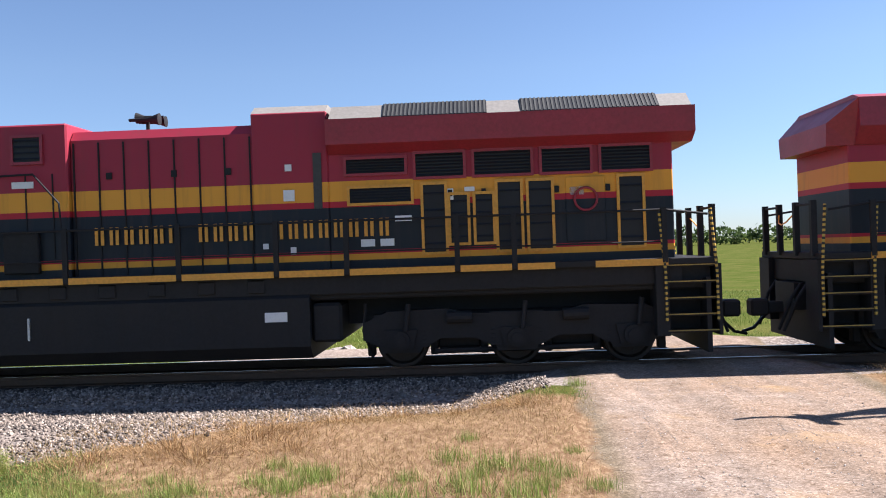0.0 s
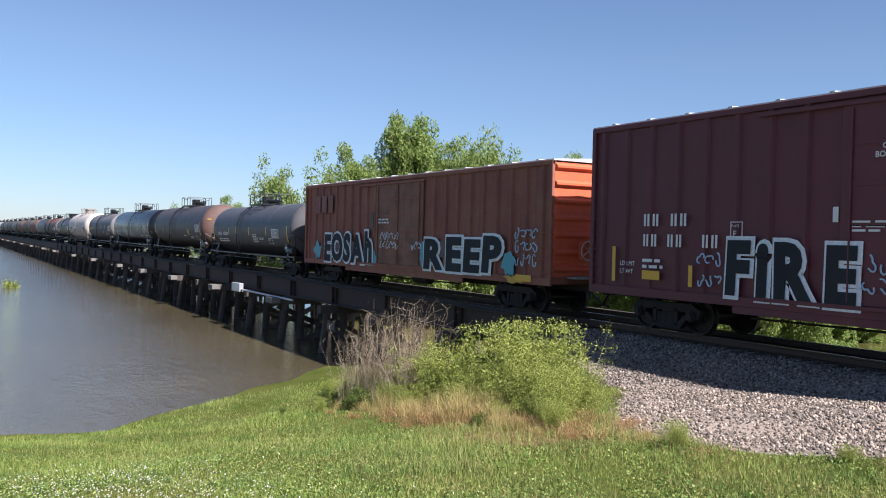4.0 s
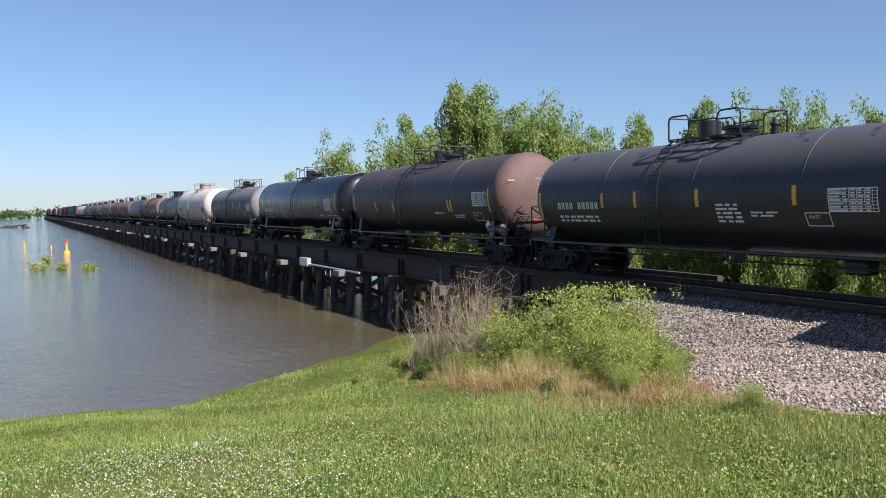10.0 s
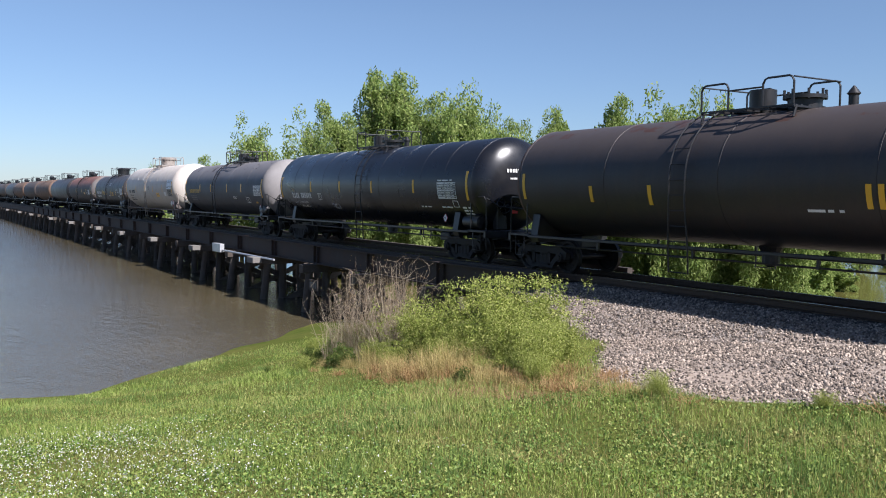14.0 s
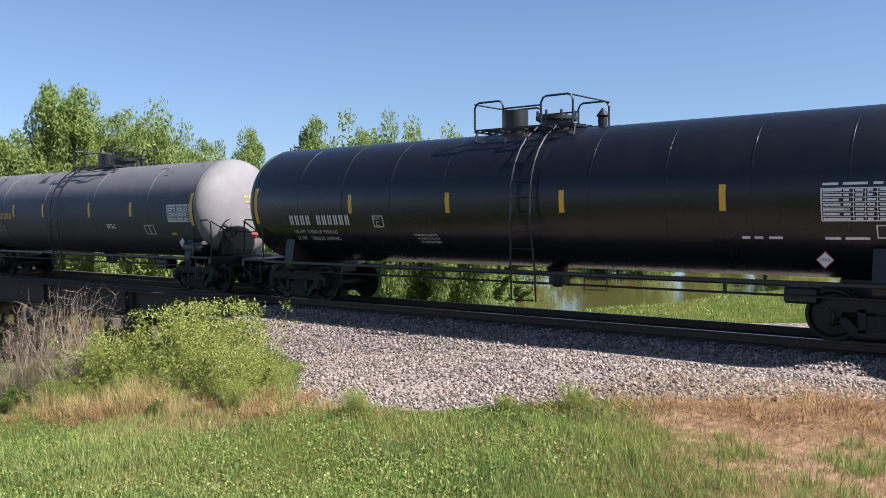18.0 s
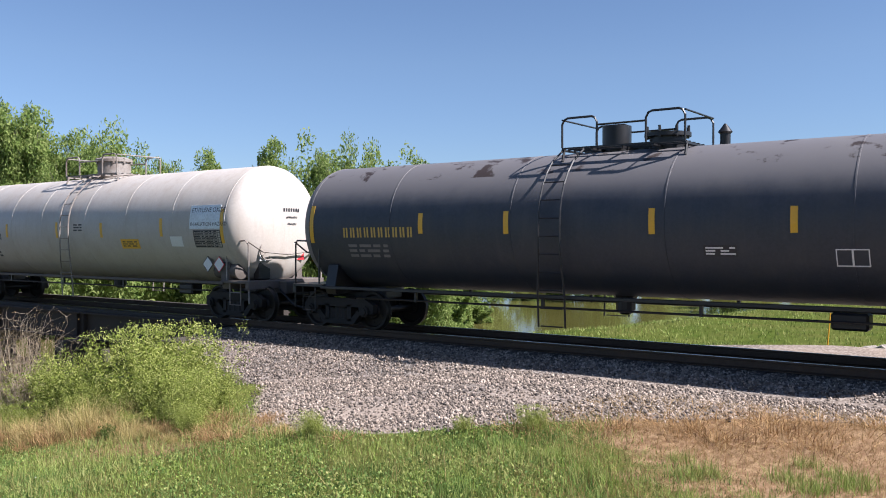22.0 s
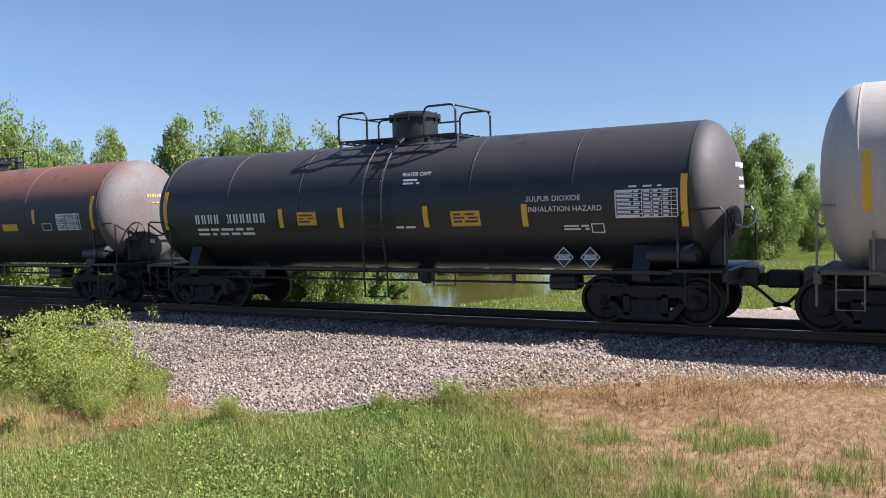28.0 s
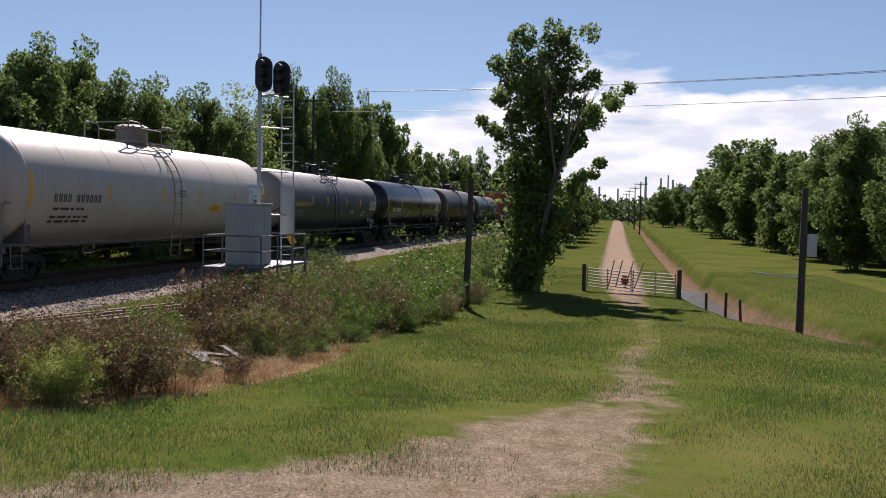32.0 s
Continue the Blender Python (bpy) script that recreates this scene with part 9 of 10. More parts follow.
def strew_stones():
    """Ballast: broken stones over the shoulder and apron."""
    g = np.random.default_rng(23)
    m = surface("ballast_stone", (0.34, 0.325, 0.31), 0.9, worn=(0.5, 0.45, 0.4), wear=0.4)
    nt = m.node_tree
    geo = nt.nodes.new("ShaderNodeNewGeometry")
    ramp = nt.nodes.new("ShaderNodeValToRGB")
    e = ramp.color_ramp.elements
    e[0].color, e[1].color = (0.035, 0.028, 0.024, 1), (0.47, 0.385, 0.31, 1)
    e.new(0.45).color = (0.15, 0.119, 0.094, 1)
    e.new(0.75).color = (0.26, 0.208, 0.165, 1)
    nt.links.new(geo.outputs["Random Per Island"], ramp.inputs[0])
    nt.links.new(ramp.outputs[0], nt.nodes["Principled BSDF"].inputs["Base Color"])
    n = 110000
    x = np.concatenate([g.uniform(-19, 2, n), g.uniform(2, 40, n // 3)])
    y = np.concatenate([g.uniform(-8.2, -0.9, n), g.uniform(-4.2, -0.9, n // 3)])
    k = (gravel_mask(x, y) > 0.08 + 0.85 * g.random(len(x))) & ~((x > 1.0) & (x < 6.6))
    blot = np.sin(x * 1.1 + 1.7 * np.sin(y * 1.3)) * np.sin(y * 1.6 + 1.2 * np.sin(x * 0.8))
    k &= g.random(len(x)) < np.where(y < -4.0, 0.62 - 0.4 * blot, 1.0)
    x, y = x[k], y[k]
    size = 0.011 + 0.024 * g.random(len(x)) ** 2
    lane_n = 45000
    lx, ly = g.uniform(1.0, 11, lane_n), g.uniform(-15.5, -2.4, lane_n)
    kk = lane_mask(lx, ly) > 0.5
    x, y = np.concatenate([x, lx[kk]]), np.concatenate([y, ly[kk]])
    size = np.concatenate([size, 0.003 + 0.009 * g.random(kk.sum()) ** 5])
    n = len(x)
    n_track = n - int(kk.sum())
    oct_v = np.array([(1, 0, 0), (-1, 0, 0), (0, 1, 0), (0, -1, 0), (0, 0, 1), (0, 0, -1)], float)
    oct_f = np.array([(0, 2, 4), (2, 1, 4), (1, 3, 4), (3, 0, 4), (2, 0, 5), (1, 2, 5), (3, 1, 5), (0, 3, 5)])
    v = oct_v[None] * (size[:, None, None] * g.uniform(0.45, 1.5, (n, 6, 1)))
    ang = g.uniform(0, 6.28, n)
    c, s = np.cos(ang)[:, None], np.sin(ang)[:, None]
    tilt = g.uniform(-0.7, 0.7, n)
    ct, st_ = np.cos(tilt)[:, None], np.sin(tilt)[:, None]
    vx, vy, vz = v[:, :, 0], v[:, :, 1], v[:, :, 2]
    vx, vz = vx * ct - vz * st_, vx * st_ + vz * ct
    vx, vy = vx * c - vy * s, vx * s + vy * c
    P = np.stack([vx + x[:, None], vy + y[:, None], vz + (ground_z(x, y) + size * np.where(np.arange(n) < n_track, 0.25, -0.1))[:, None]], -1).reshape(-1, 3)
    F = (oct_f[None] + (np.arange(n) * 6)[:, None, None]).reshape(-1, 3)
    pale = leafy("lane_pebble", (0.17, 0.145, 0.125), (0.3, 0.26, 0.22), (0.48, 0.44, 0.4), 0.9, 0.0)
    tagged(new("lane_pebbles", indexed("lane_pebbles", P[n_track * 6:], F[n_track * 8:] - n_track * 6, pale)), "small pale pebbles on the dirt lane", "gravel", kind="stuff")
    P, F = P[:n_track * 6], F[:n_track * 8]
    tagged(new("ballast_stones", indexed("ballast_stones", P, F, m)), "loose grey broken stone of the track ballast", "gravel", kind="stuff")


strew_stones()


# ---- lineside things ----
M_POST = surface("weathered_post_timber", (0.16, 0.135, 0.11), 0.9, worn=(0.28, 0.25, 0.22), wear=0.5, fine=24, bump=0.006)
M_DARKPOLE = surface("dark_pole_timber", (0.05, 0.04, 0.032), 0.9, worn=(0.1, 0.08, 0.065), wear=0.5, fine=24, bump=0.008)
M_SIGNRED = plain("sign_red", (0.5, 0.015, 0.025), 0.4)
M_SIGNWHITE = plain("sign_white", (0.75, 0.75, 0.74), 0.45)
M_SIGNALBLACK = surface("signal_black", (0.012, 0.012, 0.012), 0.5)
M_LENS = plain("signal_lens", (0.03, 0.03, 0.03), 0.1)
M_CABGREY = surface("silver_grey_cabinet", (0.42, 0.44, 0.45), 0.45, 0.2, worn=(0.32, 0.33, 0.33), wear=0.5)
M_PLATGREY = surface("dull_grey_railing", (0.16, 0.165, 0.17), 0.55, 0.4, worn=(0.11, 0.1, 0.095), wear=0.5)
M_BUOY = plain("buoy_yellow", (0.7, 0.36, 0.03), 0.4)


def on_plane(key, cx, cz, h, y, angle=0.0, width=None, centre=True):
    """Flat lettering that faces -y, turned by angle about its middle."""
    v, f = TEXTS[key]
    k = h / v[:, 1].max()
    kx = (width / v[:, 0].max()) if width else k
    p = np.stack([v[:, 0] * kx, v[:, 1] * k], 1)
    p -= (p.max(0) + p.min(0)) / 2
    c, s = math.cos(angle), math.sin(angle)
    return Shape().add([(cx + a * c - b * s, y, cz + a * s + b * c) for a, b in p], f)


def crossbuck(x, y, z, turn, stop, label):
    t = thing("crossing_sign", label, "crossing sign", "crossing signs", at=pose(x, y, z, 0, 2.2, turn))
    top = 4.36
    part("post", Shape().box(-0.075, 0.075, -0.075, 0.075, -0.5, top, 0.01), M_POST, t)
    for ang, yy, word in ((math.radians(43), -0.12, "crossing"), (math.radians(-43), -0.095, None)):
        c, s = math.cos(ang), math.sin(ang)
        q = [(a * 0.74, b * 0.115) for a, b in ((-1, -1), (1, -1), (1, 1), (-1, 1))]
        out = [(a * c - b * s, 4.0 + a * s + b * c) for a, b in q]
        b_ = part("blade", Shape().prism(out, "y", yy - 0.008, yy + 0.008), M_SIGNWHITE, t, "white crossing sign blade")
        if word:
            part("lettering", on_plane(word, 0, 4.0, 0.15, yy - 0.012, ang, 1.2), M_DARKLET, b_)
        else:
            part("lettering", on_plane("rail", -0.42 * c, 4.0 - 0.42 * s, 0.15, yy - 0.012, ang, 0.5), M_DARKLET, b_)
            part("lettering", on_plane("road", 0.42 * c, 4.0 + 0.42 * s, 0.15, yy - 0.012, ang, 0.5), M_DARKLET, b_)
    if stop:
        o = [(0.355 * math.cos(a), 3.1 + 0.355 * math.sin(a)) for a in [math.pi / 8 + k * math.pi / 4 for k in range(8)]]
        i = [(0.328 * math.cos(a), 3.1 + 0.328 * math.sin(a)) for a in [math.pi / 8 + k * math.pi / 4 for k in range(8)]]
        s = part("stop_sign", Shape().prism(o, "y", -0.1, -0.09), M_SIGNWHITE, t, "red eight-sided stop sign")
        part("face", Shape().prism(i, "y", -0.106, -0.1), M_SIGNRED, s)
        part("lettering", on_plane("stop", 0, 3.1, 0.22, -0.11, 0, 0.48), M_SIGNWHITE, s)
        n = part("notice", Shape().box(-0.31, 0.31, -0.1, -0.09, 2.02, 2.71), M_SIGNWHITE, t, "white notice of a private crossing")
        for key, zc, h, w in (("private", 2.65, 0.07, 0.4), ("crossing2", 2.56, 0.07, 0.46), ("notres", 2.47, 0.055, 0.54), ("look", 2.3, 0.065, 0.24), ("listen", 2.07, 0.065, 0.3)):
            part("lettering", on_plane(key, 0, zc, h, -0.106, 0, w), M_DARKLET, n)
        for zc in (2.4, 2.36):
            part("small_print_bar", Shape().box(-0.24, 0.24, -0.106, -0.101, zc - 0.01, zc + 0.01), M_DARKLET, n)
        part("arrow", Shape().prism([(-0.27, 2.18), (-0.2, 2.215), (-0.2, 2.19), (0.2, 2.19), (0.2, 2.215), (0.27, 2.18), (0.2, 2.145), (0.2, 2.17), (-0.2, 2.17), (-0.2, 2.145)], "y", -0.108, -0.1), M_DARKLET, n)
    part("reflector_strip", Shape().box(-0.03, 0.03, -0.09, -0.075, 0.6, 1.9), M_SIGNWHITE, t)


crossbuck(7.75, -4.87, 0.1, -12, True, "white crossing sign with red stop sign on a grey wooden post")
crossbuck(0.75, 5.0, -0.25, 178, False, "white crossing sign on a grey wooden post beyond the track")


def signal():
    t = thing("signal_cabinet", "silver grey signal cabinet on a railed platform", "signal cabinet", at=pose(27.2, -4.4, 0.22, 0, 0, 0))
    part("cabinet_body", Shape().box(-0.62, 0.62, -0.55, 0.55, 0.0, 2.0, 0.02), M_CABGREY, t)
    part("cabinet_lid", Shape().box(-0.66, 0.66, -0.6, 0.6, 2.0, 2.07, 0.01), M_CABGREY, t)
    for x0, x1 in ((-0.58, -0.02), (0.02, 0.58)):
        d = part("cabinet_door", Shape().box(x0, x1, -0.57, -0.555, 0.06, 1.94, 0.006), M_CABGREY, t)
        part("handle", Shape().box((x0 + x1) / 2 - 0.03, (x0 + x1) / 2 + 0.03, -0.6, -0.572, 0.95, 1.1), M_GALV, d)
    d = part("end_door", Shape().box(-0.635, -0.622, -0.5, 0.5, 0.06, 1.94), M_CABGREY, t)
    part("handle", Shape().box(-0.66, -0.64, 0.25, 0.31, 0.9, 1.05), M_GALV, d)
    part("vent", Shape().tube((0.2, 0, 2.07), (0.2, 0, 2.5), 0.09, 12), M_CABGREY, t)
    part("platform", Shape().box(-1.4, 2.6, -1.1, 1.0, -0.08, -0.005), M_PLATGREY, t)
    for x in (-1.35, 0.0, 1.3, 2.55):
        for y in (-1.05, 0.95):
            part("leg", Shape().box(x - 0.04, x + 0.04, y - 0.04, y + 0.04, -2.0, 0.0), M_PLATGREY, t)
            part("rail_post", Shape().tube((x, y, 0), (x, y, 1.0), 0.03, 6), M_PLATGREY, t)
    for z in (0.5, 1.0):
        for y in (-1.05, 0.95):
            part("guard_rail", Shape().pipe([(-1.35, y, z), (2.55, y, z)], 0.025), M_PLATGREY, t)
        for x in (-1.35, 2.55):
            part("guard_rail", Shape().pipe([(x, -1.05, z), (x, 0.95, z)], 0.025), M_PLATGREY, t)
    part("steps", Shape().box(2.6, 3.2, -0.6, 0.3, -0.75, -0.68).box(3.1, 3.7, -0.6, 0.3, -1.3, -1.24), M_PLATGREY, t)
    m = thing("railway_signal", "silver signal mast with two black lamp heads and a ladder", "railway signal", at=pose(27.9, -4.45, 0.2))
    part("mast", Shape().tube((0, 0, -2.0), (0, 0, 7.2), 0.075, 14), M_CABGREY, m, smooth=True)
    part("antenna", Shape().tube((0, 0, 7.2), (0, 0, 11.5), 0.03, 6), M_GALV, m)
    part("number_plate", Shape().box(-0.06, 0.06, -0.1, -0.085, 3.4, 4.4), M_SIGNWHITE, m)
    for k, (dx, dy, z, turn) in enumerate(((-0.25, -0.25, 6.45, 0), (0.1, -0.75, 6.35, 30))):
        o = []
        for a in np.linspace(0, math.pi, 9):
            o.append((dy + 0.3 * math.cos(a), z + 0.3 + 0.3 * math.sin(a)))
        for a in np.linspace(math.pi, 2 * math.pi, 9):
            o.append((dy + 0.3 * math.cos(a), z - 0.3 + 0.3 * math.sin(a)))
        h = part("signal_head", Shape().prism(o, "x", dx - 0.04, dx + 0.04), M_SIGNALBLACK, m, "black oval backing board with three hoods")
        for zz in (0.34, 0.0, -0.34):
            part("hood", Shape().lathe([(dx - 0.38, 0.1), (dx - 0.38, 0.12), (dx, 0.14), (dx, 0.1)], 14, "x", (0, dy, z + zz)), M_SIGNALBLACK, h)
        part("lamp_case", Shape().box(dx + 0.04, dx + 0.3, dy - 0.16, dy + 0.16, z - 0.48, z + 0.48, 0.03), M_SIGNALBLACK, h)
        part("bracket", Shape().tube((0, 0, z - 0.6), (dx, dy, z - 0.5), 0.04, 8), M_GALV, m)
    lx, ly = 0.75, -0.75
    for e in (-0.22, 0.22):
        part("ladder_rail", Shape().tube((lx, ly + e, -0.3), (lx - 0.1, ly + e, 6.2), 0.025, 6), M_GALV, m)
    for z in np.arange(0.0, 6.1, 0.3):
        part("rung", Shape().tube((lx, ly - 0.22, z), (lx, ly + 0.22, z), 0.015, 5), M_GALV, m)
    for z in (1.7, 3.2, 4.7, 5.8):
        part("ladder_stay", Shape().tube((0, 0, z), (lx, ly, z), 0.03, 6), M_GALV, m)
    part("ladder_guard", Shape().box(lx - 0.03, lx + 0.02, ly - 0.26, ly + 0.26, 1.0, 2.7), M_CABGREY, m)
    part("caution_tag", Shape().prism([(-1.15, 0.75), (-0.95, 0.65), (-0.75, 1.0), (-0.95, 1.1)], "x", 0.6, 0.62), M_YELLOW, m, "yellow tag with dark bars")
    return t


signal()


def pole(x, y, h, lean, label, arms=0, box=False, name="utility_pole"):
    t = thing(name, label, "utility pole", "poles along the lane", at=pose(x, y, float(ground_z(x, y)), lean * 0.3, lean, 0))
    part("shaft", Shape().tube((0, 0, -0.6), (0, 0, h), 0.14, 10, 0.1), M_DARKPOLE, t, smooth=True)
    for k in range(arms):
        a = part("cross_arm", Shape().box(-0.06, 0.06, -1.1, 1.1, h - 0.5 - 0.9 * k, h - 0.38 - 0.9 * k), M_DARKPOLE, t)
        for yy in (-1.0, -0.4, 0.4, 1.0):
            part("insulator", Shape().tube((0, yy, h - 0.38 - 0.9 * k), (0, yy, h - 0.22 - 0.9 * k), 0.04, 6), M_GALV, a)
    if box:
        part("meter_box", Shape().box(-0.12, 0.2, -0.42, -0.1, h * 0.62, h * 0.62 + 0.75, 0.02), M_CABGREY, t)
        part("service_arm", Shape().tube((0, 0, h * 0.5), (0.2, 1.6, h * 0.52), 0.03, 6), M_GALV, t)
    return t


pole(31.0, -11.2, 4.7, 3.0, "short dark wooden pole stub leaning beside the bank")
pole(30.6, -22.6, 6.0, 2.5, "dark wooden pole with a grey meter box by the ditch", box=True)
pole(68, 8.6, 12.4, 0, "tall dark utility pole with cross arm", 1)
pole(56, -42, 13.0, 0, "tall dark utility pole with cross arm", 1)
pole(*by_bearing(46.0, 62), 11.6, 0, "tall dark pole in front of the wood")
for x, y in ((105, -11.0), (130, -10.8), (160, -10.6), (195, -10.4), (150, -19.5), (185, -19.0), (225, -18.0), (270, -17.5)):
    pole(x, y, 7.5 if y > -15 else 9.0, 0, "utility pole beside the far lane", 1)


def wires():
    lines = [((68, 6.0, 11.7), (56, -43, 11.5), 0.35), ((68, 7.6, 11.7), (56, -41.4, 11.5), 0.35), ((68, 7.0, 10.1), (56, -42, 9.9), 0.3), ((105, -11.0, 5.6), (270, -10.0, 5.6), 0.3), ((150, -19.5, 7.2), (270, -17.5, 7.2), 0.3)]
    for a, b, sag in lines:
        a, b = Vector(a), Vector(b)
        pts = [a.lerp(b, k / 16) - Vector((0, 0, sag * 4 * (k / 16) * (1 - k / 16))) for k in range(17)]
        tagged(new("overhead_wire", Shape().pipe(pts, 0.018, 5).mesh("overhead_wire", M_SIGNALBLACK)), "thin black overhead wire strung between poles", "wire", "overhead wires")


wires()


def gate():
    a, b = Vector((42.4, -15.0, 0)), Vector((39.3, -19.2, 0))
    za, zb = float(ground_z(a.x, a.y)), float(ground_z(b.x, b.y))
    d = b - a
    L = d.length
    turn = math.degrees(math.atan2(d.y, d.x))
    t = thing("lane_gate", "rusty tubular steel gate with a round red sign across the lane", "gate", at=pose(a.x, a.y, (za + zb) / 2, 0, 0, turn))
    M_GATE = surface("rusty_gate_tube", (0.5, 0.45, 0.4), 0.6, 0.2, worn=(0.3, 0.16, 0.1), wear=0.5)
    for k in range(7):
        z = 0.2 + 0.145 * k
        part("gate_bar", Shape().tube((0.15, 0, z), (L * 0.52, 0, z - 0.08), 0.032, 6), M_GATE, t)
        part("gate_bar", Shape().tube((L * 0.53, 0, z - 0.02), (L - 0.15, 0, z), 0.03, 6), M_GATE, t)
    for x in (0.15, L * 0.26, L * 0.52, L * 0.54, L * 0.77, L - 0.15):
        part("gate_upright", Shape().tube((x, 0, 0.08), (x, 0, 1.14), 0.028, 6), M_GATE, t)
    for x, h in ((-0.05, 1.25), (L + 0.05, 1.3)):
        part("gate_post", Shape().tube((x, 0, -0.5), (x, 0, h), 0.1, 10), M_DARKPOLE, t)
    for x, e in ((L * 0.3, 0.2), (L * 0.38, 0.25), (L * 0.48, 0.35), (L * 0.58, 0.4)):
        part("lashed_stick", Shape().tube((x - 0.1, -0.05, 0.3), (x + e, -0.05, 1.55), 0.028, 5), M_POST, t)
    part("round_sign", Shape().tube((L * 0.44, 0.06, 0.62), (L * 0.44, 0.09, 0.62), 0.22, 16), M_SIGNRED, t, "round red sign")
    for x, y, h, tilt in ((44.5, -20.9, 1.3, 5), (42.6, -21.6, 1.5, -4), (41.8, -22.2, 1.2, 24)):
        part_ = thing("fence_post", "grey leaning wooden fence post by the ditch", "fence post", "fence posts by the ditch", at=pose(x, y, float(ground_z(x, y)), 0, tilt, 0))
        part("stake", Shape().tube((0, 0, -0.5), (0, 0, h + 0.1), 0.08, 8, 0.06), M_DARKPOLE, part_)


gate()


def house():
    t = thing("lane_house", "low house with a pale metal roof and open carport", "house", at=pose(250, -33.5, float(ground_z(250, -33.5)), 0, 0, 4))
    M_WALL = surface("pale_siding", (0.4, 0.38, 0.34), 0.8, worn=(0.3, 0.27, 0.24), wear=0.4)
    part("wall", Shape().box(0, 9, -3.5, 1.0, 0, 2.6), M_WALL, t)
    part("roof", Shape().prism([(-4.2, 2.55), (1.6, 2.55), (-1.2, 3.8)], "x", -0.6, 9.6), M_GREYROOF, t, "pale sheet metal roof")
    for y in (-2.6, -0.6):
        w = part("window", Shape().box(-0.03, 0.02, y, y + 0.9, 1.0, 2.0), M_GLASS, t)
        part("window_frame", Shape().box(-0.05, -0.02, y - 0.08, y + 0.98, 0.92, 1.0), M_SIGNWHITE, w)
    part("carport_roof", Shape().box(-4.5, 0.0, 0.0, 4.6, 2.2, 2.3), M_GREYROOF, t)
    for x, y in ((-4.3, 0.2), (-4.3, 4.4), (-0.3, 4.4)):
        part("carport_post", Shape().tube((x, y, 0), (x, y, 2.2), 0.06, 6), M_POST, t)
    for x, y, c, lab in ((236, -31.0, (0.5, 0.5, 0.52), "silver parked car by the house"), (234, -34.0, (0.05, 0.06, 0.08), "dark parked car by the house"), (290, -17.6, (0.04, 0.05, 0.06), "dark parked car on the lane verge")):
        car = thing("parked_car", lab, "car", "parked cars", at=pose(x, y, float(ground_z(x, y)), 0, 0, 80))
        paint = plain("car_paint", c, 0.3)
        part("body", Shape().prism([(-2.2, 0.3), (2.2, 0.3), (2.25, 0.75), (1.3, 0.9), (0.7, 1.4), (-1.2, 1.42), (-1.9, 0.95), (-2.25, 0.85)], "y", -0.85, 0.85), paint, car)
        part("side_glass", Shape().prism([(1.1, 0.92), (0.62, 1.34), (-1.15, 1.36), (-1.7, 0.95)], "y", -0.87, 0.87), M_GLASS, car)
        for a in (-1.4, 1.4):
            for y2 in (-0.78, 0.78):
                part("wheel", Shape().tube((a, y2 - 0.1, 0.32), (a, y2 + 0.1, 0.32), 0.32, 14), M_BLACK, car)


house()


def plant():
    rng = random.Random(6)
    # distance haze is put into this pale blue-grey base colour
    M_STACK = surface("hazy_stack", (0.42, 0.44, 0.48), 0.9)
    for az, el, w in ((1.6, 1.7, 2), (0.4, 1.6, 1.6), (-1.35, 2.4, 2.2), (-2.3, 2.3, 1.8), (-2.75, 2.5, 1.4), (-3.05, 2.2, 2.0), (-3.8, 1.9, 2.4), (-4.2, 1.9, 2.4), (-4.7, 2.9, 2.8)):
        x, y = by_bearing(az, 640)
        h = EYE.z + 640 * math.tan(radians(el)) + 2
        t = thing("plant_chimney", "tall grey plant chimney on the horizon", "chimney", "plant chimneys on the horizon", at=pose(x, y, -1.8))
        part("shaft", Shape().tube((0, 0, 0), (0, 0, h), w / 2, 12, w * 0.36), M_STACK, t, smooth=True)
        part("ladder_cage", Shape().box(-w * 0.7, -w * 0.5, -0.4, 0.4, 0, h * 0.9), M_STACK, t)
    x, y = by_bearing(-4.0, 645)
    t = thing("plant_building", "long grey industrial plant building on the horizon", "industrial building", at=pose(x, y, -1.8))
    part("hall", Shape().box(0, 20, -9, 9, 0, 24), M_STACK, t)
    part("annex", Shape().box(0, 15, 9, 20, 0, 20), M_STACK, t)


plant()


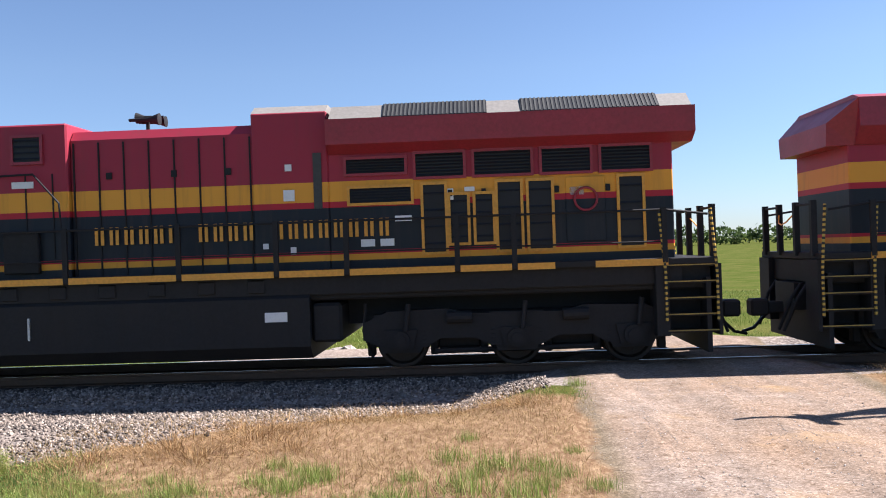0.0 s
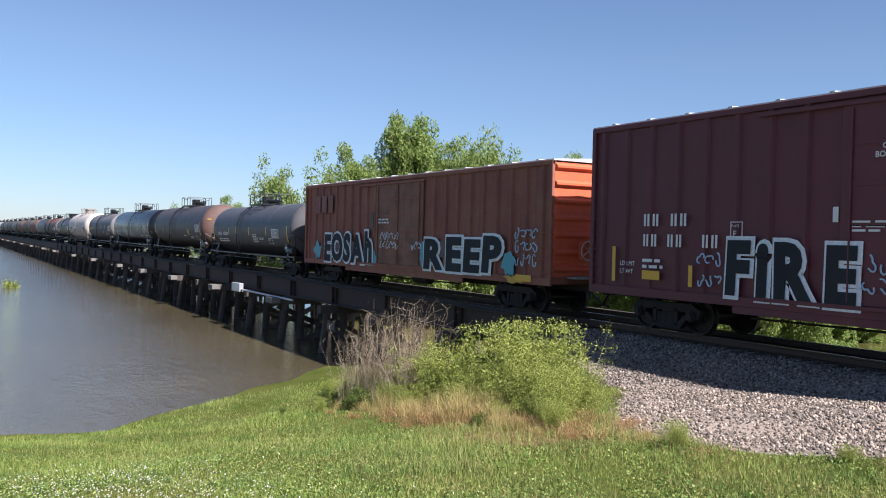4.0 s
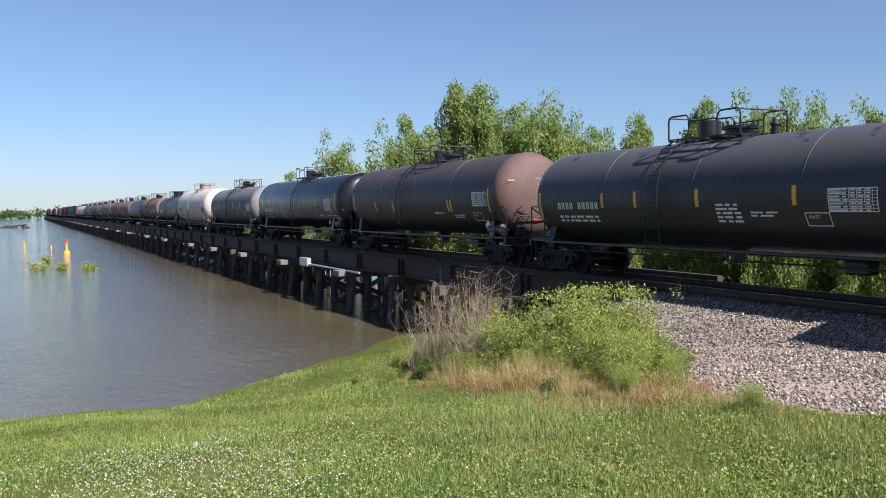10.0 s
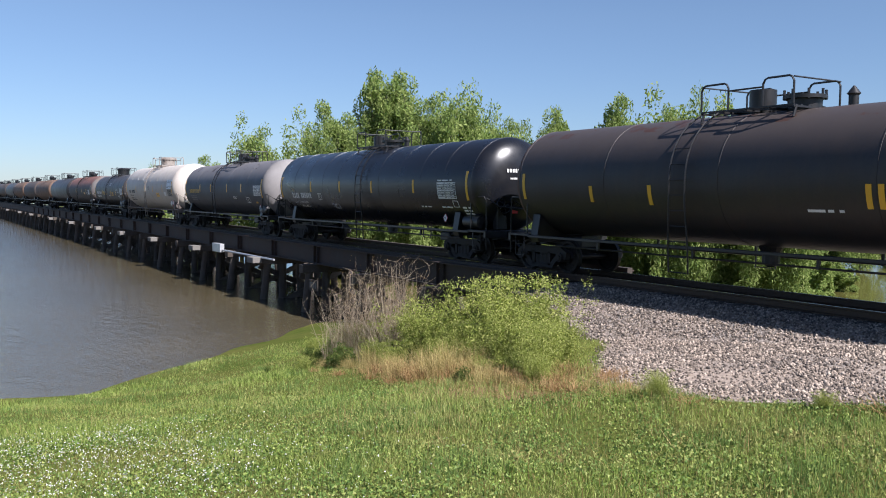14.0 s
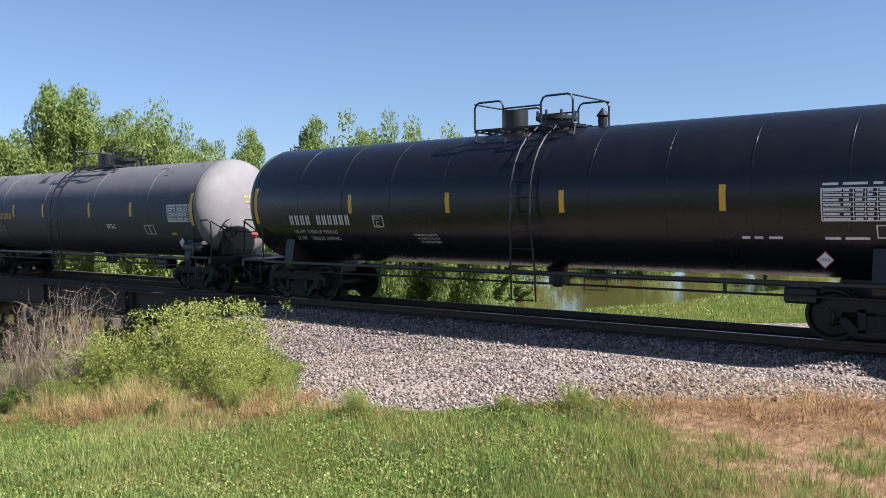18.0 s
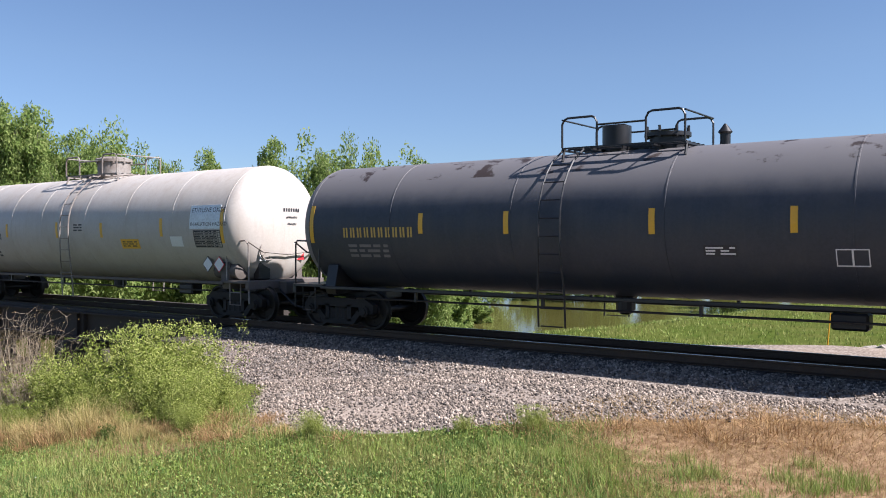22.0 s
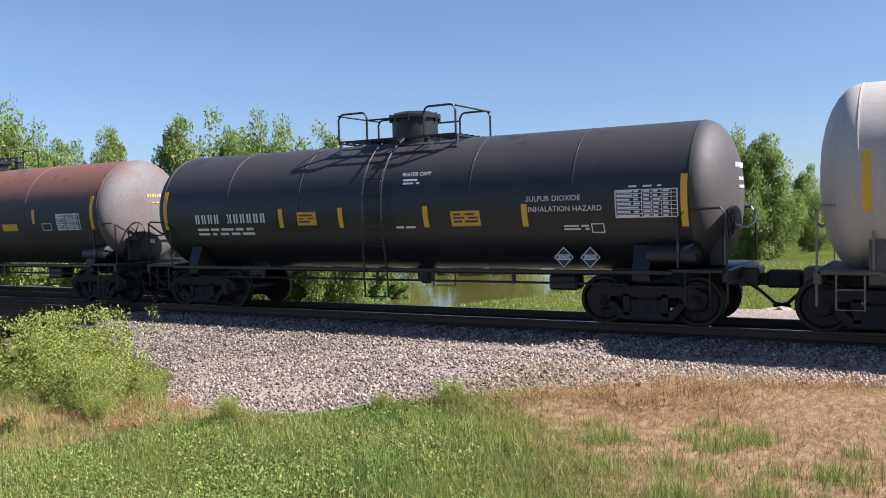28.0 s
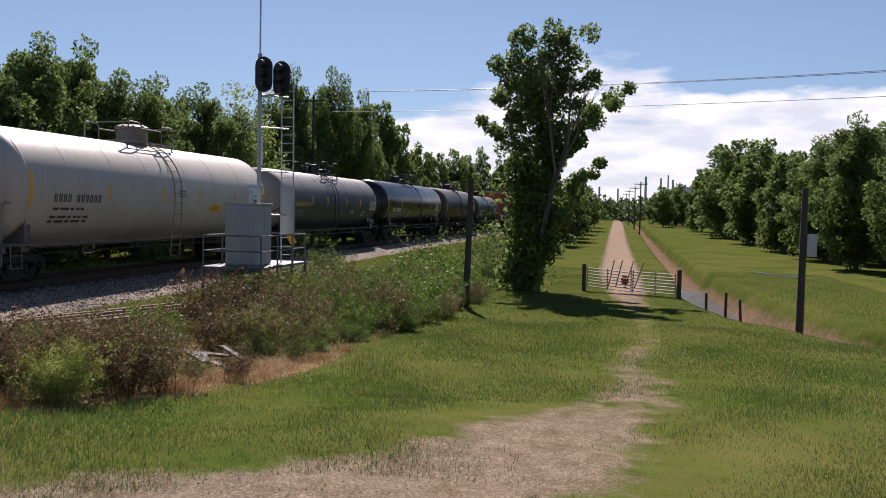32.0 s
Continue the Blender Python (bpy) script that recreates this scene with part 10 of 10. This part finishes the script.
def small_things():
    rng = random.Random(12)
    # spare rails lying beside the ballast
    M_OLDRAIL = surface("old_rail_rust", (0.2, 0.13, 0.09), 0.8, worn=(0.34, 0.28, 0.22), wear=0.6)
    for k in range(5):
        y = -3.75 - 0.17 * k
        x0, x1 = 10.5 + 0.7 * k, 23.5 + rng.uniform(-1, 1)
        t = thing("spare_rail", "rusty spare rail lying beside the ballast", "rail", "spare rails beside the ballast", at=pose(0, 0, 0))
        z0, z1 = float(ground_z(x0, y)) + 0.22, float(ground_z(x1, y)) + 0.22
        s = Shape()
        o = rail_outline()
        n = len(o)
        s.add([(x0, y + a, z0 + b) for a, b in o] + [(x1, y + a, z1 + b) for a, b in o], [tuple(range(n)), tuple(range(2 * n - 1, n - 1, -1))] + [(i, i + n, (i + 1) % n + n, (i + 1) % n) for i in range(n)])
        part("rail_bar", s, M_OLDRAIL, t)
    # old planks in the weeds
    M_OLDPLANK = surface("splintered_grey_plank", (0.12, 0.1, 0.085), 0.9, worn=(0.2, 0.17, 0.145), wear=0.5, fine=26, bump=0.006)
    for k in range(6):
        x, y = 14.2 + rng.uniform(-0.5, 0.5), -9.5 + rng.uniform(-0.45, 0.45)
        tagged(part("old_plank", Shape().box(-0.6, 0.6, -0.06, 0.06, 0, 0.045, 0.006), M_OLDPLANK), "grey splintered old plank in the weeds", "plank", "old planks in the weeds").matrix_basis = pose(x, y, float(ground_z(x, y)) + 0.03 + 0.055 * (k % 3), rng.uniform(-6, 6), rng.uniform(-5, 5), 40 + rng.uniform(-18, 18))
    # flat rocks by the sign, logs beyond the track
    def rock(x, y, sx, sy, sz, label, group, material):
        s = Shape().lathe([(-1, 0.1), (-0.85, 0.6), (-0.3, 0.95), (0.3, 0.9), (0.8, 0.55), (1, 0.1)], 9, "x")
        s.v = [(a * sx * (1 + 0.12 * math.sin(7 * b + 3 * c)), b * sy * (1 + 0.15 * math.sin(5 * a + c)), c * sz * (1 + 0.15 * math.sin(4 * a + 6 * b))) for a, b, c in s.v]
        ob = tagged(part("rock", s, material), label, "rock", group)
        ob.matrix_basis = pose(x, y, float(ground_z(x, y)) + sz * 0.45, 0, 0, rng.uniform(-25, 25))
    M_ROCK = surface("pale_rock", (0.33, 0.29, 0.25), 0.9, worn=(0.2, 0.17, 0.15), wear=0.6, bump=0.02)
    rock(7.2, -4.4, 0.5, 0.3, 0.16, "flat pale rock beside the crossing sign", "rocks by the crossing sign", M_ROCK)
    rock(7.5, -4.0, 0.35, 0.25, 0.13, "flat pale rock beside the crossing sign", "rocks by the crossing sign", M_ROCK)
    rock(8.2, -4.7, 0.28, 0.2, 0.1, "flat pale rock beside the crossing sign", "rocks by the crossing sign", M_ROCK)
    for x, y, L in ((-1.5, 6.0, 1.2), (-0.6, 6.6, 1.6), (-2.6, 6.8, 1.3), (0.3, 7.3, 1.0), (-1.8, 7.6, 1.5), (-3.2, 5.8, 0.9)):
        t = tagged(part("log", Shape().tube((-L, 0, 0), (L, 0, 0.05), 0.16, 9, 0.12), M_POST), "grey weathered log on the rubble beyond the track", "log", "logs beyond the track")
        t.matrix_basis = pose(x, y, float(ground_z(x, y)) + 0.12, 0, 0, rng.uniform(-40, 40))
    for _ in range(34):
        x, y = rng.uniform(-4.2, 1.4), rng.uniform(4.6, 8.5)
        rock(x, y, rng.uniform(0.2, 0.45), rng.uniform(0.18, 0.32), rng.uniform(0.12, 0.3), "grey rubble stone beyond the track", "rubble beyond the track", M_ROCK)
    t = thing("marker_stake", "thin orange marker stake beyond the track", "stake", at=pose(-5.2, 7.5, float(ground_z(-5.2, 7.5))))
    part("stake", Shape().tube((0, 0, -0.3), (0.12, 0, 1.25), 0.02, 6), M_BUOY, t)
    # flood marks in the water
    for x, y, h in ((-121, -16.6, 1.4), (-126, -13.4, 0.7)):
        t = thing("marker_post", "yellow marker post standing in the flood", "marker post", "yellow markers in the flood", at=pose(x, y, WATER_Z, 0, 4, 0))
        part("post", Shape().tube((0, 0, -1), (0, 0, h), 0.1, 8), M_BUOY, t)
    t = thing("channel_buoy", "yellow channel buoy with a red top in the flood", "buoy", at=pose(-114, -12.0, WATER_Z))
    part("float", Shape().lathe([(-0.3, 0.15), (0.0, 0.4), (0.3, 0.36), (0.45, 0.15)], 14, "z"), M_BUOY, t, smooth=True)
    part("mast", Shape().tube((0, 0, 0.5), (-0.2, 0, 1.4), 0.12, 8), M_BUOY, t)
    part("top_mark", Shape().tube((-0.2, 0, 1.35), (-0.22, 0, 1.75), 0.18, 8), M_RED, t)
    for k, (x, y, w) in enumerate(((-81.5, -11.7, 0.7), (-84.4, -15.6, 1.1), (-84, -13.6, 0.5), (-97, -14.6, 0.4))):
        t = thing("reed_bush", "green bush tops standing out of the flood", "bush", "bushes in the flood", at=pose(x, y, WATER_Z))
        tips = np.array([(rng.gauss(0, 0.45 * w), rng.gauss(0, 0.45 * w), abs(rng.gauss(0.2, 0.22))) for _ in range(26)])
        part("foliage", soup("foliage", leaves(70 + k, tips, 20, 0.16, 0.17, 0, 0.5), 4, M_WEEDGREEN), None, t)
    # flood debris raft far out and reeds on the horizon shore
    t = thing("driftwood_raft", "dark driftwood caught far out in the flood", "driftwood", at=pose(-330, -19.5, WATER_Z))
    for k in range(9):
        a = rng.uniform(0, 3)
        part("branch", Shape().tube((rng.uniform(-6, 6), rng.uniform(-5, 5), 0.1), (rng.uniform(-6, 6), rng.uniform(-5, 5), rng.uniform(0.2, 1.6)), 0.2, 6), M_DARKPOLE, t)
    # number board on the trestle
    t = thing("bridge_number_board", "dark board with pale bars on a trestle pile", "sign board", at=pose(-33.0, -2.75, -1.55))
    part("board", Shape().box(-0.45, 0.45, -0.03, 0.0, -0.22, 0.22), M_DARKPOLE, t)
    for k in range(4):
        part("character_bar", Shape().box(-0.34 + 0.18 * k, -0.23 + 0.18 * k, -0.04, -0.03, -0.12, 0.12), M_CONCRETE, t)


small_things()


# ---- the train rolls by at a steady pace ----
SPEED = 5.28


def motions():
    for car, u, *turn in TRAIN:
        a = turn[0] if turn else 0
        walk(car, [(t, pose(u + SPEED * t, 0, 0, 0, 0, a)) for t in (0, 8, 16, 24, 32)])
    times = [k / 10 for k in range(321)]
    for wheel, x, r in ROLLING:
        up = wheel.parent
        back = -1 if up and up.parent and up.parent is TRAIN[-1][0] else 1
        walk(wheel, [(t, pose(x, 0, r, 0, back * math.degrees(SPEED * t / 0.457), 0)) for t in times])


motions()
